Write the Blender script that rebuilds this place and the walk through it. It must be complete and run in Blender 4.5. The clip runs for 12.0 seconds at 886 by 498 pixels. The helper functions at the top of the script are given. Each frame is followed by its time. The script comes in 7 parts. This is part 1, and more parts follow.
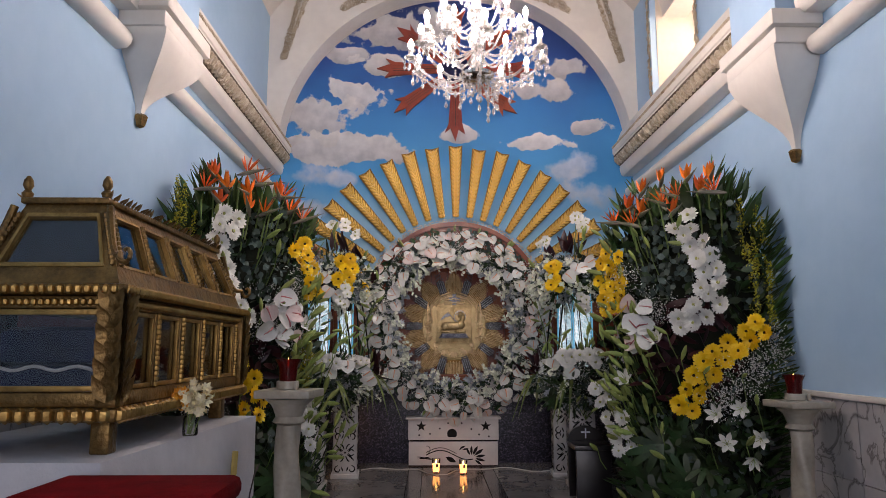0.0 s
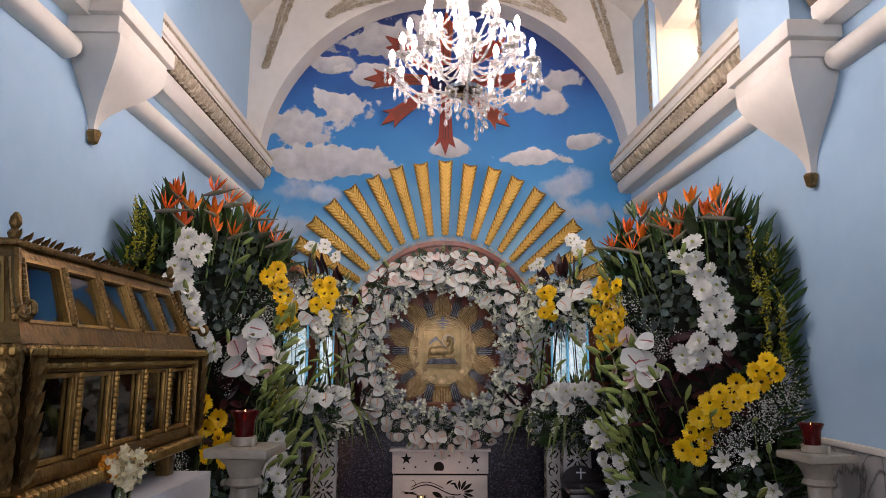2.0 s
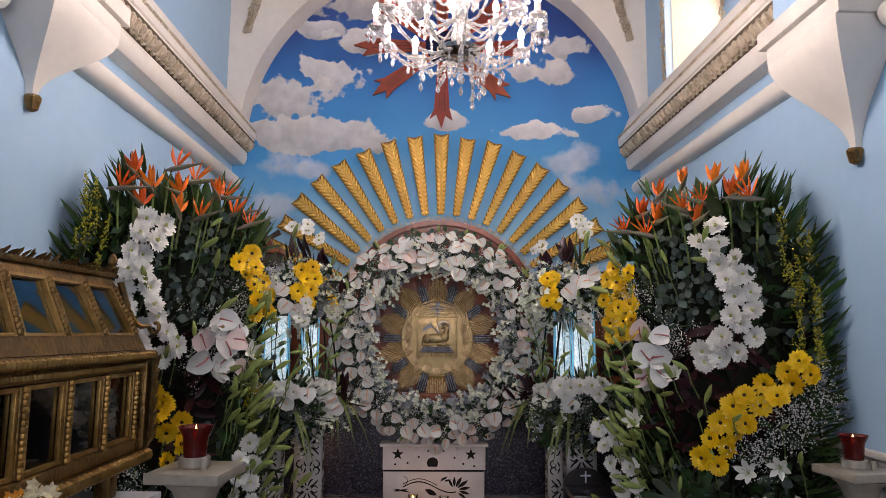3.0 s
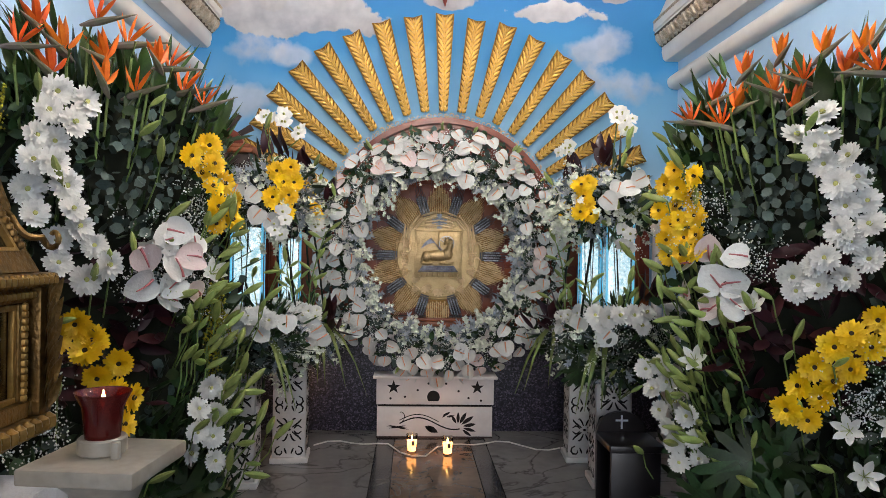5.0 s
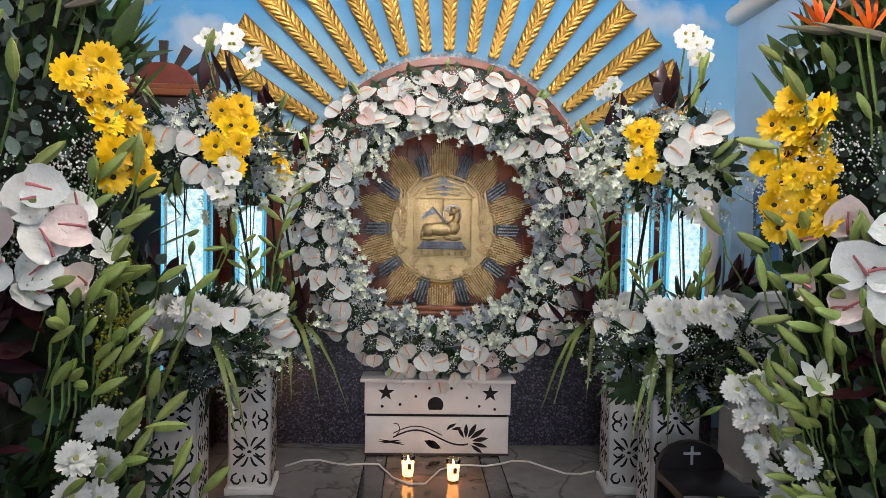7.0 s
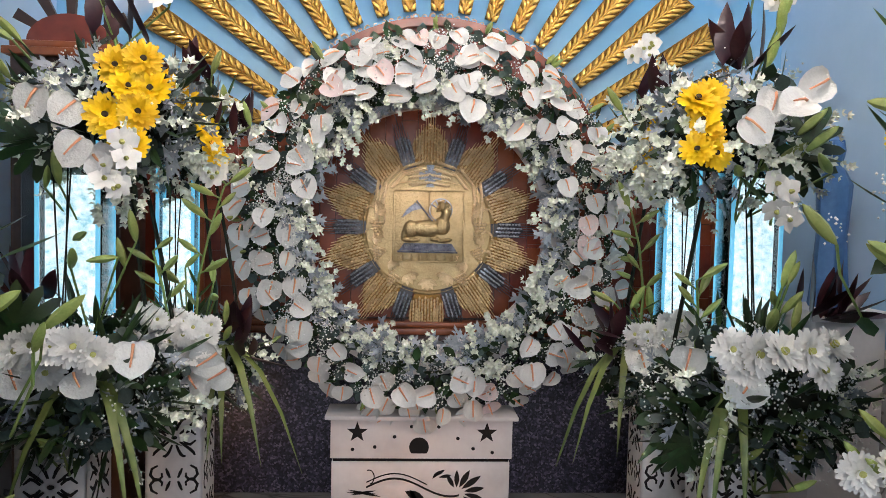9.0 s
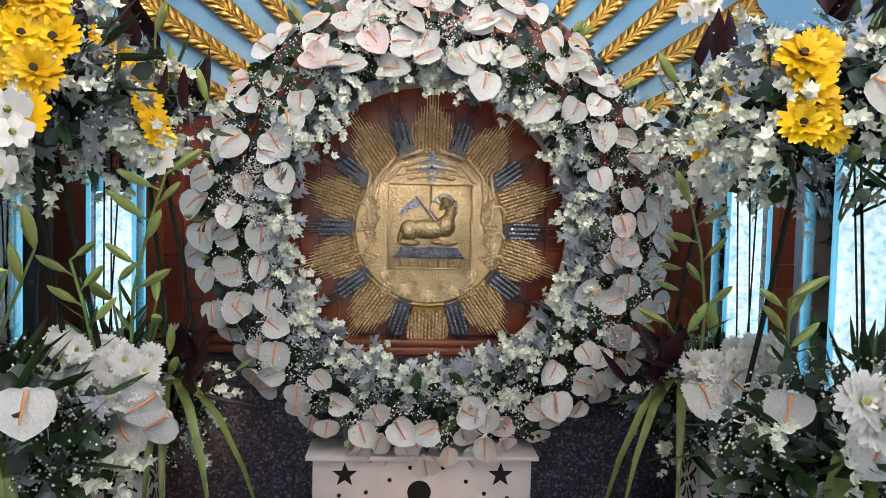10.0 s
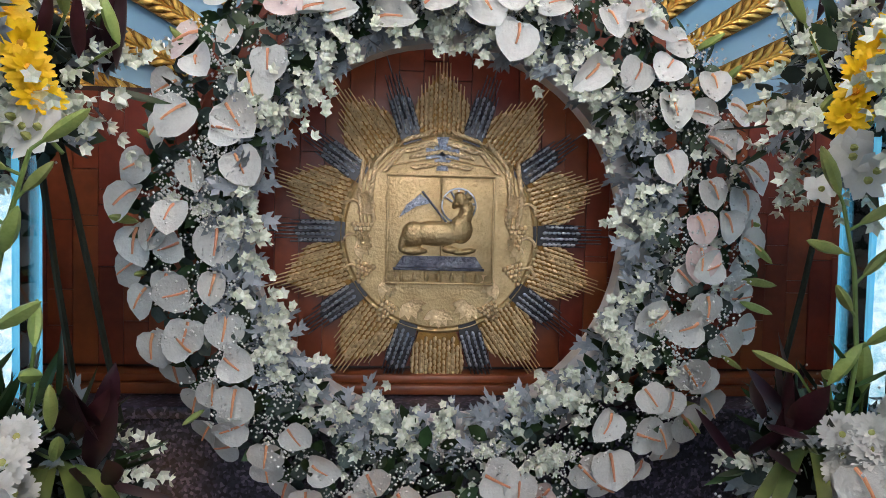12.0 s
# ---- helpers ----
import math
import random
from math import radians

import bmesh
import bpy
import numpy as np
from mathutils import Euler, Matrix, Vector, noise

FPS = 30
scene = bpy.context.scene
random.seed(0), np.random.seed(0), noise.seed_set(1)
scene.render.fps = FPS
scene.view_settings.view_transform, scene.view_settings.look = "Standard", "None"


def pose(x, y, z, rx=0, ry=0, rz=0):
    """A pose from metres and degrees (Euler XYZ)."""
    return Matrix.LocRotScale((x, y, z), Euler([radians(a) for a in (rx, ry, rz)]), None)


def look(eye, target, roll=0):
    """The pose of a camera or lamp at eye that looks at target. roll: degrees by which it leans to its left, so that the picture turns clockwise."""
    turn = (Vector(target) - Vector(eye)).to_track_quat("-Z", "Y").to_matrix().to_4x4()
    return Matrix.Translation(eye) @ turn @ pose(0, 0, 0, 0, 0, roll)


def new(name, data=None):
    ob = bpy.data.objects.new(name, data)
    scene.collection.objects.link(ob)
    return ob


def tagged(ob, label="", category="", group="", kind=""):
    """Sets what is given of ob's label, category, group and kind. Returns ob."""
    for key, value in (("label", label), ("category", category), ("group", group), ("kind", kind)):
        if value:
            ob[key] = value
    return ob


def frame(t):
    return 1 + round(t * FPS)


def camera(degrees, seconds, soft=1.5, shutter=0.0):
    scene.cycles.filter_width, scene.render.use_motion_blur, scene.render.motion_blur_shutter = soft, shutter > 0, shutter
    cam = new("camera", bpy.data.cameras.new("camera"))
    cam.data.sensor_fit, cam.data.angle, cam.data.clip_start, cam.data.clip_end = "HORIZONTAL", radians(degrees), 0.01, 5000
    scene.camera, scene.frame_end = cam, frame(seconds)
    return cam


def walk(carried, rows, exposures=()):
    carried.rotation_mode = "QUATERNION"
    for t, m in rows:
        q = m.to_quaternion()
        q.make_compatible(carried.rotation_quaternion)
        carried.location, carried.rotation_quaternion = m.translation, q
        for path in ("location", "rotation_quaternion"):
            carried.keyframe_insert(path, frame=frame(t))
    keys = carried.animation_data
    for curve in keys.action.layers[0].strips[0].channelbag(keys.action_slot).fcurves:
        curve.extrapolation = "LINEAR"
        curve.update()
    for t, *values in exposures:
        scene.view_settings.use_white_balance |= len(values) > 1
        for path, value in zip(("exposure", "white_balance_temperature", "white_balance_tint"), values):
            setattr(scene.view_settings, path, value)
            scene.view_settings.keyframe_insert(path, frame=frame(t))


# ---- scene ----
cam = camera(66.6, 12.0, soft=0.8)
# seconds, eye x y z (z = 0 is the altar floor), yaw, pitch, roll
ROWS = [
    (0.0, -0.162, 0.350, 0.888, -0.98, 8.51, 0.00),
    (0.5, -0.154, 0.363, 0.887, -1.19, 9.15, 0.10),
    (1.0, -0.123, 0.408, 0.927, -1.34, 9.79, -0.10),
    (1.5, -0.094, 0.489, 0.982, -1.40, 9.67, -0.20),
    (2.0, -0.098, 0.624, 1.036, -1.39, 9.12, -0.30),
    (2.5, -0.086, 0.799, 1.081, -1.51, 8.45, -0.40),
    (3.0, -0.053, 0.983, 1.124, -1.41, 7.12, -0.50),
    (3.5, -0.064, 1.171, 1.148, -1.41, 4.22, -0.50),
    (5.5, -0.153, 1.898, 1.124, -2.84, -0.57, -1.10),
    (6.0, -0.120, 2.104, 1.125, -2.58, -1.26, -1.20),
    (6.5, -0.139, 2.311, 1.117, -2.55, -1.66, -1.40),
    (7.0, -0.112, 2.525, 1.106, -2.32, -2.01, -1.20),
    (9.0, -0.075, 3.163, 1.125, -3.26, -2.51, -1.41),
    (9.5, -0.098, 3.402, 1.127, -3.54, -2.55, -1.44),
    (10.0, -0.083, 3.602, 1.123, -3.71, -2.54, -1.45),
    (10.5, -0.065, 3.795, 1.129, -3.83, -2.57, -1.39),
    (11.0, -0.093, 3.979, 1.122, -3.93, -2.54, -1.39),
    (11.5, -0.103, 4.093, 1.124, -4.03, -2.53, -1.39),
    (12.0, -0.100, 4.131, 1.123, -4.10, -2.46, -1.35),
]
walk(cam, [(t, pose(x, y, z, 90 + p, r, w)) for t, x, y, z, w, p, r in ROWS],
     [(0.0, 0.03, 6900, 27), (3.0, 0.12, 6850, 26), (5.5, 0.80, 6600, 16), (7.0, 0.92, 6560, 16), (9.0, 0.98, 6580, 19), (10.0, 0.92, 6500, 18), (12.0, 0.76, 6250, 17)])

# ---- light ----
world = bpy.data.worlds.new("world")
scene.world = world
world.use_nodes = True
wn = world.node_tree.nodes
sky = wn.new("ShaderNodeTexSky")
sky.sky_type, sky.sun_disc, sky.sun_elevation, sky.sun_rotation = "NISHITA", False, radians(40), radians(120)
world.node_tree.links.new(sky.outputs[0], wn["Background"].inputs[0])
wn["Background"].inputs[1].default_value = 0.12


def area_lamp(name, m, size_x, size_y, power, colour):
    d = bpy.data.lights.new(name, "AREA")
    d.shape, d.size, d.size_y, d.energy, d.color = "RECTANGLE", size_x, size_y, power, colour
    ob = new(name, d)
    ob.matrix_world = m
    return ob


# daylight from the open nave behind, and from the splayed window
area_lamp("door_daylight", look((0.1, -3.3, 1.75), (0.1, 3.0, 1.35)), 2.3, 2.9, 58, (0.90, 0.95, 1.0))
area_lamp("window_daylight", look((2.06, 5.05, 3.62), (1.0, 4.9, 3.2)), 0.7, 0.9, 24, (1.0, 0.83, 0.66))


# ---- materials ----
def mat(name, a, b=None, scale=6.0, rough=0.5, metal=0.0, bump=0.0, bscale=40.0, rand=0.0, island=False, spec=0.5,
        alpha=1.0, trans=0.0, glow=0.0, wear=None, sss=0.0):
    m = bpy.data.materials.new(name)
    m.use_nodes = True
    nt = m.node_tree
    p = nt.nodes["Principled BSDF"]
    b = b or tuple(c * 0.8 for c in a)
    geo = nt.nodes.new("ShaderNodeTexCoord")
    n1 = nt.nodes.new("ShaderNodeTexNoise")
    n1.inputs["Scale"].default_value, n1.inputs["Detail"].default_value = scale, 6
    n2 = nt.nodes.new("ShaderNodeTexNoise")
    n2.inputs["Scale"].default_value, n2.inputs["Detail"].default_value = scale * 7, 3
    for n in (n1, n2):
        nt.links.new(geo.outputs["Object"], n.inputs["Vector"])
    add = nt.nodes.new("ShaderNodeMath")
    add.operation = "MULTIPLY_ADD"
    add.inputs[1].default_value = 0.45
    nt.links.new(n2.outputs[0], add.inputs[0])
    nt.links.new(n1.outputs[0], add.inputs[2])
    ramp = nt.nodes.new("ShaderNodeValToRGB")
    ramp.color_ramp.elements[0].position, ramp.color_ramp.elements[1].position = 0.5, 0.95
    ramp.color_ramp.elements[0].color, ramp.color_ramp.elements[1].color = (*b, 1), (*a, 1)
    if wear:
        e = ramp.color_ramp.elements.new(0.38)
        e.color = (*wear, 1)
    nt.links.new(add.outputs[0], ramp.inputs[0])
    col = ramp.outputs[0]
    if rand:
        src = nt.nodes.new("ShaderNodeNewGeometry").outputs["Random Per Island"] if island else nt.nodes.new("ShaderNodeObjectInfo").outputs["Random"]
        hsv = nt.nodes.new("ShaderNodeHueSaturation")
        mr = nt.nodes.new("ShaderNodeMapRange")
        mr.inputs["To Min"].default_value, mr.inputs["To Max"].default_value = 1 - rand, 1 + rand
        nt.links.new(src, mr.inputs[0])
        nt.links.new(mr.outputs[0], hsv.inputs["Value"])
        mh = nt.nodes.new("ShaderNodeMapRange")
        mh.inputs["To Min"].default_value, mh.inputs["To Max"].default_value = 0.5 - rand * 0.06, 0.5 + rand * 0.06
        nt.links.new(src, mh.inputs[0])
        nt.links.new(mh.outputs[0], hsv.inputs["Hue"])
        nt.links.new(col, hsv.inputs["Color"])
        col = hsv.outputs[0]
    nt.links.new(col, p.inputs["Base Color"])
    p.inputs["Roughness"].default_value, p.inputs["Metallic"].default_value = rough, metal
    p.inputs["Specular IOR Level"].default_value = spec
    p.inputs["Alpha"].default_value = alpha
    p.inputs["Transmission Weight"].default_value = trans
    if sss:
        p.inputs["Subsurface Weight"].default_value = sss
        p.inputs["Subsurface Radius"].default_value = (0.01, 0.01, 0.01)
    if glow:
        nt.links.new(col, p.inputs["Emission Color"])
        p.inputs["Emission Strength"].default_value = glow
    if bump:
        n3 = nt.nodes.new("ShaderNodeTexNoise")
        n3.inputs["Scale"].default_value, n3.inputs["Detail"].default_value = bscale, 4
        nt.links.new(geo.outputs["Object"], n3.inputs["Vector"])
        bn = nt.nodes.new("ShaderNodeBump")
        bn.inputs["Strength"].default_value, bn.inputs["Distance"].default_value = bump, 0.01
        nt.links.new(n3.outputs[0], bn.inputs["Height"])
        nt.links.new(bn.outputs[0], p.inputs["Normal"])
    return m


BLUE = mat("blue_plaster", (0.40, 0.60, 0.80), (0.35, 0.55, 0.76), 1.6, 0.62, bump=0.12, bscale=9)
WHITE = mat("white_plaster", (0.80, 0.77, 0.72), (0.70, 0.67, 0.63), 2.2, 0.6, bump=0.1, bscale=12)
CREAM = mat("window_reveal_plaster", (0.80, 0.72, 0.62), (0.68, 0.60, 0.50), 3, 0.7, bump=0.15, bscale=14)
GILT = mat("gilt", (0.90, 0.58, 0.15), (0.70, 0.42, 0.09), 9, 0.30, 0.80, 0.35, 60, wear=(0.30, 0.15, 0.04))
# darker gilt behind raised grain and dots: relief shade put into the colour
GILTDARK = mat("gilt_ground", (0.34, 0.18, 0.035), (0.18, 0.09, 0.018), 12, 0.45, 0.6, 0.3, 60)
OLDGILT = mat("old_gilt", (0.30, 0.175, 0.055), (0.095, 0.054, 0.017), 14, 0.34, 0.7, 0.4, 70, wear=(0.06, 0.035, 0.012))
SILVERGILT = mat("dull_gilt_ornament", (0.70, 0.62, 0.49), (0.34, 0.27, 0.18), 18, 0.42, 0.35, 0.4, 80)
# brown ground darkened by the shadow gaps between the eggs
SHADOWGROUND = mat("dark_ornament_ground", (0.16, 0.12, 0.08), (0.08, 0.06, 0.04), 20, 0.6)
BRASS = mat("embossed_brass", (0.62, 0.47, 0.25), (0.44, 0.32, 0.15), 16, 0.44, 0.80, 0.30, 130, wear=(0.20, 0.13, 0.05))
PALEBRASS = mat("pale_hammered_brass", (0.90, 0.70, 0.42), (0.68, 0.50, 0.27), 30, 0.34, 0.55, 0.6, 90, wear=(0.26, 0.17, 0.08))
SILVER = mat("dark_silver", (0.20, 0.21, 0.24), (0.05, 0.05, 0.07), 40, 0.3, 0.9, 0.6, 90)
BRIGHT = mat("bright_silver", (0.62, 0.66, 0.74), (0.40, 0.44, 0.52), 30, 0.35, 0.8, 0.3, 60)
CROSSMETAL = mat("dull_blue_silver", (0.36, 0.41, 0.50), (0.22, 0.26, 0.34), 60, 0.4, 0.7, 0.6, 120)
REDWOOD = mat("red_wood", (0.27, 0.060, 0.022), (0.15, 0.031, 0.012), 5, 0.36, bump=0.08, bscale=30, rand=0.18)
STARWOOD = mat("red_painted_wood", (0.33, 0.055, 0.028), (0.20, 0.03, 0.016), 6, 0.5, bump=0.1, bscale=30, rand=0.1)
DARKWOOD = mat("dark_wood", (0.05, 0.022, 0.014), (0.022, 0.010, 0.007), 6, 0.35, bump=0.1, bscale=25)
BLACKLAC = mat("black_lacquer", (0.012, 0.010, 0.012), (0.006, 0.005, 0.006), 6, 0.3)
BOXWHITE = mat("white_board", (0.78, 0.74, 0.72), (0.66, 0.62, 0.60), 5, 0.5, bump=0.05, bscale=30)
LATTICE = mat("white_lattice_board", (0.72, 0.70, 0.68), (0.58, 0.56, 0.55), 7, 0.5, bump=0.06, bscale=30)
# near-black: shade of openings put into colour, and the dado's mortar
BLACKFILL = mat("dark_inside", (0.010, 0.008, 0.008), None, 8, 0.9)
CLOTH = mat("white_cloth", (0.64, 0.64, 0.66), (0.52, 0.52, 0.55), 3, 0.85, bump=0.25, bscale=120)
REDCLOTH = mat("red_velvet", (0.20, 0.004, 0.006), (0.09, 0.002, 0.003), 8, 0.9, bump=0.25, bscale=200, spec=0.08)
BLUECLOTH = mat("dark_blue_satin", (0.008, 0.013, 0.06), (0.004, 0.005, 0.022), 5, 0.55, bump=0.3, bscale=20, spec=0.2)
PURPLE = mat("purple_brocade", (0.20, 0.060, 0.095), (0.09, 0.022, 0.045), 30, 0.45, bump=0.3, bscale=60)
STATUE = mat("pale_statue", (0.55, 0.5, 0.48), (0.40, 0.34, 0.33), 9, 0.6)
WAX = mat("candle_wax", (0.95, 0.50, 0.18), (0.90, 0.36, 0.09), 30, 0.5, glow=3.2)
FLAME = mat("flame", (1.0, 0.62, 0.18), (1.0, 0.5, 0.10), 8, 0.5, glow=14)
REDGLASS = mat("red_glass", (0.14, 0.005, 0.005), (0.07, 0.003, 0.003), 5, 0.12, trans=0.3)
MARBLEW = mat("cream_marble", (0.44, 0.40, 0.33), (0.28, 0.25, 0.20), 7, 0.3, bump=0.08, bscale=25, wear=(0.2, 0.17, 0.13))
BULB = mat("lit_bulb", (1.0, 0.92, 0.82), (1.0, 0.91, 0.80), 3, 0.3, glow=270)
CHROME = mat("dark_chrome", (0.45, 0.42, 0.40), (0.3, 0.27, 0.25), 8, 0.15, 1.0)
CRYSTAL = mat("crystal", (0.96, 0.94, 0.92), (0.9, 0.88, 0.88), 5, 0.03, spec=1.0, trans=0.75, rand=0.1, island=True)
LEDACRYL = mat("lit_acrylic", (0.90, 0.97, 0.98), (0.22, 0.52, 0.60), 60, 0.12, glow=0.8, bump=0.8, bscale=60)
LEDEDGE = mat("lit_acrylic_edge", (0.18, 0.66, 0.90), (0.12, 0.55, 0.85), 12, 0.2, glow=0.3)
WIREM = mat("white_wire", (0.65, 0.62, 0.58), None, 8, 0.5)
# plants
PETALW = mat("white_petal", (0.84, 0.84, 0.80), (0.72, 0.72, 0.68), 40, 0.5, rand=0.08, sss=0.15)
PETALWI = mat("white_petal_small", (0.86, 0.87, 0.80), (0.66, 0.72, 0.55), 60, 0.5, rand=0.14, island=True)
PETALY = mat("yellow_petal", (0.95, 0.66, 0.008), (0.88, 0.53, 0.004), 40, 0.5, rand=0.10)
EYEY = mat("dark_flower_eye", (0.05, 0.03, 0.008), (0.015, 0.008, 0.004), 200, 0.8)
EYEG = mat("golden_flower_eye", (0.62, 0.30, 0.01), (0.42, 0.18, 0.006), 200, 0.8)
EYEW = mat("green_flower_eye", (0.50, 0.50, 0.18), (0.30, 0.33, 0.08), 200, 0.8)
SPATHE = mat("white_spathe", (0.76, 0.78, 0.75), (0.64, 0.66, 0.63), 22, 0.36, bump=0.3, bscale=90, rand=0.10)
SPATHEP = mat("pinkish_spathe", (0.82, 0.71, 0.68), (0.72, 0.58, 0.55), 22, 0.34, bump=0.25, bscale=90, rand=0.08)
SPADIX = mat("orange_pink_spadix", (0.80, 0.38, 0.20), (0.75, 0.30, 0.17), 60, 0.55, rand=0.12)
SPADIXP = mat("dusky_pink_spadix", (0.50, 0.16, 0.17), (0.42, 0.11, 0.12), 60, 0.55, rand=0.1)
EUCAL = mat("eucalyptus", (0.080, 0.122, 0.105), (0.032, 0.056, 0.047), 20, 0.6, rand=0.45, island=True)
# near-black green: shade deep among leaves put into the foam's colour; also stalks
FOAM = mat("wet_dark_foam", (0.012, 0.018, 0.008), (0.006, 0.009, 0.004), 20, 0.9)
DARKLEAF = mat("dark_leaf", (0.032, 0.068, 0.020), (0.012, 0.032, 0.009), 18, 0.38, rand=0.4, island=True)
PALM = mat("palm_leaf", (0.05, 0.11, 0.024), (0.022, 0.055, 0.011), 18, 0.4, rand=0.35, island=True)
STEM = mat("green_stem", (0.20, 0.29, 0.08), (0.12, 0.19, 0.05), 20, 0.5, rand=0.3, island=True)
BUD = mat("lily_bud", (0.38, 0.45, 0.14), (0.23, 0.31, 0.075), 30, 0.45, rand=0.25)
DUSTY = mat("dusty_miller", (0.40, 0.44, 0.48), (0.28, 0.33, 0.37), 30, 0.8, rand=0.25, island=True)
TILEAF = mat("burgundy_leaf", (0.060, 0.014, 0.020), (0.025, 0.006, 0.010), 20, 0.4, rand=0.4, island=True)
GOLDROD = mat("goldenrod", (0.42, 0.36, 0.02), (0.22, 0.24, 0.02), 40, 0.7, rand=0.3, island=True)
ORANGE = mat("orange_petal", (0.90, 0.20, 0.012), (0.80, 0.12, 0.008), 30, 0.45, rand=0.15)
BEAK = mat("flower_beak", (0.22, 0.17, 0.16), (0.13, 0.15, 0.07), 10, 0.45, rand=0.2)
VIOLET = mat("violet_tongue", (0.06, 0.04, 0.28), None, 10, 0.5)
STRIPED = mat("striped_leaf", (0.20, 0.24, 0.06), (0.06, 0.11, 0.025), 5, 0.4, rand=0.3, island=True)
BREATH = mat("babys_breath", (0.82, 0.82, 0.80), (0.65, 0.66, 0.63), 50, 0.7, rand=0.15, island=True)


def clear_glass(name="clear_glass", ior=1.6):
    m = mat(name, (0.9, 0.93, 0.93), None, 5, 0.02, trans=1.0)
    nt = m.node_tree
    gl, tr, mx = nt.nodes.new("ShaderNodeBsdfGlossy"), nt.nodes.new("ShaderNodeBsdfTransparent"), nt.nodes.new("ShaderNodeMixShader")
    gl.inputs["Roughness"].default_value = 0.03
    tr.inputs[0].default_value = (0.86, 0.88, 0.88, 1)
    fr = nt.nodes.new("ShaderNodeFresnel")
    fr.inputs[0].default_value = ior
    nt.links.new(fr.outputs[0], mx.inputs[0])
    nt.links.new(tr.outputs[0], mx.inputs[1])
    nt.links.new(gl.outputs[0], mx.inputs[2])
    nt.links.new(mx.outputs[0], nt.nodes["Material Output"].inputs[0])
    return m


GLASS = clear_glass()
OLDGLASS = clear_glass("old_roof_glass", 2.3)


def granite():
    m = mat("dark_granite", (0.06, 0.06, 0.09), (0.02, 0.02, 0.03), 40, 0.35)
    nt = m.node_tree
    v = nt.nodes.new("ShaderNodeTexVoronoi")
    v.inputs["Scale"].default_value = 130
    tc = nt.nodes.new("ShaderNodeTexCoord")
    nt.links.new(tc.outputs["Object"], v.inputs["Vector"])
    r = nt.nodes.new("ShaderNodeValToRGB")
    el = r.color_ramp.elements
    el[0].position, el[0].color = 0.0, (0.008, 0.008, 0.012, 1)
    el[1].position, el[1].color = 1.0, (0.17, 0.15, 0.20, 1)
    el.new(0.55).color = (0.03, 0.03, 0.045, 1)
    el.new(0.8).color = (0.07, 0.06, 0.10, 1)
    sep = nt.nodes.new("ShaderNodeSeparateColor")
    nt.links.new(v.outputs["Color"], sep.inputs[0])
    nt.links.new(sep.outputs[0], r.inputs[0])
    nt.links.new(r.outputs[0], nt.nodes["Principled BSDF"].inputs["Base Color"])
    return m


GRANITE = granite()


def marble(name, a, b, vein, scale, rough):
    m = mat(name, a, b, scale, rough)
    nt = m.node_tree
    tc = nt.nodes.new("ShaderNodeTexCoord")
    n = nt.nodes.new("ShaderNodeTexNoise")
    n.inputs["Scale"].default_value, n.inputs["Detail"].default_value, n.inputs["Distortion"].default_value = scale * 0.9, 5, 1.6
    nt.links.new(tc.outputs["Object"], n.inputs["Vector"])
    r = nt.nodes.new("ShaderNodeValToRGB")
    el = r.color_ramp.elements
    el[0].position, el[0].color = 0.478, (0, 0, 0, 1)
    el[1].position, el[1].color = 0.522, (0, 0, 0, 1)
    el.new(0.5).color = (1, 1, 1, 1)
    nt.links.new(n.outputs[0], r.inputs[0])
    mx = nt.nodes.new("ShaderNodeMix")
    mx.data_type = "RGBA"
    p = nt.nodes["Principled BSDF"]
    src = p.inputs["Base Color"].links[0].from_socket
    nt.links.new(r.outputs[0], mx.inputs[0])
    nt.links.new(src, mx.inputs[6])
    mx.inputs[7].default_value = (*vein, 1)
    nt.links.new(mx.outputs[2], p.inputs["Base Color"])
    return m


WAINSCOT = marble("grey_marble_slab", (0.52, 0.50, 0.50), (0.38, 0.37, 0.38), (0.13, 0.12, 0.12), 3.0, 0.3)
FLOORT = marble("grey_floor_stone", (0.24, 0.23, 0.225), (0.15, 0.145, 0.14), (0.09, 0.085, 0.08), 2.2, 0.16)
FLOORD = marble("dark_floor_stone", (0.045, 0.045, 0.05), (0.025, 0.025, 0.028), (0.09, 0.085, 0.08), 4, 0.16)
FLOORB = marble("brown_floor_stone", (0.17, 0.11, 0.075), (0.10, 0.065, 0.045), (0.05, 0.03, 0.02), 4, 0.13)


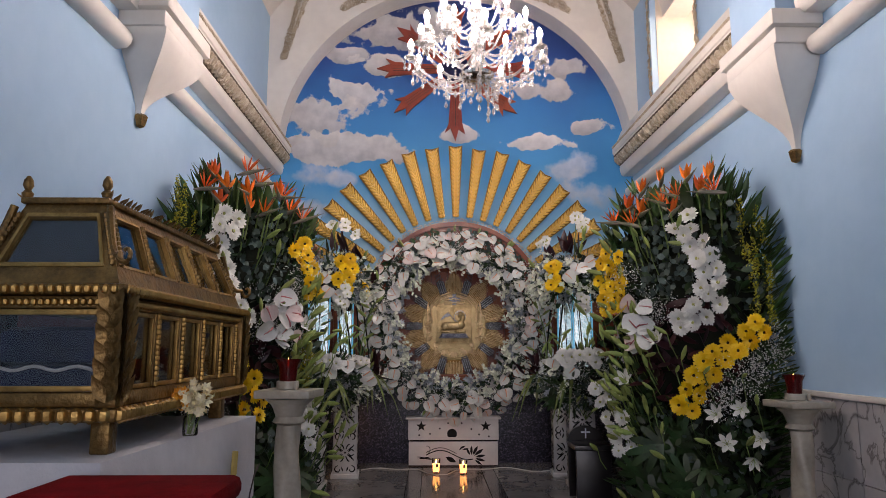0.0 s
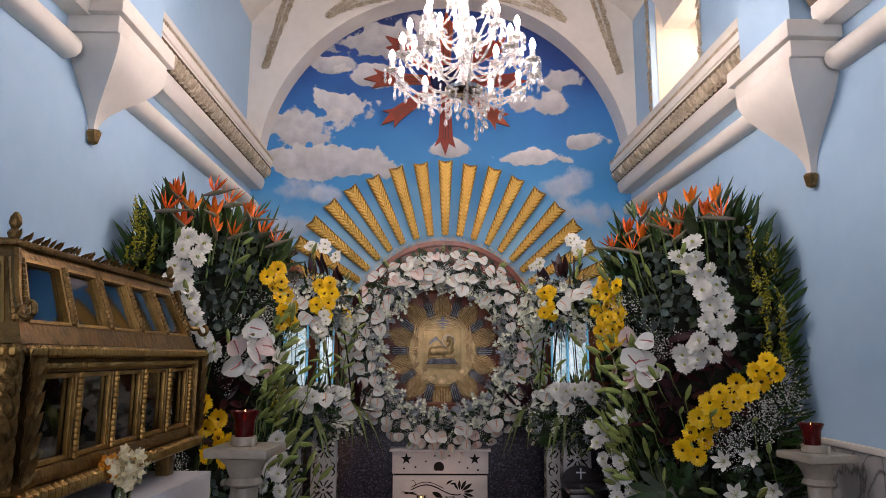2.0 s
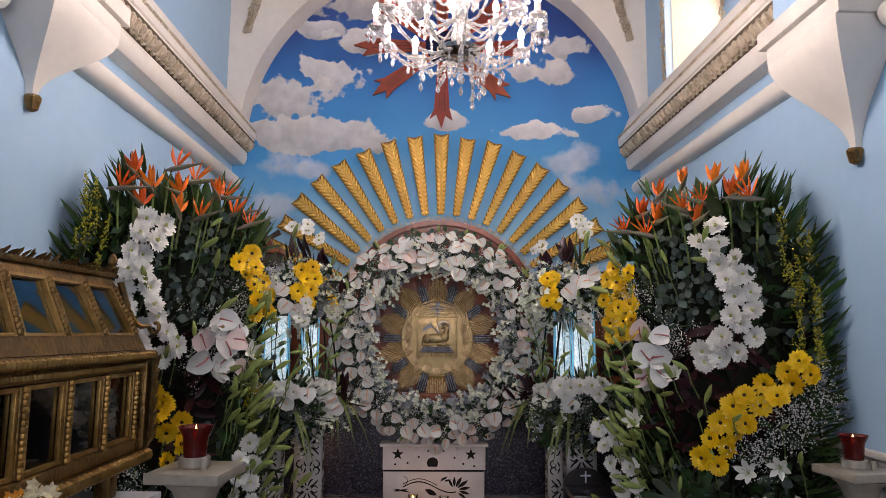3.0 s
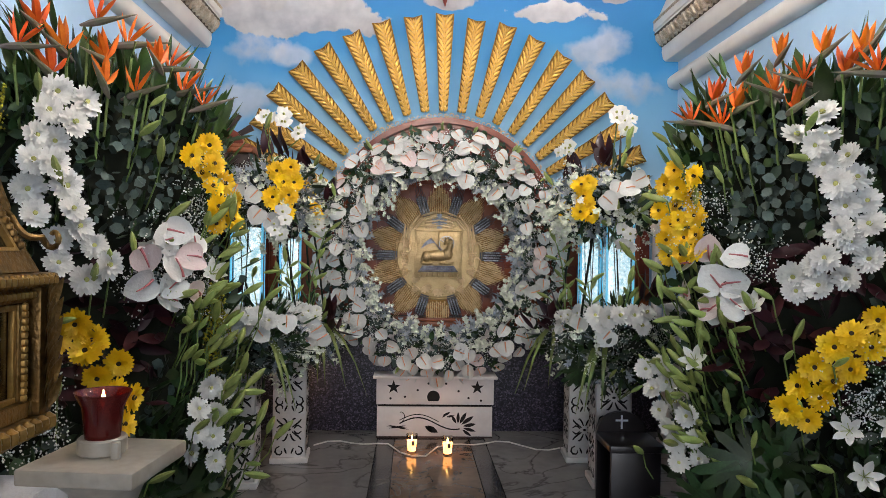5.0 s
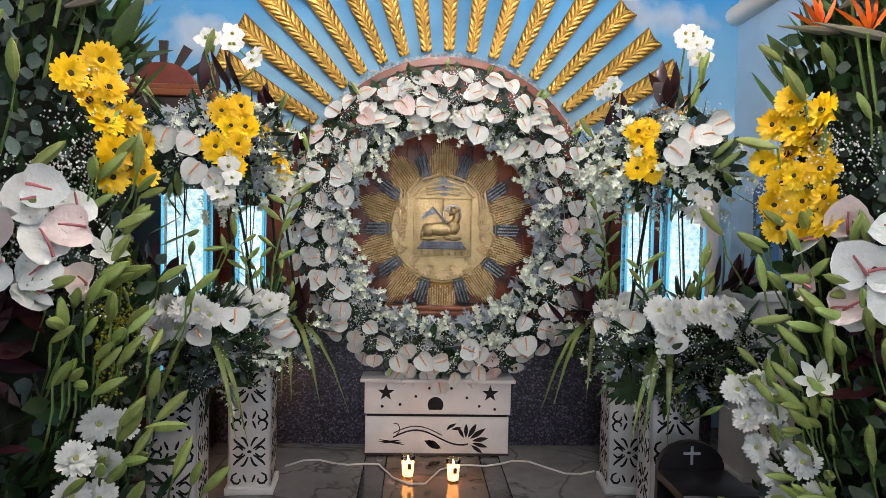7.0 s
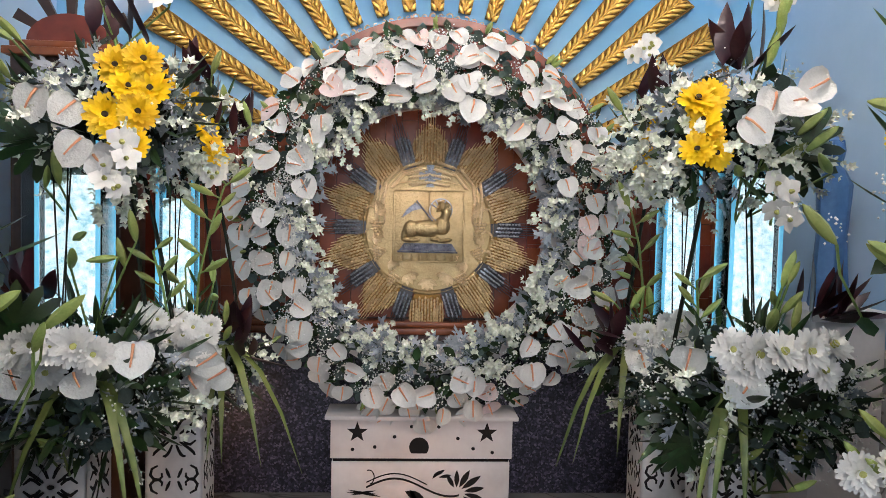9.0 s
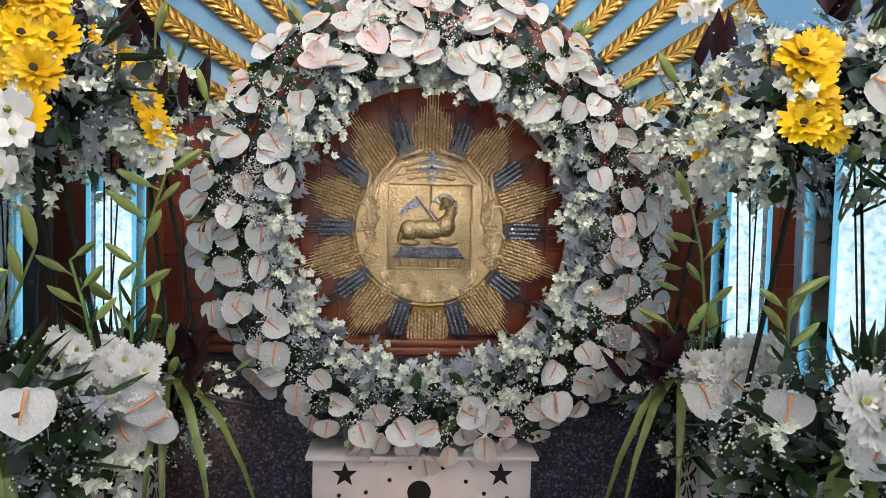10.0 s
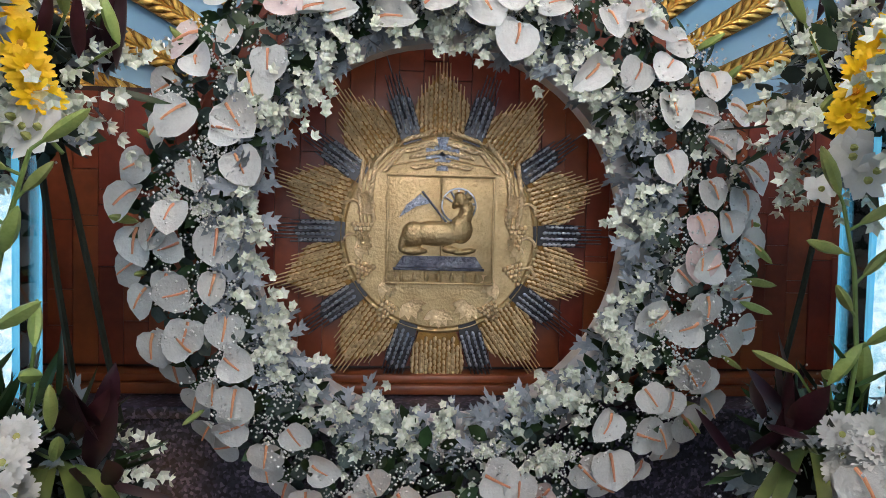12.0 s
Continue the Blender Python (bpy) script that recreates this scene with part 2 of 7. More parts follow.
def mural():
    """A painted sky, darker above, with cumulus clouds: centre, half width, half height and greyness of each."""
    m = bpy.data.materials.new("painted_sky")
    m.use_nodes = True
    nt = m.node_tree
    N, L = nt.nodes, nt.links
    p = N["Principled BSDF"]
    p.inputs["Roughness"].default_value = 0.55

    def math(op, a, b=None, c=None, clamp=False):
        n = N.new("ShaderNodeMath")
        n.operation, n.use_clamp = op, clamp
        for i, v in enumerate((a, b, c)):
            if v is None:
                continue
            if isinstance(v, (int, float)):
                n.inputs[i].default_value = v
            else:
                L.new(v, n.inputs[i])
        return n.outputs[0]

    def mix(f, a, b):
        n = N.new("ShaderNodeMix")
        n.data_type = "RGBA"
        for i, v in ((0, f), (6, a), (7, b)):
            if isinstance(v, tuple):
                n.inputs[i].default_value = (*v, 1)
            else:
                L.new(v, n.inputs[i])
        return n.outputs[2]

    tc = N.new("ShaderNodeTexCoord")
    sep = N.new("ShaderNodeSeparateXYZ")
    L.new(tc.outputs["Object"], sep.inputs[0])
    n1, n2, n3 = (N.new("ShaderNodeTexNoise") for _ in range(3))
    for n, s, d in ((n1, 3.2, 7), (n2, 9.0, 6), (n3, 1.3, 3)):
        n.inputs["Scale"].default_value, n.inputs["Detail"].default_value = s, d
        L.new(tc.outputs["Object"], n.inputs["Vector"])
    wob = math("SUBTRACT", math("MULTIPLY_ADD", n2.outputs[0], 0.35, n1.outputs[0]), 0.675)
    x, z = sep.outputs[0], sep.outputs[2]
    grad = N.new("ShaderNodeValToRGB")
    L.new(math("ADD", math("DIVIDE", math("SUBTRACT", z, 1.5), 2.6), math("MULTIPLY", math("SUBTRACT", n3.outputs[0], 0.5), 0.35)), grad.inputs[0])
    el = grad.color_ramp.elements
    el[0].position, el[0].color = 0.0, (0.36, 0.58, 0.74, 1)
    el[1].position, el[1].color = 1.0, (0.008, 0.03, 0.15, 1)
    for q, c in ((0.2, (0.18, 0.45, 0.70, 1)), (0.36, (0.035, 0.31, 0.68, 1)), (0.62, (0.018, 0.20, 0.56, 1)), (0.8, (0.012, 0.07, 0.30, 1))):
        el.new(q).color = c
    col = grad.outputs[0]
    for cx, cz, w, h, g, soft in CLOUDS:
        dx = math("DIVIDE", math("SUBTRACT", x, cx), w)
        dz = math("DIVIDE", math("SUBTRACT", z, cz), h)
        low = math("MULTIPLY_ADD", math("LESS_THAN", dz, 0), 0.7, 1.0)
        d = math("SQRT", math("ADD", math("MULTIPLY", dx, dx), math("MULTIPLY", math("MULTIPLY", dz, dz), low)))
        d = math("ADD", d, math("MULTIPLY", wob, 3.0))
        mask = math("DIVIDE", math("SUBTRACT", 1.0, d), soft, clamp=True)
        shade = math("MULTIPLY_ADD", dz, 0.42, math("MULTIPLY_ADD", n2.outputs[0], 1.6, -0.35), clamp=True)
        pale = tuple(0.86 - 0.24 * g - k for k in (0.0, 0.015, 0.03))
        dark = tuple(0.52 - 0.18 * g - k for k in (0.02, 0.02, 0.0))
        col = mix(math("MULTIPLY", mask, 0.92 if soft < 0.3 else 0.55), col, mix(shade, dark, pale))
    L.new(col, p.inputs["Base Color"])
    bn = N.new("ShaderNodeBump")
    bn.inputs["Strength"].default_value, bn.inputs["Distance"].default_value = 0.12, 0.01
    L.new(n2.outputs[0], bn.inputs["Height"])
    L.new(bn.outputs[0], p.inputs["Normal"])
    return m


CLOUDS = [(-0.58, 3.80, 0.52, 0.20, 0.7, 0.12), (-0.90, 3.55, 0.17, 0.09, 0.4, 0.12), (-0.62, 3.43, 0.26, 0.14, 0.2, 0.12),
          (-0.86, 3.20, 0.36, 0.15, 0.1, 0.10), (-1.18, 2.95, 0.36, 0.24, 0.5, 0.12), (-1.02, 2.68, 0.58, 0.18, 0.5, 0.12),
          (1.06, 3.45, 0.17, 0.14, 0.5, 0.12), (0.96, 3.22, 0.28, 0.12, 0.6, 0.14), (0.80, 2.74, 0.26, 0.08, 0.0, 0.12),
          (1.27, 2.88, 0.20, 0.07, 0.3, 0.14), (0.06, 2.80, 0.24, 0.08, 0.3, 0.14), (-1.25, 2.40, 0.22, 0.15, 0.0, 0.6),
          (-0.95, 2.38, 0.17, 0.10, 0.0, 0.6), (1.10, 2.48, 0.27, 0.14, 0.0, 0.6), (1.30, 2.28, 0.26, 0.18, 0.0, 0.6), (-1.30, 2.10, 0.2, 0.16, 0.0, 0.6)]
MURAL = mural()


# ---- shapes: each gives (vertices, faces) ----
def join(*shapes):
    V, F, n = [], [], 0
    for v, f in shapes:
        V.extend(v)
        F.extend([tuple(i + n for i in q) for q in f])
        n += len(v)
    return V, F


def moved(shape, m):
    return [tuple(m @ Vector(v)) for v in shape[0]], shape[1]


def box(x0, y0, z0, x1, y1, z1, b=0.0):
    if not b:
        v = [(x, y, z) for z in (z0, z1) for y in (y0, y1) for x in (x0, x1)]
        return v, [(0, 2, 3, 1), (4, 5, 7, 6), (0, 1, 5, 4), (2, 6, 7, 3), (0, 4, 6, 2), (1, 3, 7, 5)]
    bm = bmesh.new()
    bmesh.ops.create_cube(bm, size=1.0)
    for v in bm.verts:
        v.co = ((x0 + x1) / 2 + v.co.x * (x1 - x0), (y0 + y1) / 2 + v.co.y * (y1 - y0), (z0 + z1) / 2 + v.co.z * (z1 - z0))
    bmesh.ops.bevel(bm, geom=bm.edges[:], offset=b, segments=2, profile=0.5, affect="EDGES")
    bm.verts.index_update()
    out = [tuple(v.co) for v in bm.verts], [tuple(v.index for v in f.verts) for f in bm.faces]
    bm.free()
    return out


def lathe(profile, n=16, twist=0.0, lobes=0, depth=0.0):
    V, F = [], []
    for k, (r, z) in enumerate(profile):
        for i in range(n):
            a = 2 * math.pi * i / n
            rr = r * (1 + (depth * math.cos(lobes * a + twist * z) if lobes else 0))
            V.append((rr * math.cos(a), rr * math.sin(a), z))
    for k in range(len(profile) - 1):
        for i in range(n):
            j = (i + 1) % n
            F.append((k * n + i, k * n + j, (k + 1) * n + j, (k + 1) * n + i))
    F.append(tuple(range(n))[::-1])
    F.append(tuple((len(profile) - 1) * n + i for i in range(n)))
    return V, F


def tube(points, r, n=6, taper=1.0):
    V, F = [], []
    P = [Vector(p) for p in points]
    for k, p in enumerate(P):
        d = (P[min(k + 1, len(P) - 1)] - P[max(k - 1, 0)]).normalized()
        a = d.orthogonal().normalized()
        if abs(d.z) < 0.9:
            a = d.cross(Vector((0, 0, 1))).normalized()
        b = d.cross(a)
        rr = r * (1 + (taper - 1) * k / max(1, len(P) - 1))
        for i in range(n):
            t = 2 * math.pi * i / n
            V.append(tuple(p + rr * (a * math.cos(t) + b * math.sin(t))))
    for k in range(len(P) - 1):
        for i in range(n):
            j = (i + 1) % n
            F.append((k * n + i, k * n + j, (k + 1) * n + j, (k + 1) * n + i))
    F.append(tuple(range(n))[::-1])
    F.append(tuple((len(P) - 1) * n + i for i in range(n)))
    return V, F


def extrude(profile, axis, a, b):
    """A closed profile of (p, z) pairs drawn along y (axis 'y': p is x) or x (axis 'x': p is y)."""
    n = len(profile)
    V = [((p, a, z) if axis == "y" else (a, p, z)) for p, z in profile] + [((p, b, z) if axis == "y" else (b, p, z)) for p, z in profile]
    F = [(i, (i + 1) % n, n + (i + 1) % n, n + i) for i in range(n)] + [tuple(range(n))[::-1], tuple(range(n, 2 * n))]
    return V, F


def slab(outline, y0, y1):
    """An outline of (x, z) pairs with thickness from y0 (front) to y1."""
    n = len(outline)
    V = [(x, y0, z) for x, z in outline] + [(x, y1, z) for x, z in outline]
    return V, [tuple(range(n)), tuple(range(n, 2 * n))[::-1]] + [(i, n + i, n + (i + 1) % n, (i + 1) % n) for i in range(n)]


def blade(length, width, n=4, bend=0.2, fold=0.15, tip=0.0, wide=0.4):
    """A leaf or petal along +y from the origin, face up, arched by bend and folded along its midrib."""
    V, F = [], []
    for k in range(n + 1):
        s = k / n
        w = width * 0.5 * (math.sin(math.pi * min(1, max(0, s ** (math.log(0.5) / math.log(wide))))) ** 0.8 if 0 < s < 1 else (0.06 if s == 0 else tip))
        y, z = length * s, length * bend * s * s
        V += [(-w, y, z + fold * w), (0, y, z), (w, y, z + fold * w)]
    for k in range(n):
        a = 3 * k
        F += [(a, a + 1, a + 4, a + 3), (a + 1, a + 2, a + 5, a + 4)]
    return V, F


def many(shape, ms):
    """The shape at each of many poses, as one shape."""
    v = np.array(shape[0])
    V, F, n = [], [], len(v)
    for k, m in enumerate(ms):
        a = np.array(m)
        V.append(v @ a[:3, :3].T + a[:3, 3])
        F.extend([tuple(i + k * n for i in q) for q in shape[1]])
    return (np.concatenate(V).tolist() if V else []), F


def mesh(name, shape, material, smooth=True):
    me = bpy.data.meshes.new(name)
    me.from_pydata([tuple(v) for v in shape[0]], [], [tuple(f) for f in shape[1]])
    for mm in (material if isinstance(material, (list, tuple)) else [material]):
        me.materials.append(mm)
    if smooth:
        me.shade_smooth()
        me.set_sharp_from_angle(angle=radians(38))
    return me


def thing(name, at, label, category, group=""):
    ob = new(name)
    ob.matrix_basis = Matrix.Translation(at)
    ob.empty_display_size = 0.1
    return tagged(ob, label, category, group)


def part(name, shape, material, parent, label="", m=None, smooth=True):
    """One mesh under a thing, given in world places; or, with m, in its own place at the pose m."""
    me = shape if isinstance(shape, bpy.types.Mesh) else mesh(name, shape, material, smooth)
    ob = new(name, me)
    ob.parent = parent
    up = parent.matrix_basis.copy()
    if parent.parent:
        up = parent.parent.matrix_basis @ parent.matrix_parent_inverse @ up
    ob.matrix_parent_inverse = up.inverted()
    if m is not None:
        ob.matrix_basis = m
    if label:
        ob["label"] = label
    return ob


def sub(name, me, parent, label=""):
    """A sub-part that shares its part's own axes."""
    ob = new(name, me)
    ob.parent = parent
    if label:
        ob["label"] = label
    return ob


def setting(name, shape, material, label="", smooth=False):
    return tagged(new(name, mesh(name, shape, material, smooth)), label, "", "", "structure")


def facing(p, n, spin=0.0, size=1.0):
    """A pose at p whose z looks along n, turned by spin degrees about it."""
    q = Vector(n).normalized().to_track_quat("Z", "Y").to_matrix().to_4x4()
    return Matrix.Translation(p) @ q @ Matrix.Rotation(radians(spin), 4, "Z") @ Matrix.Scale(size, 4)


def along(p, d, spin=0.0, size=1.0):
    """A pose at p whose y runs along d."""
    q = Vector(d).normalized().to_track_quat("Y", "Z").to_matrix().to_4x4()
    return Matrix.Translation(p) @ q @ Matrix.Rotation(radians(spin), 4, "Y") @ Matrix.Scale(size, 4)


rng = random.Random(7)
XL, XR, YB = -1.60, 1.645, 6.22
LOW = -0.30

# ---- the setting ----
setting("floor", join(box(XL - 0.2, 4.45, -0.5, XR + 0.2, YB + 0.2, -0.03)), FLOORD, "stone sub-floor of the raised altar end")
setting("floor_nave", join(box(XL - 0.2, -3.6, LOW - 0.2, XR + 0.2, 4.15, LOW), box(XL - 0.2, 4.15, LOW - 0.2, XR + 0.2, 4.45, LOW + 0.15)), FLOORT, "grey stone floor with one step")
wall_top = 4.6
setting("wall_left", box(XL - 0.25, -3.6, -0.5, XL, YB + 0.25, wall_top), BLUE, "light blue painted plaster wall")
# right wall with a window opening
WY0, WY1, WZ0, WZ1 = 4.66, 5.58, 2.90, 3.95
setting("wall_right", join(box(XR, -3.6, -0.5, XR + 0.5, WY0, wall_top), box(XR, WY1, -0.5, XR + 0.5, YB + 0.25, wall_top),
                           box(XR, WY0, -0.5, XR + 0.5, WY1, WZ0), box(XR, WY0, WZ1, XR + 0.5, WY1, wall_top)), BLUE, "light blue painted plaster wall with a deep window")
setting("wall_back", box(XL - 0.25, YB, -0.5, XR + 0.5, YB + 0.25, wall_top), MURAL, "end wall painted as a blue sky with clouds")
setting("wall_nave", join(box(XL - 0.25, -3.85, -0.5, -1.1, -3.6, wall_top), box(1.3, -3.85, -0.5, XR + 0.5, -3.6, wall_top), box(-1.1, -3.85, 2.9, 1.3, -3.6, wall_top)), WHITE, "white plaster wall with the entrance")

# vault over the altar and white arch against the end wall
CX, CZ, AR = 0.05, 2.52, 1.545


def vault():
    n, prof = 40, []
    for i in range(n + 1):
        a = math.pi * i / n
        prof.append((CX + 1.70 * math.cos(a), 3.62 + 0.80 * math.sin(a)))
    outer = [(CX + 1.9 * math.cos(math.pi * (n - i) / n), 3.62 + 1.15 * math.sin(math.pi * i / n)) for i in range(n + 1)]
    return extrude(prof + outer, "y", -3.6, YB)


setting("ceiling", vault(), WHITE, "white plaster vault", True)


def end_arch():
    n, V, F = 48, [], []
    pts = [(CX + AR, 2.62)] + [(CX + AR * math.cos(math.pi * i / n), CZ + 0.05 + (AR - 0.01) * math.sin(math.pi * i / n)) for i in range(1, n)] + [(CX - AR, 2.62)]
    out = []
    for x, z in pts:
        dx, dz = x - CX, z - 2.6
        k = min(((XR - CX) / dx if dx > 0 else (XL - CX) / dx) if abs(dx) > 1e-6 else 99, 2.0 / dz if dz > 1e-6 else 99)
        out.append((CX + dx * k, 2.6 + dz * k))
    for k, (ring, y) in enumerate(((pts, 5.99), (pts, YB - 0.002), (out, YB - 0.002), (out, 5.99))):
        V += [(x, y, z) for x, z in ring]
    m = len(pts)
    for r in range(4):
        for i in range(m - 1):
            F.append((r * m + i, r * m + i + 1, ((r + 1) % 4) * m + i + 1, ((r + 1) % 4) * m + i))
    return V, F


setting("arch", end_arch(), WHITE, "white plaster arch framing the painted sky", True)


# cornice on both side walls
def cornice(xw, s, y0, y1, name):
    """xw: the wall, s: which way the room lies."""
    def q(a):
        return [(xw + s * d, z) for d, z in a]
    pipe = [(0.0, 2.24)] + [(0.03 + 0.045 * math.sin(t), 2.29 - 0.048 * math.cos(t)) for t in (0, 0.5, 1.0, 1.57, 2.1, 2.6, 3.14)] + [(0.0, 2.338)]
    low = [(0.0, 2.43), (0.09, 2.43), (0.105, 2.445), (0.115, 2.49), (0.115, 2.505), (0.0, 2.505)]
    mid = [(0.0, 2.5055), (0.112, 2.5055), (0.115, 2.53), (0.135, 2.58), (0.165, 2.615), (0.165, 2.63), (0.175, 2.635), (0.175, 2.70), (0.15, 2.715), (0.12, 2.78), (0.09, 2.85), (0.03, 2.88), (0.0, 2.88)]
    for nm, prof in (("trim_roll", pipe), ("trim_fascia", low), ("trim_cornice", mid)):
        setting(nm + name, extrude(q(prof), "y", y0, y1), WHITE, "white plaster moulding along the wall", True)
    # dark strip behind the eggs: brown ground plus their painted-in shadow gaps
    ground = [(0.114, 2.524), (0.120, 2.527), (0.141, 2.578), (0.170, 2.612), (0.160, 2.618), (0.130, 2.58)]
    setting("trim_ground" + name, extrude(q(ground), "y", y0, y1), SHADOWGROUND, "dark brown ground of the egg moulding with its shadow gaps coloured in", True)
    # egg ornament and bead string
    egg = lathe([(0.004, -0.036), (0.018, -0.026), (0.025, 0.0), (0.020, 0.024), (0.004, 0.036)], 8)
    hoop = tube([(0.031 * math.cos(t), 0.0, 0.046 * math.sin(t)) for t in (2.6, 3.3, 4.0, 4.7, 5.4, 6.1, 6.85)], 0.009, 5)
    n = int((y1 - y0) / 0.062)
    base = [Matrix.Translation((xw + s * 0.150, y0 + 0.031 + 0.062 * i, 2.568)) @ Matrix.Rotation(s * radians(28), 4, "Y") for i in range(n)]
    setting("trim_eggs" + name, many(egg, base), GILT if y1 < 3.6 else SILVERGILT, "gilded egg moulding", True)
    setting("trim_hoops" + name, many(moved(hoop, Matrix.Rotation(radians(90), 4, "Z")), base), SILVERGILT, "carved egg and dart moulding", True)
    bead = lathe([(0.003, -0.011), (0.010, -0.004), (0.010, 0.004), (0.003, 0.011)], 6)
    setting("trim_beads" + name, many(bead, [Matrix.Translation((xw + s * 0.176, y0 + 0.013 + 0.024 * i, 2.69)) for i in range(int((y1 - y0) / 0.024))]), SILVERGILT, "fine beaded strip", True)


cornice(XL, 1, 3.79, YB, "_left")
cornice(XR, -1, 3.79, YB, "_right")
cornice(XL, 1, -3.6, 3.27, "_left_near")
cornice(XR, -1, -3.6, 3.27, "_right_near")


def corbel(xw, s, tip, top, name):
    """A wall pier that ends in a concave corbel with a gilded tip."""
    yc = 3.53
    setting("pier" + name, box(min(xw, xw + s * 0.19), 3.30, top + 0.16, max(xw, xw + s * 0.19), 3.76, wall_top - 0.6), BLUE, "blue painted wall pier")
    setting("pier_ledge" + name, join(box(min(xw, xw + s * 0.215), 3.27, top, max(xw, xw + s * 0.215), 3.79, top + 0.075, 0.006),
                                      box(min(xw, xw + s * 0.24), 3.24, top + 0.076, max(xw, xw + s * 0.24), 3.82, top + 0.155, 0.008)), WHITE, "white plaster ledge", True)
    V, F, n = [], [], 16
    for k in range(n + 1):
        u = k / n
        w = 0.07 + 0.93 * (0.5 + 0.5 * math.cos(math.pi * min(1, (u * 1.02)))) if u > 0.12 else 1.0
        z = top - 0.001 - (top - tip - 0.03) * u
        d, h = 0.205 * w + 0.012, 0.245 * w
        V += [(xw, yc - h, z), (xw + s * d, yc - h, z), (xw + s * d, yc + h, z), (xw, yc + h, z)]
    for k in range(n):
        for i in range(4):
            F.append((4 * k + i, 4 * k + (i + 1) % 4, 4 * k + 4 + (i + 1) % 4, 4 * k + 4 + i))
    F += [(3, 2, 1, 0), tuple(4 * n + i for i in range(4))]
    setting("corbel" + name, (V, F), WHITE, "white plaster corbel with a concave flare", True)
    knob = lathe([(0.004, -0.055), (0.020, -0.045), (0.026, -0.02), (0.030, 0.0), (0.020, 0.012)], 12, lobes=6, depth=0.15)
    setting("trim_acorn" + name, moved(knob, Matrix.Translation((xw + s * 0.02, yc, tip + 0.03))), OLDGILT, "small gilded acorn tip", True)


corbel(XL, 1, 1.98, 2.36, "_left")
corbel(XR, -1, 1.82, 2.30, "_right")

# marble dado with a ledge
for nm, xw, s in (("_left", XL, 1), ("_right", XR, -1)):
    setting("dado_ledge" + nm, box(min(xw, xw + s * 0.03), -3.6, 0.675, max(xw, xw + s * 0.03), 5.85, 0.70, 0.004), WHITE, "pale ledge over the marble dado", True)
    ys = [-3.6 + 0.62 * i for i in range(16)]
    wl = setting("dado" + nm, box(min(xw, xw + s * 0.008), -3.6, LOW, max(xw, xw + s * 0.008), 5.85, 0.67), BLACKFILL, "mortar bed of the marble dado")
    for y in ys:
        for z0, z1 in ((LOW + 0.003, 0.335), (0.339, 0.672)):
            part("slab", box(min(xw, xw + s * 0.02), y + 0.002, z0, max(xw, xw + s * 0.02), min(y + 0.616, 5.85), z1), WAINSCOT, wl, smooth=False)

# window: reveal, frame, panes, carved surround
setting("window_reveal", join(box(XR + 0.05, WY0 - 0.03, WZ0 - 0.02, XR + 0.5, WY0 + 0.006, WZ1), box(XR + 0.05, WY1 - 0.006, WZ0 - 0.02, XR + 0.5, WY1 + 0.03, WZ1)), CREAM, "cream plaster window reveal")
slope = [(XR - 0.0, WZ0 - 0.04), (XR + 0.46, WZ0 + 0.22), (XR + 0.46, WZ0 - 0.04)]
setting("window_sill", extrude(slope, "y", WY0 + 0.007, WY1 - 0.007), CREAM, "sloping plaster window sill")
win = tagged(new("window_1", mesh("window_1", join(box(XR + 0.43, WY0, WZ0 + 0.18, XR + 0.46, WY0 + 0.05, WZ1), box(XR + 0.43, WY1 - 0.05, WZ0 + 0.18, XR + 0.46, WY1, WZ1),
             box(XR + 0.43, WY0, WZ0 + 0.18, XR + 0.46, WY1, WZ0 + 0.23), box(XR + 0.43, 5.10, WZ0 + 0.18, XR + 0.455, 5.13, WZ1), box(XR + 0.43, WY0, WZ0 + 0.6, XR + 0.455, WY1, WZ0 + 0.63)), DARKWOOD)), "dark-framed window in a deep reveal", "", "", "structure")
pane = part("pane", box(XR + 0.44, WY0 + 0.05, WZ0 + 0.23, XR + 0.446, WY1 - 0.05, WZ1), GLASS, win)
pane.visible_shadow = False

# carved gilt scrolls: a bent strip of small curls between two lines
curl = tube([(0.022 * math.cos(t) * (1 - t / 9), 0, 0.022 * math.sin(t) * (1 - t / 9)) for t in (0, 0.8, 1.6, 2.4, 3.2, 4.0, 4.8, 5.6)], 0.0055, 4, 0.6)


def scrollwork(name, spots, label, material=None):
    ms = []
    for p, n, s in spots:
        ms.append(facing(p, n, rng.uniform(0, 360), s) @ Matrix.Rotation(radians(90), 4, "X"))
    setting(name, many(curl, ms), material or SILVERGILT, label, True)


spots = []
for i in range(150):
    a = radians(52 + 76 * i / 149)
    w = 0.10 * min(1, min(a - radians(50), radians(130) - a) / 0.35)
    for j in range(3):
        r = AR + 0.13 + w * (j - 1)
        spots.append(((CX + r * math.cos(a) * 0.98, 5.982, CZ + 0.05 + r * math.sin(a)), (0, -1, 0), rng.uniform(0.7, 1.1)))
scrollwork("trim_scrolls_arch", spots, "gilded scrollwork along the arch")
spots = []
for s, xw in ((1, XL), (-1, XR)):
    for i in range(60):
        z = 3.42 + 1.0 * i / 59
        w = 0.02 + 0.07 * i / 59
        for j in range(2):
            spots.append(((xw + s * (0.12 + (z - 3.42) * 0.25), 5.985 - 0.02 * j, z), (s * 0.5, -1, 0), rng.uniform(0.6, 1.1)))
            spots.append(((xw + s * (0.12 + w + (z - 3.42) * 0.25), 5.982, z), (s * 0.3, -1, 0), rng.uniform(0.6, 1.0)))
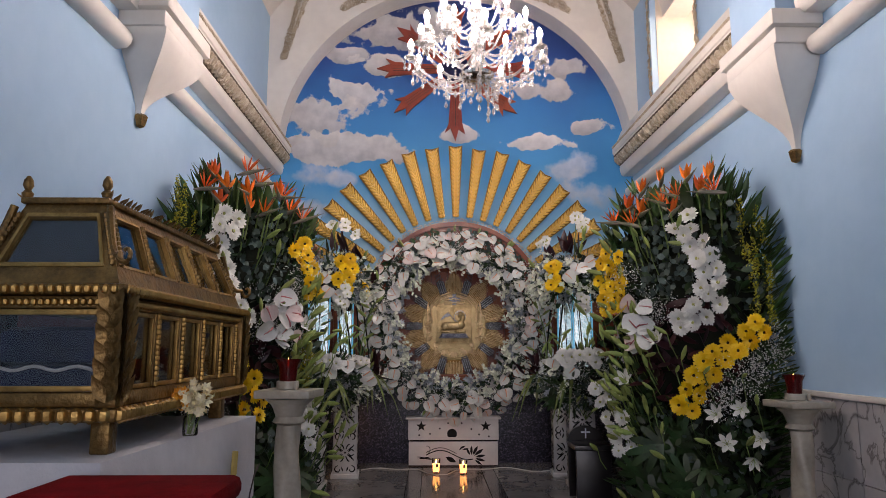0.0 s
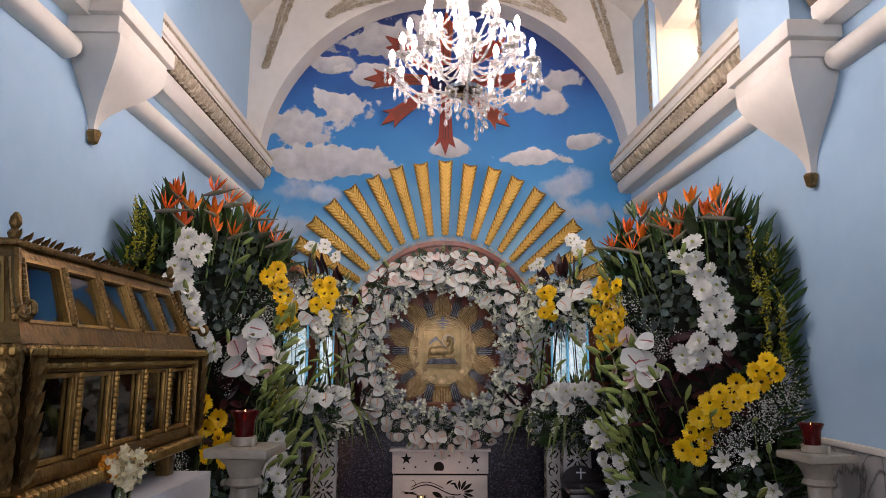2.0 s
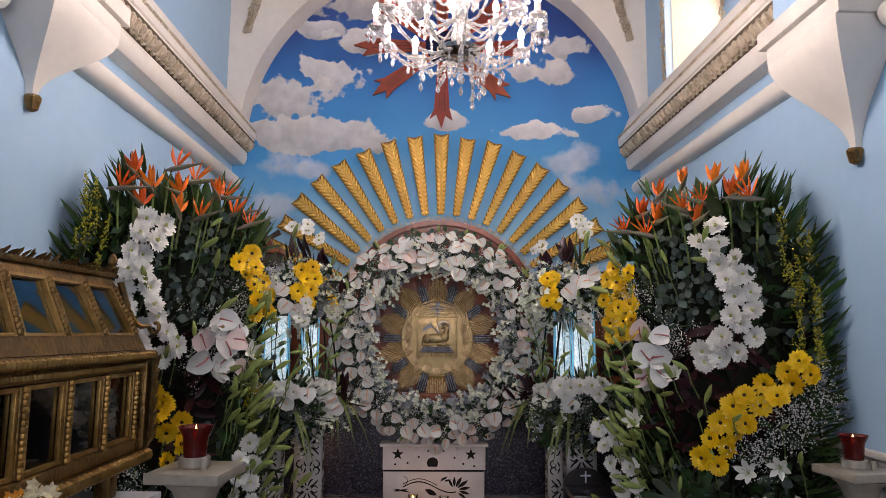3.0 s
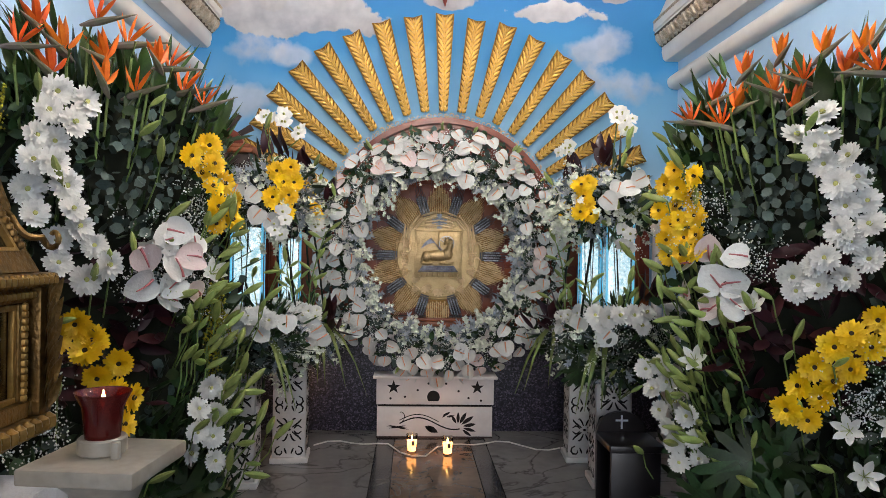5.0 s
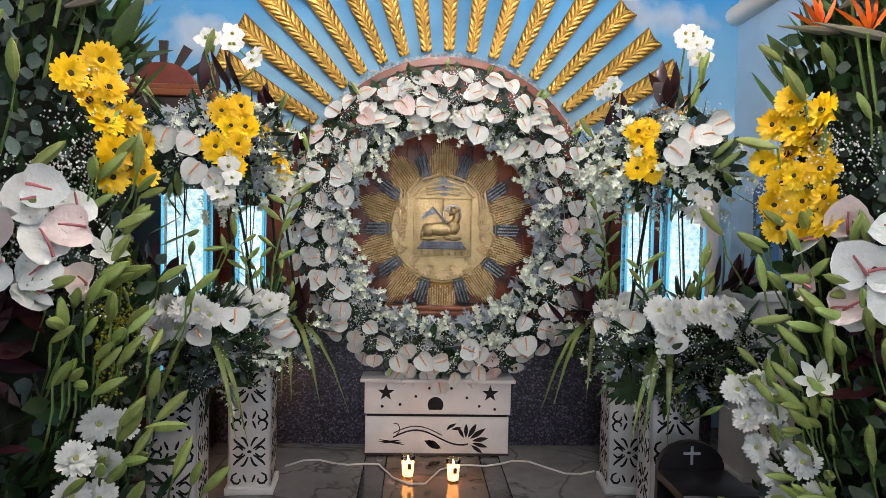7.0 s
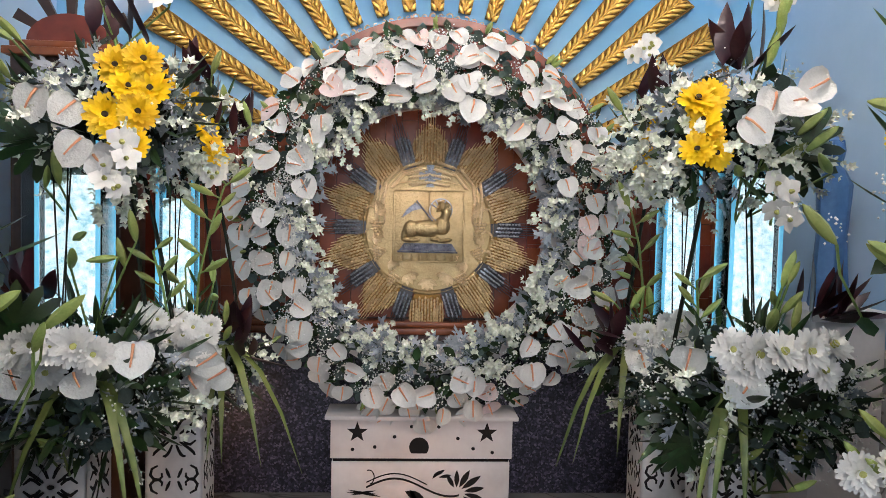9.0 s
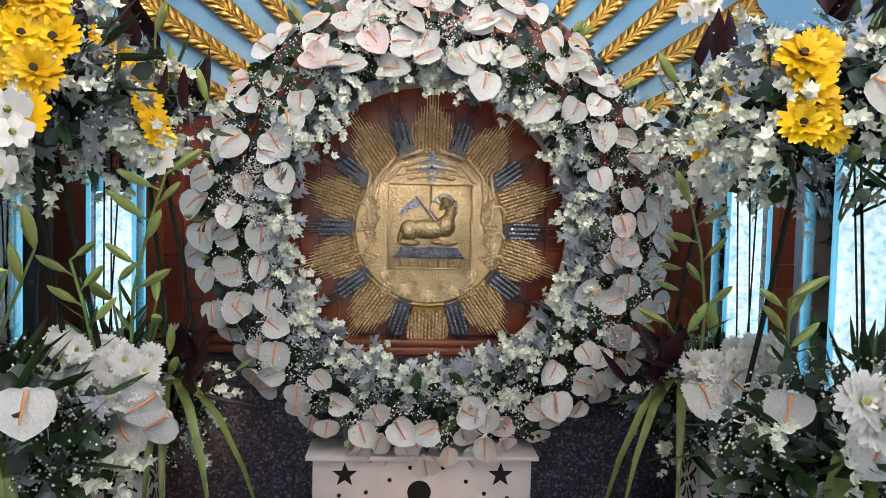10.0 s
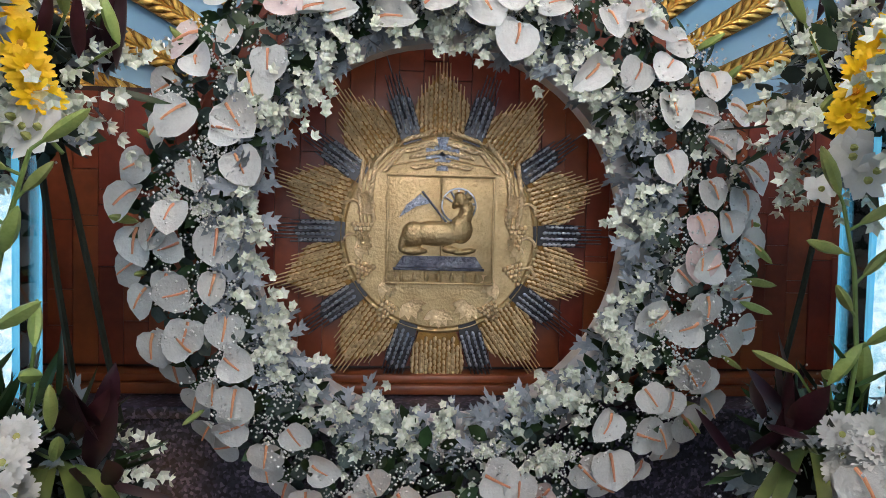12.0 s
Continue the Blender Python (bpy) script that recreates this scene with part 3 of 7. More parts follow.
scrollwork("trim_scrolls_groin", spots, "pointed gilded scrollwork at the vault's foot")
spots = []
for i in range(60):
    z = WZ0 + 0.02 + 1.05 * i / 59
    for y in (WY0 - 0.02, WY1 + 0.02):
        for k in range(2):
            spots.append(((XR - 0.012, y + rng.uniform(-0.025, 0.025), z), (-1, 0, 0), rng.uniform(0.6, 1.0)))
scrollwork("trim_scrolls_window", spots, "carved gilded window surround")

# altar floor: a brown runner of stone between dark bands, grey slabs beside it
floor = bpy.data.objects["floor"]
for x0, x1, mm, step in ((-0.225, 0.212, FLOORB, 0.62), (-0.325, -0.228, FLOORD, 0.62), (0.215, 0.305, FLOORD, 0.62), (XL, -0.98, FLOORT, 0.66), (-0.977, -0.328, FLOORT, 0.66), (0.308, 0.96, FLOORT, 0.66), (0.963, XR, FLOORT, 0.66)):
    y = 4.452
    while y < YB:
        part("slab", box(x0, y, -0.03, x1 - 0.002, min(y + step - 0.002, YB), 0.0), mm, floor, smooth=False)
        y += step

# ---- altar end ----
altar = thing("altar", (0.03, 6.05, 0), "dark speckled granite altar block against the end wall", "altar")
part("block", box(-1.34, 5.885, 0.0, 1.42, 6.215, 0.60, 0.006), GRANITE, altar)
part("mensa", box(-1.37, 5.862, 0.601, 1.45, 6.215, 0.635, 0.008), GRANITE, altar)

reredos = thing("reredos", (0.03, 6.12, 0.64), "reddish wooden panelled reredos with a round arch on the altar", "altarpiece")
part("plinth", join(box(-1.345, 5.975, 0.637, 1.43, 6.10, 0.665, 0.006), box(-1.335, 5.99, 0.666, 1.42, 6.10, 0.69, 0.006)), REDWOOD, reredos)
part("backing", join(box(-1.33, 6.075, 0.691, 1.415, 6.2, 1.47), slab([(0.05 + 0.74 * math.cos(math.pi * i / 40), 1.22 + 0.74 * math.sin(math.pi * i / 40)) for i in range(41)][::-1], 6.075, 6.2)), DARKWOOD, reredos)
y0 = 6.055
for i in range(40):
    x = -1.325 + 0.0684 * i
    dx = abs(x + 0.034 - 0.05)
    top = 1.22 + math.sqrt(0.72 ** 2 - dx ** 2) - 0.02 if dx < 0.66 else 1.455
    if abs(x - 0.05) > 0.72:
        top = 1.455
    cuts = [0.70] + sorted(rng.uniform(0.8, top - 0.15) for _ in range(3)) + [max(top, 1.45)]
    for a, b in zip(cuts, cuts[1:]):
        part("plank", box(x + 0.001, y0 + rng.uniform(-0.003, 0.003), a + 0.001, x + 0.067, 6.0745, b - 0.001), REDWOOD, reredos, smooth=False)


def arch_mould(r0, r1, ya, yb, a0=0.10, a1=math.pi - 0.10, n=44):
    pts = [(a0 + (a1 - a0) * i / n) for i in range(n + 1)]
    return slab([(0.05 + r0 * math.cos(t), 1.22 + r0 * math.sin(t)) for t in pts] + [(0.05 + r1 * math.cos(t), 1.22 + r1 * math.sin(t)) for t in pts[::-1]], ya, yb)


part("arch_moulding", join(arch_mould(0.715, 0.735, 6.02, 6.19), arch_mould(0.7355, 0.755, 6.035, 6.19), arch_mould(0.69, 0.7145, 6.045, 6.19)), REDWOOD, reredos, "dark red moulded arch")
crest = []
for i in range(64):
    a = 0.12 + (math.pi - 0.24) * i / 63
    for r in (0.772, 0.792):
        crest.append(facing((0.05 + r * math.cos(a), 6.17 - rng.uniform(0, 0.02), 1.22 + r * math.sin(a)), (rng.uniform(-0.3, 0.3), -1, 0), rng.uniform(0, 360), rng.uniform(0.6, 0.95)) @ Matrix.Rotation(radians(90), 4, "X"))
LACE = mat("pale_carving", (0.78, 0.60, 0.42), (0.52, 0.36, 0.22), 25, 0.5, bump=0.2)
part("carved_crest", many(curl, crest), LACE, reredos, "pale carved scrolls round the arch")
for x in (-1.37, 1.45):
    part("column", moved(lathe([(0.05, 0.0), (0.05, 0.03), (0.035, 0.05), (0.032, 0.6), (0.045, 0.62), (0.05, 0.66)], 14), Matrix.Translation((x, 6.02, 0.66))), BOXWHITE, reredos, "white turned column")


# golden wheat-like rays on the wall
def ray_mesh(length):
    w0, w1 = 0.028, 0.062
    V, F = slab([(-w0, 0), (w0, 0), (w1, length), (0.0, length - 0.012), (-w1, length)], 0.0, 0.03)
    return V, F


rays = thing("sunburst", (0.05, 6.2, 2.0), "fan of gilded carved wheat-ear rays on the end wall", "wall ornament")
kern = moved(lathe([(0.002, 0.0), (0.0085, 0.012), (0.0105, 0.026), (0.006, 0.044), (0.001, 0.056)], 6), Matrix.Scale(1.25, 4, (0, 1, 0)))
L = 0.635
leaf_grain = moved(lathe([(0.0015, 0.0), (0.0075, 0.014), (0.0105, 0.034), (0.0085, 0.055), (0.0045, 0.072), (0.0008, 0.084)], 6), Matrix.Scale(1.15, 4, (0, 1, 0)))
ears, n = [], 17
for k in range(n):
    z = -0.012 + (L - 0.062) * k / (n - 1)
    w = 0.028 + (0.062 - 0.028) * max(0, z) / L
    for s in (-1, 1):
        ears.append(Matrix.Translation((s * 0.004, -0.006, z)) @ Matrix.Rotation(radians(7), 4, "X") @ Matrix.Rotation(radians(s * 37), 4, "Y") @ Matrix.Diagonal((0.85 + 5 * w, 1.0, 0.10 + 14.5 * w, 1)))
        ears.append(Matrix.Translation((s * 0.003, -0.009, z + 0.017)) @ Matrix.Rotation(radians(s * 24), 4, "Y") @ Matrix.Diagonal((0.55, 0.9, 0.25 + 5 * w, 1)))
ear_me = mesh("ears", join(many(leaf_grain, ears), tube([(0, -0.010, 0), (0, -0.014, L - 0.03)], 0.0045, 6)), GILT)
back_me = mesh("ray", ray_mesh(L), GILTDARK)
for k in range(-10, 11):
    m = Matrix.Translation((0.05, 6.186, 1.22)) @ Matrix.Rotation(radians(8.35 * k), 4, "Y") @ Matrix.Translation((0, 0, 0.835)) @ Matrix.Diagonal((1, 1, rng.uniform(0.985, 1.015), 1))
    r = part("ray", back_me, None, rays, "", m)
    sub("grain_relief", ear_me, r)

# red wooden star on the painted sky
star = thing("wall_star", (0.05, 6.2, 3.42), "red wooden eight-armed star with notched tips on the painted sky", "wall ornament")
arm = slab([(-0.035, 0.10), (0.035, 0.10), (0.062, 0.52), (0.095, 0.60), (0.045, 0.56), (0.0, 0.68), (-0.03, 0.57), (-0.085, 0.61), (-0.062, 0.52)][::-1], -0.012, 0.012)
groove = join(*[box(a - 0.002, -0.015, 0.16, a + 0.002, -0.0122, 0.54) for a in (-0.022, 0.0, 0.022)])
arm_me, gr_me = mesh("arm", arm, STARWOOD, False), mesh("groove", groove, DARKWOOD, False)
for a, s in ((180, 1.0), (90, 1.05), (270, 1.05), (0, 0.95), (127, 1.02), (233, 1.02), (53, 0.98), (307, 0.98)):
    r = part("arm", arm_me, None, star, "", Matrix.Translation((0.05, 6.19, 3.42)) @ Matrix.Rotation(radians(a), 4, "Y") @ Matrix.Diagonal((1, 1, s, 1)))
    sub("groove", gr_me, r)
part("hub", moved(lathe([(0.15, 0.0), (0.15, 0.015), (0.12, 0.03)], 24), Matrix.Translation((0.05, 6.2, 3.42)) @ Matrix.Rotation(radians(90), 4, "X")), BLUECLOTH, star, "blue round hub")

# ---- brass sun with the lamb relief ----
SX, SY, SZ = 0.027, 6.03, 1.085
sun = thing("relief_sun", (SX, SY, SZ), "embossed brass sun disc with gold and dark silver rays", "relief")


def ogive(r, w0, w1, r0, r1, r2):
    """Half width of a pointed ray at radius r: swelling from r0 to r1, then closing to a point at r2."""
    if r < r1:
        return w0 + (w1 - w0) * math.sin(math.pi / 2 * (r - r0) / (r1 - r0))
    return w1 * max(0.0, 1 - ((r - r1) / (r2 - r1)) ** 1.2)


def ray_plate(w0, w1, r0, r1, r2, lines, spike, material):
    """A pointed hammered plate edged with thin radial spikes."""
    rs = [r0 + (r2 - r0) * i / 12 for i in range(13)]
    side = [(ogive(r, w0, w1, r0, r1, r2), r) for r in rs]
    plate = slab([(-x, r) for x, r in side] + [(x, r) for x, r in side[-2::-1]], -0.006, 0.004)
    ribs = []
    for i in range(lines):
        u = -1 + 2 * i / (lines - 1)
        x = u * w1 * 0.97
        edge = max((r for r in rs if ogive(r, w0, w1, r0, r1, r2) >= abs(x) - 1e-4), default=r1)
        top = edge + spike * (0.75 + 0.35 * (i % 2)) * (1.25 - 0.5 * abs(u))
        ribs.append(mesh("rib", tube([(x * 0.90, -0.007, edge - 0.07), (x * (0.9 + 0.28 * (top - edge + 0.07)), -0.009, top)], 0.0034, 5, 0.45), material))
    return plate, ribs


def knobs(w0, w1, r0, r1, r2, nx, nz, size):
    b = lathe([(0.2, -1.5), (0.9, -0.8), (1.0, 0), (0.7, 0.9), (0.1, 1.5)], 5)
    ms = []
    for i in range(nx):
        for j in range(nz):
            u, r = -1 + 2 * (i + 0.5) / nx, r0 + (r2 - r0) * (j + 0.5 + 0.5 * (i % 2)) / nz
            if abs(u * w1) < ogive(r, w0, w1, r0, r1, r2) - 0.002:
                ms.append(Matrix.Translation((u * w1, -0.010 - rng.uniform(0, 0.004), r)) @ Matrix.Rotation(rng.uniform(-0.25, 0.25), 4, "Y") @ Matrix.Scale(size * rng.uniform(0.75, 1.1), 4))
    return many(b, ms)


gold_me, gold_ribs = ray_plate(0.050, 0.073, 0.245, 0.335, 0.430, 15, 0.042, PALEBRASS)
gold_me = mesh("gold_ray", gold_me, GILTDARK)
gold_kn = mesh("raised_dots", knobs(0.050, 0.073, 0.256, 0.335, 0.427, 12, 12, 0.0056), PALEBRASS)
dark_me, dark_ribs = ray_plate(0.024, 0.031, 0.245, 0.36, 0.385, 7, 0.075, SILVER)
dark_me = mesh("silver_ray", dark_me, BLACKLAC)
dark_kn = mesh("raised_dots", knobs(0.024, 0.031, 0.270, 0.36, 0.385, 4, 9, 0.0050), BRIGHT)
for k in range(10):
    r = part("gold_ray", gold_me, None, sun, "gold ray edged with thin spikes", Matrix.Translation((SX, SY - 0.006, SZ)) @ Matrix.Rotation(radians(36 * k), 4, "Y") @ Matrix.Diagonal((1, 1, 1.0 + (0.08 if k == 5 else 0), 1)))
    sub("raised_dots", gold_kn, r)["kind"] = "stuff"
    for q in gold_ribs:
        sub("rib", q, r)
    r = part("silver_ray", dark_me, None, sun, "dark silver ray", Matrix.Translation((SX, SY - 0.013, SZ)) @ Matrix.Rotation(radians(36 * k + 18), 4, "Y"))
    sub("raised_dots", dark_kn, r)["kind"] = "stuff"
    for q in dark_ribs:
        sub("rib", q, r)
disc = part("disc", moved(lathe([(0.266, 0.0), (0.268, 0.014), (0.262, 0.020), (0.255, 0.016), (0.249, 0.021), (0.05, 0.024), (0.001, 0.024)], 72), Matrix.Translation((SX, SY, SZ)) @ Matrix.Rotation(radians(90), 4, "X")), BRASS, sun, "hammered brass disc")
QX0, QX1, QZ0, QZ1 = SX - 0.143, SX + 0.143, SZ - 0.135, SZ + 0.155
QM = (SX, (QZ0 + QZ1) / 2)
part("panel", join(box(QX0, SY - 0.034, QZ0, QM[0] - 0.0012, SY - 0.02, QZ1, 0.003), box(QM[0] + 0.0012, SY - 0.034, QZ0, QX1, SY - 0.02, QZ1, 0.003)), BRASS, sun, "square brass panel in two halves")
fr = 0.006
part("panel_rim", join(box(QX0, SY - 0.041, QZ0, QX1, SY - 0.0345, QZ0 + fr, 0.002), box(QX0, SY - 0.041, QZ1 - fr, QX1, SY - 0.0345, QZ1, 0.002), box(QX0, SY - 0.041, QZ0 + fr, QX0 + fr, SY - 0.0345, QZ1 - fr, 0.002), box(QX1 - fr, SY - 0.041, QZ0 + fr, QX1, SY - 0.0345, QZ1 - fr, 0.002)), BRASS, sun)
YP = SY - 0.034


def blob(cx, cz, rx, rz, ry, n=12, rot=0.0):
    V, F = lathe([(math.sin(math.pi * k / 8) + 1e-3, -math.cos(math.pi * k / 8)) for k in range(9)], n)
    m = Matrix.Translation((cx, YP, cz)) @ Matrix.Rotation(radians(rot), 4, "Y") @ Matrix.Diagonal((rx, ry, rz, 1))
    return moved((V, F), m)


lx, lz = SX - 0.005, SZ - 0.015
lamb = join(blob(lx - 0.005, lz + 0.008, 0.068, 0.030, 0.024), blob(lx - 0.058, lz + 0.004, 0.030, 0.032, 0.022), blob(lx + 0.052, lz + 0.018, 0.030, 0.034, 0.024),
            blob(lx + 0.063, lz + 0.052, 0.018, 0.036, 0.02, rot=14), blob(lx + 0.052, lz + 0.087, 0.016, 0.022, 0.02, rot=-28), blob(lx + 0.040, lz + 0.077, 0.008, 0.013, 0.015, rot=40),
            blob(lx + 0.066, lz + 0.092, 0.007, 0.016, 0.011, rot=70), blob(lx - 0.084, lz - 0.012, 0.009, 0.026, 0.012, rot=12),
            blob(lx - 0.058, lz - 0.034, 0.034, 0.010, 0.014), blob(lx + 0.062, lz - 0.034, 0.030, 0.008, 0.012, rot=-8), blob(lx + 0.028, lz - 0.030, 0.02, 0.009, 0.012))
lamb_ob = part("lamb", moved(lamb, Matrix.Translation((lx, YP, lz)) @ Matrix.Diagonal((1.12, 1, 1.12, 1)) @ Matrix.Translation((-lx, -YP, -lz + 0.006))), BRASS, sun, "raised brass lamb lying down")
rm = lamb_ob.modifiers.new("fuse", "REMESH")
rm.mode, rm.voxel_size, rm.use_smooth_shade = "VOXEL", 0.003, True
part("book", join(slab([(lx - 0.112, lz - 0.074), (lx + 0.118, lz - 0.074), (lx + 0.098, lz - 0.044), (lx - 0.092, lz - 0.044)][::-1], YP - 0.012, YP), box(lx - 0.118, YP - 0.014, lz - 0.082, lx + 0.122, YP, lz - 0.075, 0.001)), SILVER, sun, "dark silver sealed book")
seals = lathe([(0.003, -0.012), (0.006, -0.006), (0.006, 0.0), (0.002, 0.012)], 8)
for i in range(7):
    part("seal", mesh("seal", seals, BRASS) if i == 0 else bpy.data.meshes["seal"], BRASS, sun, "", Matrix.Translation((lx - 0.095 + 0.033 * i, YP - 0.005, lz - 0.10)))
part("halo", join(tube([(lx + 0.052 + 0.045 * math.cos(t), YP - 0.004, lz + 0.09 + 0.045 * math.sin(t)) for t in [2 * math.pi * i / 24 for i in range(25)]], 0.0025, 5),
                  *[tube([(lx + 0.052 + 0.02 * math.cos(t), YP - 0.004, lz + 0.09 + 0.02 * math.sin(t)), (lx + 0.052 + 0.042 * math.cos(t), YP - 0.004, lz + 0.09 + 0.042 * math.sin(t))], 0.003, 4) for t in (0.1, 0.6, 1.1, 1.6, 2.1, 2.6)]), BRIGHT, sun)
part("banner", join(tube([(lx - 0.045, YP - 0.004, lz + 0.125), (lx + 0.02, YP - 0.005, lz + 0.045)], 0.003, 5), slab([(lx - 0.05, lz + 0.118), (lx - 0.022, lz + 0.095), (lx - 0.06, lz + 0.085), (lx - 0.105, lz + 0.055), (lx - 0.085, lz + 0.09)], YP - 0.008, YP)), CROSSMETAL, sun, "silver flag on a staff")
# wreath of wheat, grapes and a silver cross round the panel
YD = SY - 0.022
wheat = many(kern, [Matrix.Translation((0.011 * s, -0.004, 0.013 * k)) @ Matrix.Rotation(radians(25 * s), 4, "Y") @ Matrix.Scale(0.55, 4) for k in range(7) for s in (-1, 1)])
wheat_me = mesh("wheat_ear", join(wheat, tube([(0, -0.002, -0.05), (0, -0.004, 0.10)], 0.0022, 5)), PALEBRASS)
for x, z, a in ((-0.105, 0.225, 72), (-0.085, 0.185, 80), (-0.165, 0.165, 40), (0.105, 0.225, -72), (0.085, 0.185, -80), (0.165, 0.165, -40), (-0.20, 0.10, 8), (0.20, 0.10, -8), (-0.19, 0.02, -6), (0.19, 0.02, 6)):
    part("wheat_ear", wheat_me, None, sun, "", Matrix.Translation((SX + x, YD, SZ + z)) @ Matrix.Rotation(radians(a), 4, "Y") @ Matrix.Diagonal((0.9, 1.1, 0.9, 1)))
berry = lathe([(0.1, -1), (0.8, -0.6), (1, 0), (0.8, 0.6), (0.1, 1)], 6)
grape = many(berry, [Matrix.Translation((0.011 * (i - (5 - j) / 2 + 0.5), -0.004 - 0.002 * (j % 2), 0.012 * j)) @ Matrix.Scale(0.0068, 4) for j in range(5) for i in range(5 - j)])
grape_me = mesh("fruit_ornament", moved(grape, Matrix.Rotation(radians(180), 4, "Y")), PALEBRASS)
for x, z, a in ((-0.205, 0.02, 0), (0.205, 0.02, 0), (-0.195, -0.085, 20), (0.195, -0.085, -20), (-0.13, -0.19, 35), (0.13, -0.19, -35)):
    ornament = part("fruit_ornament", grape_me, None, sun, "", Matrix.Translation((SX + x, YD, SZ + z)) @ Matrix.Rotation(radians(a), 4, "Y") @ Matrix.Diagonal((1, 1.2, 1, 1)))
    ornament["kind"] = "stuff"
leafy = mesh("acanthus", many(blade(0.06, 0.03, 4, 0.5, 0.3), [Matrix.Rotation(radians(a), 4, "Y") @ Matrix.Rotation(radians(90), 4, "X") @ Matrix.Scale(0.9, 4) for a in (-60, -30, 0, 30, 60)]), PALEBRASS)
for x, z, a in ((-0.08, -0.185, 150), (0.08, -0.185, 210), (-0.15, -0.13, 120), (0.15, -0.13, 240), (-0.22, -0.03, 100), (0.22, -0.03, 260), (0.0, -0.205, 180), (-0.215, 0.07, 60), (0.215, 0.07, 300)):
    part("acanthus", leafy, None, sun, "", Matrix.Translation((SX + x, YD - 0.001, SZ + z)) @ Matrix.Rotation(radians(a), 4, "Y") @ Matrix.Diagonal((0.85, 0.7, 0.85, 1)))
for s_ in [tube([(SX + s * (0.235 - 0.025 * (t / 6) + 0.022 * (1 - t / 7) * math.cos(t)), YD - 0.003, SZ + z + 0.03 * (1 - t / 7) * math.sin(t)) for t in [0.5 * i for i in range(13)]], 0.0048, 5, 0.6) for s in (-1, 1) for z in (0.06, -0.03, -0.11)]:
    part("scroll", s_, PALEBRASS, sun)
cross = []
for a in (0, 90, 180, 270):
    cross.append(moved(slab([(-0.006, 0.0), (0.006, 0.0), (0.016, 0.044), (-0.016, 0.044)][::-1], -0.006, 0), Matrix.Rotation(radians(a), 4, "Y")))
    cross.append(moved(slab([(-0.003, 0.006), (0.003, 0.006), (0.006, 0.028), (-0.006, 0.028)][::-1], -0.004, 0), Matrix.Rotation(radians(a + 45), 4, "Y")))
part("silver_cross", moved(join(*cross), Matrix.Translation((SX + 0.002, YD - 0.001, SZ + 0.21))), CROSSMETAL, sun, "small silver cross")

sun.matrix_basis = Matrix.Translation((SX, SY, SZ)) @ Matrix.Scale(1.05, 4)

# ---- flower kit ----
def heart(n=14):
    """A heart-shaped spathe: its base notch at the origin, the tip towards +y, cupped."""
    V, F = [(0, 0.012, 0.0)], []
    rim = []
    for i in range(n):
        t = 2 * math.pi * i / n
        x = 0.5 * math.sin(t) * (1 + 0.10 * math.cos(t))
        y = 0.42 - 0.52 * math.cos(t) + (0.16 * max(0, 1 - abs(t if t < math.pi else t - 2 * math.pi) / 0.75))
        if abs(t - math.pi) < 0.3:
            y += 0.06
        rim.append((x, y))
    for k, s in enumerate((0.55, 1.0)):
        for x, y in rim:
            V.append((x * s, 0.15 + (y - 0.15) * s, 0.07 * s * s + 0.10 * (x * s) ** 2 * 4 - 0.10 * max(0, (y - 0.15) * s - 0.3)))
    for i in range(n):
        j = (i + 1) % n
        F.append((0, 1 + i, 1 + j))
        F.append((1 + i, 1 + n + i, 1 + n + j, 1 + j))
    return V, F


hv = heart()
SPATHES = [mesh("anthurium", moved(hv, Matrix.Diagonal((0.115 * a, 0.115, 0.115 * c, 1))), mm) for a, c, mm in ((1.0, 1.0, SPATHE), (0.92, 1.7, SPATHE), (1.06, 0.6, SPATHE), (0.72, 2.4, SPATHE), (0.95, 1.2, SPATHEP))]
SPAD = [mesh("spadix", tube([(0, 0.012, 0.004), (0, 0.03, 0.018), (0.002, 0.055, 0.026), (0.004, 0.078, 0.030)], 0.0048, 6, 0.55), mm) for mm in (SPADIX, SPADIXP)]


def anthurium(parent, p, n, spin, size, kind=None, pink=False):
    k = rng.choice((0, 0, 0, 1, 1, 1, 2, 2, 2, 3, 3, 4)) if kind is None else kind
    m = facing(p, n, spin, size) @ Matrix.Translation((0, -0.045, 0))
    ob = part("anthurium", SPATHES[k], None, parent, "", m)
    sub("spadix", SPAD[1 if pink else 0], ob)
    return ob


def gerbera_meshes(material, eye, name):
    pet = blade(0.048, 0.0175, 3, 0.06, 0.2, 0.3, 0.62)
    ms = [Matrix.Rotation(radians(360 / 24 * i + rng.uniform(-4, 4)), 4, "Z") @ Matrix.Rotation(radians(rng.uniform(2, 16)), 4, "X") @ Matrix.Scale(rng.uniform(0.9, 1.04), 4) for i in range(24)]
    ms += [Matrix.Translation((0, 0, 0.004)) @ Matrix.Rotation(radians(360 / 14 * i + rng.uniform(-6, 6)), 4, "Z") @ Matrix.Rotation(radians(rng.uniform(18, 36)), 4, "X") @ Matrix.Scale(0.74, 4) for i in range(14)]
    ms += [Matrix.Translation((0, 0, 0.007)) @ Matrix.Rotation(radians(360 / 12 * i + rng.uniform(-8, 8)), 4, "Z") @ Matrix.Rotation(radians(rng.uniform(34, 52)), 4, "X") @ Matrix.Scale(0.46, 4) for i in range(12)]
    me = mesh(name, many(pet, ms), material)
    ce = mesh("flower_eye", lathe([(0.0075, 0.002), (0.0088, 0.011), (0.0065, 0.0155), (0.002, 0.016)], 10), eye)
    return me, ce


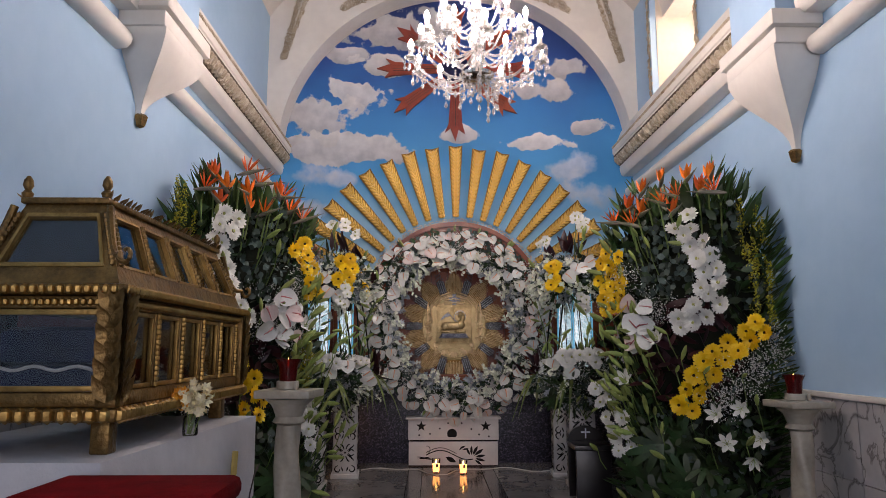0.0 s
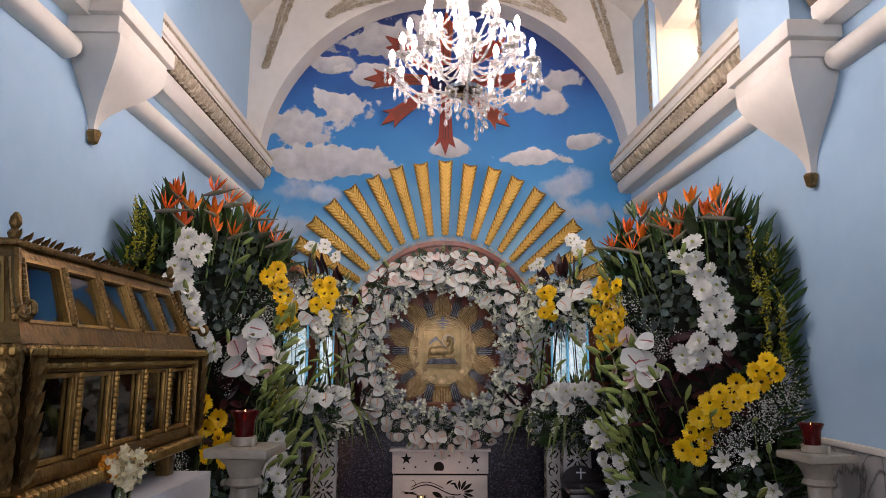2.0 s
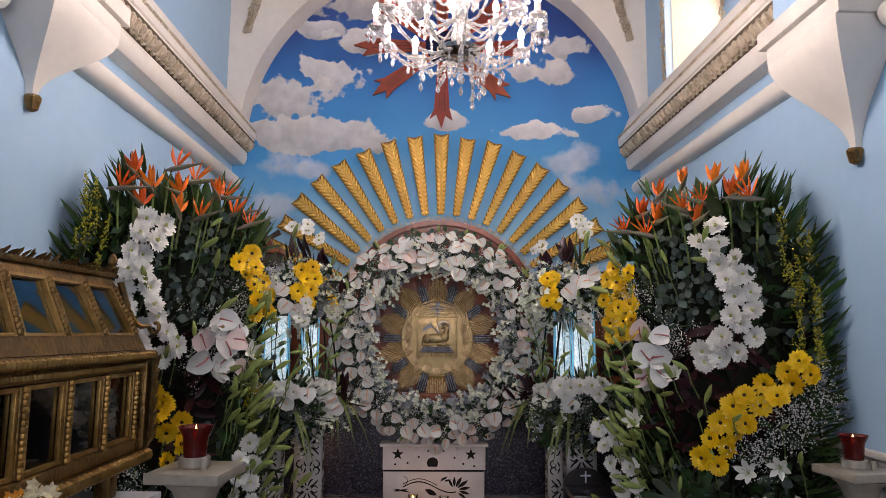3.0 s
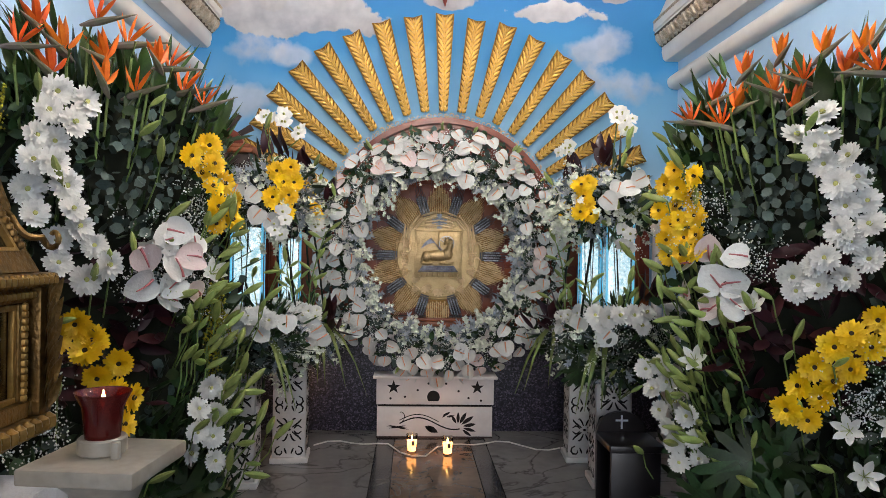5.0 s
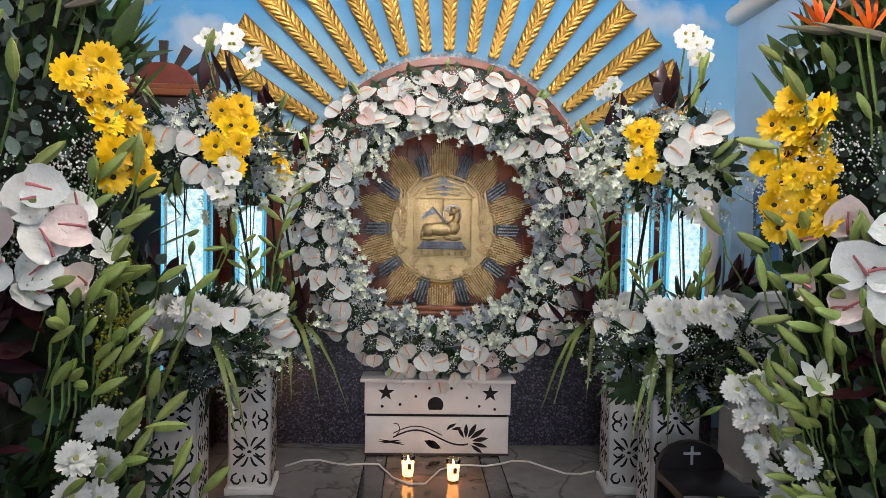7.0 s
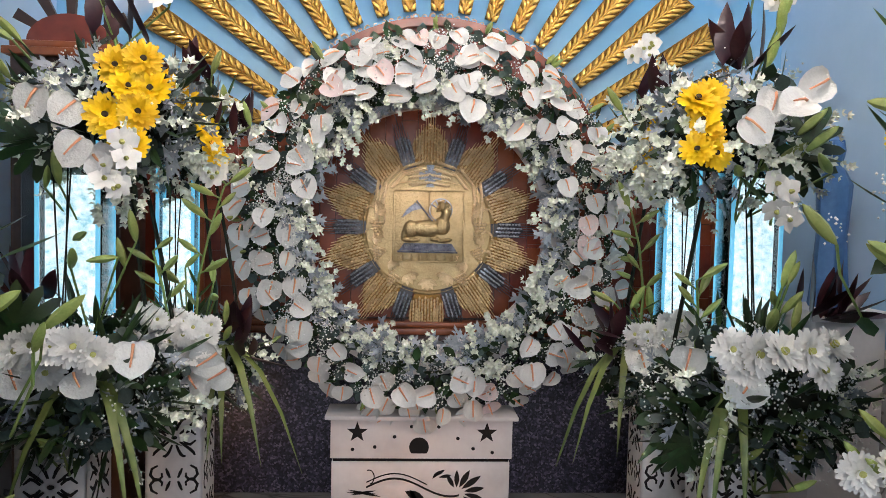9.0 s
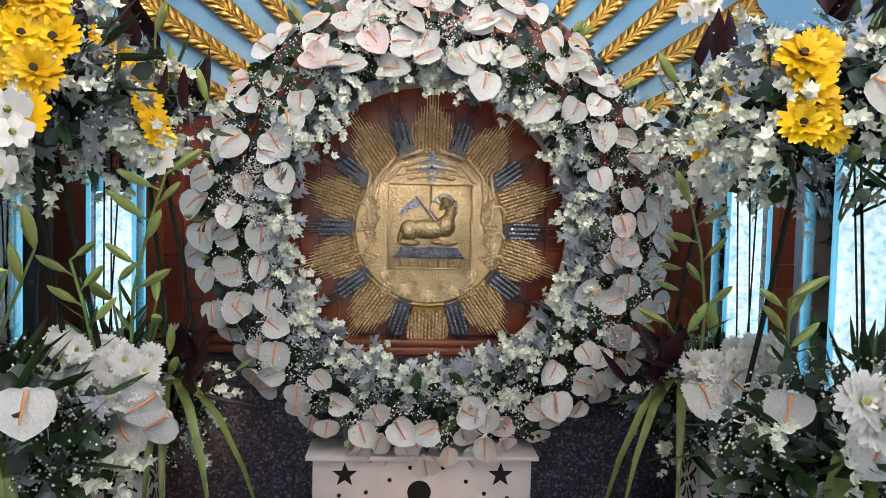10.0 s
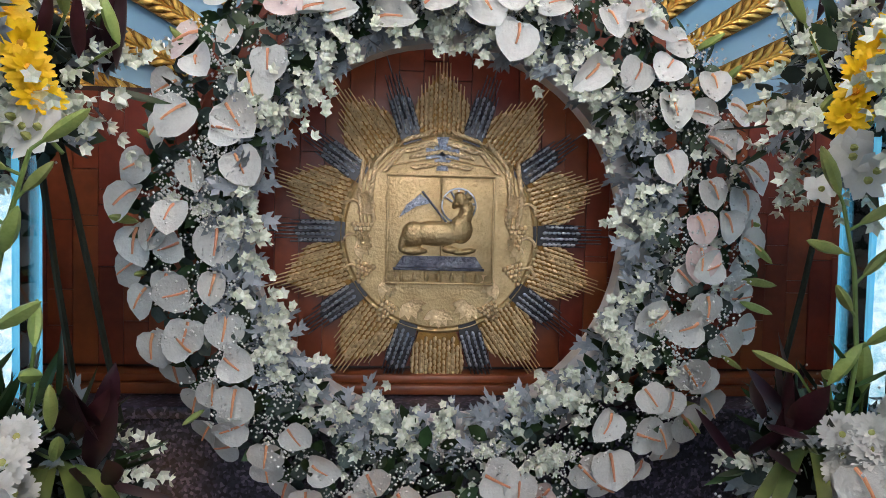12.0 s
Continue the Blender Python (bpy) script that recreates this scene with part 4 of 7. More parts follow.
GYL = [gerbera_meshes(PETALY, EYEG, "gerbera") for _ in range(2)]
GY = [gerbera_meshes(PETALY, EYEY, "gerbera") for _ in range(2)]
GW = [gerbera_meshes(PETALW, EYEW, "daisy") for _ in range(2)]


def gerbera(parent, p, n, size, kit):
    me, ce = rng.choice(kit)
    ob = part(me.name.split(".")[0], me, None, parent, "", facing(p, n, rng.uniform(0, 360), size))
    sub("flower_eye", ce, ob)


BUDM = mesh("lily_bud", lathe([(0.002, 0), (0.0075, 0.012), (0.012, 0.035), (0.0115, 0.055), (0.007, 0.078), (0.001, 0.09)], 8, lobes=3, depth=0.08), BUD)
LILY = mesh("lily", many(blade(0.075, 0.030, 5, 0.25, 0.35, 0.0, 0.5), [Matrix.Rotation(radians(60 * i), 4, "Z") @ Matrix.Rotation(radians(28), 4, "X") for i in range(6)]), PETALW)
STAMEN = mesh("stamens", many(tube([(0, 0, 0), (0.004, 0.012, 0.03), (0.006, 0.02, 0.045)], 0.0015, 4), [Matrix.Rotation(radians(60 * i), 4, "Z") for i in range(6)]), BUD)
ORCH = join(many(blade(0.034, 0.036, 3, 0.12, -0.1, 0.1, 0.55), [Matrix.Rotation(radians(a), 4, "Z") for a in (65, -65)]), many(blade(0.032, 0.022, 3, 0.1, -0.1, 0.05, 0.5), [Matrix.Rotation(radians(a), 4, "Z") for a in (0, 140, -140)]))
ORCHM = mesh("orchid", ORCH, PETALW)
LIPM = mesh("orchid_lip", moved(lathe([(0.001, 0), (0.006, 0.006), (0.004, 0.012), (0.001, 0.016)], 6), Matrix.Identity(4)), EYEW)
MINI = join(many(blade(0.013, 0.009, 2, 0.25, -0.2, 0.1, 0.5), [Matrix.Rotation(radians(72 * i), 4, "Z") @ Matrix.Rotation(radians(20), 4, "X") for i in range(5)]))
ROUND = blade(0.040, 0.036, 3, 0.15, 0.12, 0.12, 0.5)
OVAL = blade(0.055, 0.030, 3, 0.2, 0.15, 0.0, 0.45)
LANCE = blade(0.15, 0.026, 4, 0.12, 0.35, 0.0, 0.4)
FROND = blade(0.18, 0.033, 4, 0.10, 0.4, 0.0, 0.35)
TILF = blade(0.17, 0.055, 5, 0.22, 0.3, 0.0, 0.4)
LOBED = join(blade(0.055, 0.018, 3, 0.2, 0.2), *[moved(blade(0.026, 0.012, 2, 0.2, 0.2), Matrix.Translation((0, y, 0.002)) @ Matrix.Rotation(radians(a), 4, "Z")) for y, a in ((0.018, 50), (0.018, -50), (0.034, 40), (0.034, -40))])
SPECK = ([(1, 0, 0), (-1, 0, 0), (0, 1, 0), (0, -1, 0), (0, 0, 1), (0, 0, -1)], [(0, 2, 4), (2, 1, 4), (1, 3, 4), (3, 0, 4), (2, 0, 5), (1, 2, 5), (3, 1, 5), (0, 3, 5)])


def wild(n, spread=0.5):
    v = Vector(n).normalized() + spread * Vector((rng.gauss(0, 1), rng.gauss(0, 1), rng.gauss(0, 1)))
    return v.normalized()


def leaf_pose(p, n, size, out=0.35):
    """A leaf that lies about across the normal n and lifts a little outwards."""
    n = Vector(n).normalized()
    t = n.cross(wild((0, 0, 1), 1.5)).normalized()
    d = (t + out * rng.uniform(-0.2, 1.2) * n).normalized()
    q = Matrix((d.cross(n).normalized(), d, d.cross(n).normalized().cross(d))).transposed().to_4x4()
    return Matrix.Translation(p) @ q @ Matrix.Rotation(rng.uniform(-0.7, 0.7), 4, "Y") @ Matrix.Scale(size, 4)


def stuff(name, shape, material, parent, label=""):
    ob = part(name, shape, material, parent, label)
    ob["kind"] = "stuff"
    return ob


def babys(points, spread, each):
    ms = []
    for p in points:
        for _ in range(each):
            q = Vector(p) + Vector((rng.gauss(0, spread), rng.gauss(0, spread), rng.gauss(0, spread)))
            ms.append(Matrix.Translation(q) @ Matrix.Scale(rng.uniform(0.0022, 0.0042), 4))
    return many(SPECK, ms)


# ---- white wreath on its box ----
WX, WY, WZ = 0.045, 5.80, 1.125
wreath = thing("flower_wreath", (WX, WY, 0.37), "round wreath of white anthuriums and orchids with grey-green leaves", "wreath")
part("ring", slab([(WX - 0.02 + 0.60 * math.cos(2 * math.pi * i / 64), WZ - 0.02 + 0.60 * math.sin(2 * math.pi * i / 64)) for i in range(65)] + [(WX - 0.03 + 0.47 * math.cos(2 * math.pi * i / 64), WZ - 0.035 + 0.47 * math.sin(2 * math.pi * i / 64)) for i in range(64, -1, -1)], WY + 0.02, WY + 0.075), BOXWHITE, wreath, "white board ring", smooth=False)


def ringp(a, r, h):
    """A point on the wreath: angle, radius, how far it stands proud."""
    rr = Vector((WX - 0.02 * (0.75 - r) / 0.3 + r * math.cos(a), WY - h, WZ - 0.03 * (0.75 - r) / 0.3 + r * math.sin(a)))
    n = Vector((math.cos(a) * (r - 0.57) * 3.2, -1, math.sin(a) * (r - 0.57) * 3.2)).normalized()
    return rr, n


def proud(r):
    return 0.14 - 1.6 * (r - 0.585) ** 2 * 2.2


spots = []
for i in range(9000):
    a, r = rng.uniform(0, 2 * math.pi), math.sqrt(rng.uniform(0.525 ** 2, 0.74 ** 2))
    x, z = r * math.cos(a), r * math.sin(a)
    gap = 0.063 if r > 0.575 else 0.085
    if all((x - p) ** 2 + (z - q) ** 2 > gap ** 2 for p, q in spots):
        spots.append((x, z))
        p, n = ringp(a, r, proud(r) + rng.uniform(-0.005, 0.025))
        n = wild(n + Vector((0, 0, -0.12 if math.sin(a) < 0 else 0.1)), 0.17)
        anthurium(wreath, p, n, 0, rng.uniform(0.66, 0.90)).matrix_basis @= Matrix.Rotation(rng.gauss(0, 0.8) + math.pi, 4, "Z")
lv = {"euc": [], "dark": [], "dusty": [], "mini": []}
for i in range(2000):
    a, r = rng.uniform(0, 2 * math.pi), rng.uniform(0.485, 0.735)
    p, n = ringp(a, r, rng.uniform(0.0, 0.85) * proud(r) + 0.01)
    lv["euc" if rng.random() < 0.55 else "dark"].append(leaf_pose(p, wild(n, 0.3), rng.uniform(0.7, 1.25)))
for i in range(520):
    a, r = rng.uniform(0, 2 * math.pi), rng.uniform(0.455, 0.55)
    p, n = ringp(a, r, rng.uniform(0.02, 0.12))
    lv["dusty"].append(leaf_pose(p, wild(n + Vector((-math.cos(a), 0, -math.sin(a))) * 0.5, 0.3), rng.uniform(0.8, 1.4), 0.8))
for i in range(170):
    a = rng.uniform(0, 2 * math.pi)
    r = rng.choice((rng.uniform(0.455, 0.55), rng.uniform(0.46, 0.54), rng.uniform(0.5, 0.7)))
    p, n = ringp(a, r, rng.uniform(0.05, 0.15))
    d = wild(Vector((-math.cos(a), -0.6, -math.sin(a) - 0.3)), 0.5)
    for k in range(8):
        lv["mini"].append(facing(p + d * 0.012 * k + wild(n, 1) * 0.012, wild(n, 0.5), rng.uniform(0, 360), rng.uniform(0.9, 1.5)))
stuff("eucalyptus", many(ROUND, lv["euc"]), EUCAL, wreath, "grey-green round leaves")
stuff("foliage", many(OVAL, lv["dark"]), DARKLEAF, wreath, "dark green leaves")
stuff("dusty_miller", many(LOBED, lv["dusty"]), DUSTY, wreath, "silver-grey lobed leaves")
stuff("orchid_spray", many(MINI, lv["mini"]), PETALWI, wreath, "sprays of small white orchids")
stuff("babys_breath", babys([ringp(rng.uniform(0, 6.283), rng.uniform(0.5, 0.7), rng.uniform(0.1, 0.17))[0] for _ in range(380)], 0.016, 16), BREATH, wreath, "tiny white blossoms")
for i in range(26):
    a = rng.uniform(0, 6.283)
    p, n = ringp(a, 0.72, rng.uniform(0.02, 0.12))
    part("lily_bud", BUDM, None, wreath, "", facing(p, wild((math.cos(a), -0.7, math.sin(a)), 0.4), 0, rng.uniform(0.6, 0.9)))

# the pierced white box under the wreath
bx = thing("white_box", (0.02, 5.80, 0), "white board box with cut-out stars and a vine", "box")
part("drawer", box(-0.335, 5.735, 0.004, 0.355, 5.87, 0.185, 0.003), BOXWHITE, bx)
part("case", box(-0.34, 5.73, 0.199, 0.362, 5.87, 0.355, 0.003), BOXWHITE, bx)
part("lid_board", box(-0.36, 5.70, 0.356, 0.38, 5.878, 0.372, 0.003), BOXWHITE, bx)
# near-black filler in the slit, its shade put into the colour
part("gap", box(-0.33, 5.74, 0.1855, 0.35, 5.868, 0.1985), BLACKFILL, bx)
part("bottom_edge", box(-0.338, 5.726, 0.0, 0.358, 5.733, 0.010, 0.001), DARKWOOD, bx)


# openings are thin near-black sheets on the front, shade given as colour
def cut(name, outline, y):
    return part(name, slab(outline, y - 0.0015, y - 0.0003), BLACKFILL, bx, smooth=False)


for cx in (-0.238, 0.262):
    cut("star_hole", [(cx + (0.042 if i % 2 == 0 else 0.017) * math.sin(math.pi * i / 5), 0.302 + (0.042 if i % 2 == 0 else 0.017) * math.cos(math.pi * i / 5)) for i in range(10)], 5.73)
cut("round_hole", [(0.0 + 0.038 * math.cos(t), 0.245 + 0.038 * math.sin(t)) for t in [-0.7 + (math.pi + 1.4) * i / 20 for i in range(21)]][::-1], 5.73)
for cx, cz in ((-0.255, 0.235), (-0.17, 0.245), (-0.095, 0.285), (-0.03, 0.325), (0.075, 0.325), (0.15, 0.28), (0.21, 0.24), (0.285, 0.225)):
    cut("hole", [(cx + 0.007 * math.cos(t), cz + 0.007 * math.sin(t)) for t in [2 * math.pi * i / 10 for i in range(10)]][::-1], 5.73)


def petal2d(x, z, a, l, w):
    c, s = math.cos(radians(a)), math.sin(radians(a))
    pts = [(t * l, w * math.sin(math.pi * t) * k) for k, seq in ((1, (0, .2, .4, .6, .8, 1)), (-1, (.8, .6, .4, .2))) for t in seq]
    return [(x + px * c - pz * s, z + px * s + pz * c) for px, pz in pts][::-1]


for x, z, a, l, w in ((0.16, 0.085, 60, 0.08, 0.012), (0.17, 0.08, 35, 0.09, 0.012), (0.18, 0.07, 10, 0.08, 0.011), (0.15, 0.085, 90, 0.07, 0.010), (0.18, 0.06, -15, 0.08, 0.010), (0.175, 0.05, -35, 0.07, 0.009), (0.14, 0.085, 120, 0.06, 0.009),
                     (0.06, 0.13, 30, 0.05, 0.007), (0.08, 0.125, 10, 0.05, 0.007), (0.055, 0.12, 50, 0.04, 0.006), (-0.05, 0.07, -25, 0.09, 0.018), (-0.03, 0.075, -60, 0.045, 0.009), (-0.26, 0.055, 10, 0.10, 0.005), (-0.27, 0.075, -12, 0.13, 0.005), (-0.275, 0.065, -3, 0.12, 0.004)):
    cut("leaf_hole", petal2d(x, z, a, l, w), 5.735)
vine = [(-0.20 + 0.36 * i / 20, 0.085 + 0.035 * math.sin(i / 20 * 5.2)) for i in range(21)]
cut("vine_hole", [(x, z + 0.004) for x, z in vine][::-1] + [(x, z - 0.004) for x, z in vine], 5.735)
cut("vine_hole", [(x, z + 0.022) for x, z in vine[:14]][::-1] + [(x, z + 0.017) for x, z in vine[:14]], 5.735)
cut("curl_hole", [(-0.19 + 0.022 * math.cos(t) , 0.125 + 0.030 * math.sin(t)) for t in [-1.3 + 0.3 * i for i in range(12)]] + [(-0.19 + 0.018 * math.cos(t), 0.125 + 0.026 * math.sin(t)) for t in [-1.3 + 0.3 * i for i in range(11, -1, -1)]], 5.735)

# votive candles on the floor
for x, y in ((-0.125, 5.43), (0.07, 5.385)):
    c = thing("votive_candle", (x, y, 0), "small clear glass with a lit orange candle on the floor", "candle", "floor candles")
    g = part("glass", lathe([(0.024, 0.0), (0.025, 0.012), (0.031, 0.10), (0.0325, 0.105), (0.031, 0.1045)], 18), GLASS, c, "", Matrix.Translation((x, y, 0)))
    g.visible_shadow = False
    part("wax", lathe([(0.001, 0.015), (0.0225, 0.015), (0.027, 0.070), (0.015, 0.067), (0.001, 0.067)], 16), WAX, c, "glowing wax", Matrix.Translation((x, y, 0)))
    part("flame", lathe([(0.001, 0.068), (0.005, 0.076), (0.0055, 0.083), (0.002, 0.096), (0.0005, 0.102)], 8), FLAME, c, "", Matrix.Translation((x, y, 0)))
    part("badge", box(x - 0.002, y - 0.0305, 0.05, x + 0.014, y - 0.0285, 0.075, 0.0006), DARKWOOD, c, "small round badge")
cable = thing("power_cable", (0.0, 5.6, 0), "thin white power cable lying on the floor", "cable")
part("wire", tube([(-0.68 + 0.07 * i, 5.56 + 0.07 * math.sin(i * 0.55) + 0.04 * math.sin(i * 1.3) - (0.10 if 6 < i < 10 else 0.0), 0.005) for i in range(21)], 0.004, 6), WIREM, cable)

# ---- the two large flower panels that face the aisle ----
class Panel:
    """A leaf-covered panel: u along it, v up, h out of it towards the aisle."""
    def __init__(self, o, n, u, half, outer, skirt=0.0):
        self.outer, self.skirt = outer, skirt
        self.o, self.n, self.u, self.half = Vector((*o, 0)), Vector((*n, 0)).normalized(), Vector((*u, 0)).normalized(), half

    def p(self, u, v, h=0.0):
        return self.o + self.u * u + Vector((0, 0, v)) + self.n * (h + self.bulge(u, v))

    def bulge(self, u, v):
        return 0.10 * (1 - (u / 0.62) ** 2) - 0.02 + self.skirt * min(1.0, max(0.0, (0.95 - v) / 0.5))

    def edge(self, v):
        """Half width of the leafy mass at height v."""
        if v > 1.15:
            return self.half * math.sqrt(max(0.0, 1 - ((v - 1.15) / 0.72) ** 2))
        return self.half * (0.80 + 0.20 * max(0, v + 0.25) / 1.4)

    def spot(self, lo=LOW + 0.03, hi=1.82, slack=1.0):
        while True:
            v = rng.uniform(lo, hi)
            e = self.edge(v) * slack
            if e > 0.02:
                u = rng.uniform(-e, e)
                if u * self.outer < -0.40 and rng.random() < 0.8:
                    continue
                return u, v


def pathpoints(ctrl, step):
    out, carry = [], 0.0
    for (a, b), (c, d) in zip(ctrl, ctrl[1:]):
        L = math.hypot(c - a, d - b)
        t = carry
        while t < L:
            out.append((a + (c - a) * t / L, b + (d - b) * t / L, math.atan2(d - b, c - a)))
            t += step
        carry = t - L
    return out


BIRDP = mesh("bird_petal", join(*[moved(blade(0.108, 0.026, 3, 0.10, 0.5, 0.0, 0.4), Matrix.Rotation(radians(a), 4, "X") @ Matrix.Rotation(radians(b), 4, "Z")) for a, b in ((62, 4), (84, -10), (40, 8), (100, 12), (25, -12))]), ORANGE)
BIRDB = mesh("bird_beak", moved(lathe([(0.004, -0.06), (0.012, -0.02), (0.013, 0.015), (0.006, 0.08), (0.001, 0.135)], 7), Matrix.Rotation(radians(-90), 4, "X")), BEAK)
BIRDT = mesh("bird_tongue", moved(blade(0.075, 0.012, 3, 0.0, 0.6), Matrix.Rotation(radians(48), 4, "X")), VIOLET)


def bird(parent, p, d, up, size=1.0):
    """A bird-of-paradise flower whose beak points along d."""
    d = Vector(d).normalized()
    x = d.cross(Vector(up)).normalized()
    m = Matrix((x, d, x.cross(d))).transposed().to_4x4()
    m = Matrix.Translation(p) @ m @ Matrix.Scale(size, 4)
    ob = part("bird_of_paradise", BIRDB, None, parent, "", m)
    sub("orange_petal_fan", BIRDP, ob, "orange pointed petals")
    sub("violet_tongue", BIRDT, ob)


def monstera():
    V, F = [], []
    for s in (-1, 1):
        for k in range(6):
            a = radians(12 + 27 * k) * s
            L = 0.16 * (1 - 0.06 * k)
            F0 = len(V)
            w = 0.020
            ca, sa = math.sin(a), math.cos(a)
            y0 = 0.10 - 0.018 * k
            for t, ww in ((0, w * 0.8), (0.5, w), (0.85, w * 0.8), (1.0, 0.002)):
                V += [(ca * L * t - sa * ww, y0 + sa * L * t + ca * ww * s * s, -0.25 * L * t * t), (ca * L * t + sa * ww, y0 + sa * L * t - ca * ww, -0.25 * L * t * t)]
            for i in range(3):
                F.append((F0 + 2 * i, F0 + 2 * i + 1, F0 + 2 * i + 3, F0 + 2 * i + 2))
    return V, F


MONST = monstera()


def flower_panel(name, P, spec, label):
    t = thing(name, P.o + Vector((0, 0, LOW)), label, "flower arrangement", "flower panels")
    # foam body on a low stand
    n = 16
    V, F = [], []
    for k in range(n + 1):
        v = LOW + 0.25 + (1.70 - LOW - 0.25) * k / n
        e = P.edge(v) * 0.74 + 0.01
        for u in (-e, -e * 0.5, 0, e * 0.5, e):
            V.append(tuple(P.p(u, v, -0.10)))
        for u in (e, -e):
            V.append(tuple(P.o + P.u * u + Vector((0, 0, v)) - P.n * 0.12))
    for k in range(n):
        for i in range(7):
            F.append((7 * k + i, 7 * k + (i + 1) % 7, 7 * k + 7 + (i + 1) % 7, 7 * k + 7 + i))
    F += [tuple(range(7))[::-1], tuple(7 * n + i for i in range(7))]
    part("foam_core", (V, F), FOAM, t, "leaf-covered foam core, near-black for the shade between leaves")
    for du in (-0.3, 0.3):
        a, b = P.o + P.u * du - P.n * 0.05 + Vector((0, 0, LOW)), P.o + P.u * du - P.n * 0.05 + Vector((0, 0, LOW + 0.3))
        part("leg", tube([a, b], 0.02, 8), DARKWOOD, t)
    up = Vector((0, 0, 1))
    # fans of palm leaves round the rim
    pal = []
    for i in range(330):
        s = rng.random()
        v = LOW + 0.5 + (1.82 - LOW - 0.5) * s
        side = spec["palm_side"] if rng.random() < 0.72 else -spec["palm_side"]
        if side != spec["palm_side"] and v < 1.45:
            continue
        e = P.edge(v) * rng.uniform(0.80, 1.0)
        d = P.u * side * (1 - 0.5 * max(0, v - 1.1)) + up * (0.35 + 0.9 * max(0, v - 0.9)) + P.n * rng.uniform(-0.15, 0.25)
        pal.append(along(P.p(side * e * 0.93, v, rng.uniform(-0.10, 0.0)), wild(d, 0.16), rng.uniform(-40, 40), rng.uniform(0.65, 1.0)))
    for i in range(70):
        u = rng.uniform(-0.42, 0.42)
        v = 1.15 + 0.60 * math.sqrt(max(0, 1 - (u / 0.55) ** 2))
        pal.append(along(P.p(u, v - 0.06, rng.uniform(-0.12, -0.02)), wild(P.u * u * 2.2 + up, 0.15), rng.uniform(-40, 40), rng.uniform(0.6, 0.9)))
    broad = [along(P.p(u, 1.15 + 0.50 * math.sqrt(max(0, 1 - (u / 0.55) ** 2)), rng.uniform(-0.06, 0.03)), wild(P.u * u * 1.5 + up, 0.25), rng.uniform(-50, 50), rng.uniform(0.9, 1.3)) for u in [rng.uniform(-0.4, 0.4) for _ in range(34)]]
    stuff("broad_foliage", many(TILF, broad), PALM, t, "broad upright green leaves")
    stuff("palm_leaf_fan", many(FROND, pal), PALM, t, "glossy green pointed palm leaves")
    euc, dark, lan, ti, st = [], [], [], [], []
    for i in range(2300):
        u, v = P.spot(LOW + 0.15, 1.66, 0.92)
        h = rng.uniform(-0.09, 0.055)
        du, dv = u - spec["ti"][0], v - spec["ti"][1]
        if (du / 0.26) ** 2 + (dv / 0.30) ** 2 < 1:
            if rng.random() < 0.35:
                ti.append(leaf_pose(P.p(u, v, h - 0.03), wild(P.n, 0.4), rng.uniform(0.5, 0.9), 0.9))
            continue
        eu = math.exp(-(((u - spec["euc"][0]) / 0.22) ** 2 + ((v - spec["euc"][1]) / 0.30) ** 2))
        if rng.random() < 0.25 + 0.7 * eu:
            euc.append(leaf_pose(P.p(u, v, h + 0.03 * eu), wild(P.n, 0.45), rng.uniform(0.65, 1.25), 0.5))
        elif rng.random() < 0.55:
            dark.append(leaf_pose(P.p(u, v, h), wild(P.n, 0.45), rng.uniform(0.8, 1.5), 0.8))
        else:
            lan.append(along(P.p(u, v, h - 0.03), wild(P.n * 0.7 + up * 0.6 + P.u * (u * 0.8), 0.35), rng.uniform(-60, 60), rng.uniform(0.5, 0.95)))
    stuff("eucalyptus", many(ROUND, euc), EUCAL, t, "grey-green round eucalyptus leaves")
    stuff("foliage", many(OVAL, dark), DARKLEAF, t, "dark green leaves")
    stuff("lily_foliage", many(LANCE, lan), DARKLEAF, t, "narrow dark green leaves")
    stuff("burgundy_foliage", many(TILF, ti), TILEAF, t, "dark burgundy leaves")
    mon = [leaf_pose(P.p(u + rng.uniform(-0.1, 0.1), v + rng.uniform(-0.08, 0.08), 0.03), wild(P.n + up * 0.2, 0.25), rng.uniform(0.8, 1.2), 0.6) for u, v in spec["mon"] for _ in range(3)]
    for m in mon:
        part("monstera_leaf", MONST_ME, None, t, "", m)
    # goldenrod spikes
    gr = []
    for u, v in spec["rod"]:
        for s in range(5):
            b = Vector((u + rng.uniform(-0.05, 0.05), v + rng.uniform(-0.14, 0.10)))
            lean = rng.uniform(-0.2, 0.2)
            for k in range(60):
                q = rng.random()
                gr.append(Matrix.Translation(P.p(b.x + lean * q * 0.1 + rng.gauss(0, 0.012 * (1.1 - q)), b.y + 0.15 * q, 0.05 + rng.gauss(0, 0.01))) @ Matrix.Scale(rng.uniform(0.003, 0.006), 4))
    stuff("goldenrod", many(SPECK, gr), GOLDROD, t, "yellow-green goldenrod spikes")
    # flowers
    for ctrl, kit, width, size, step in spec["bands"]:
        for u, v, a in pathpoints(ctrl, step):
            for k in range(width):
                off = (k - (width - 1) / 2) * (0.074 if width < 3 else 0.060) + rng.uniform(-0.016, 0.016)
                uu, vv = u - math.sin(a) * off, v + math.cos(a) * off
                gerbera(t, P.p(uu + rng.uniform(-0.012, 0.012), vv, 0.085 + rng.uniform(-0.02, 0.035)), wild(P.n + up * 0.2, 0.26), size * rng.uniform(0.98, 1.2), kit)
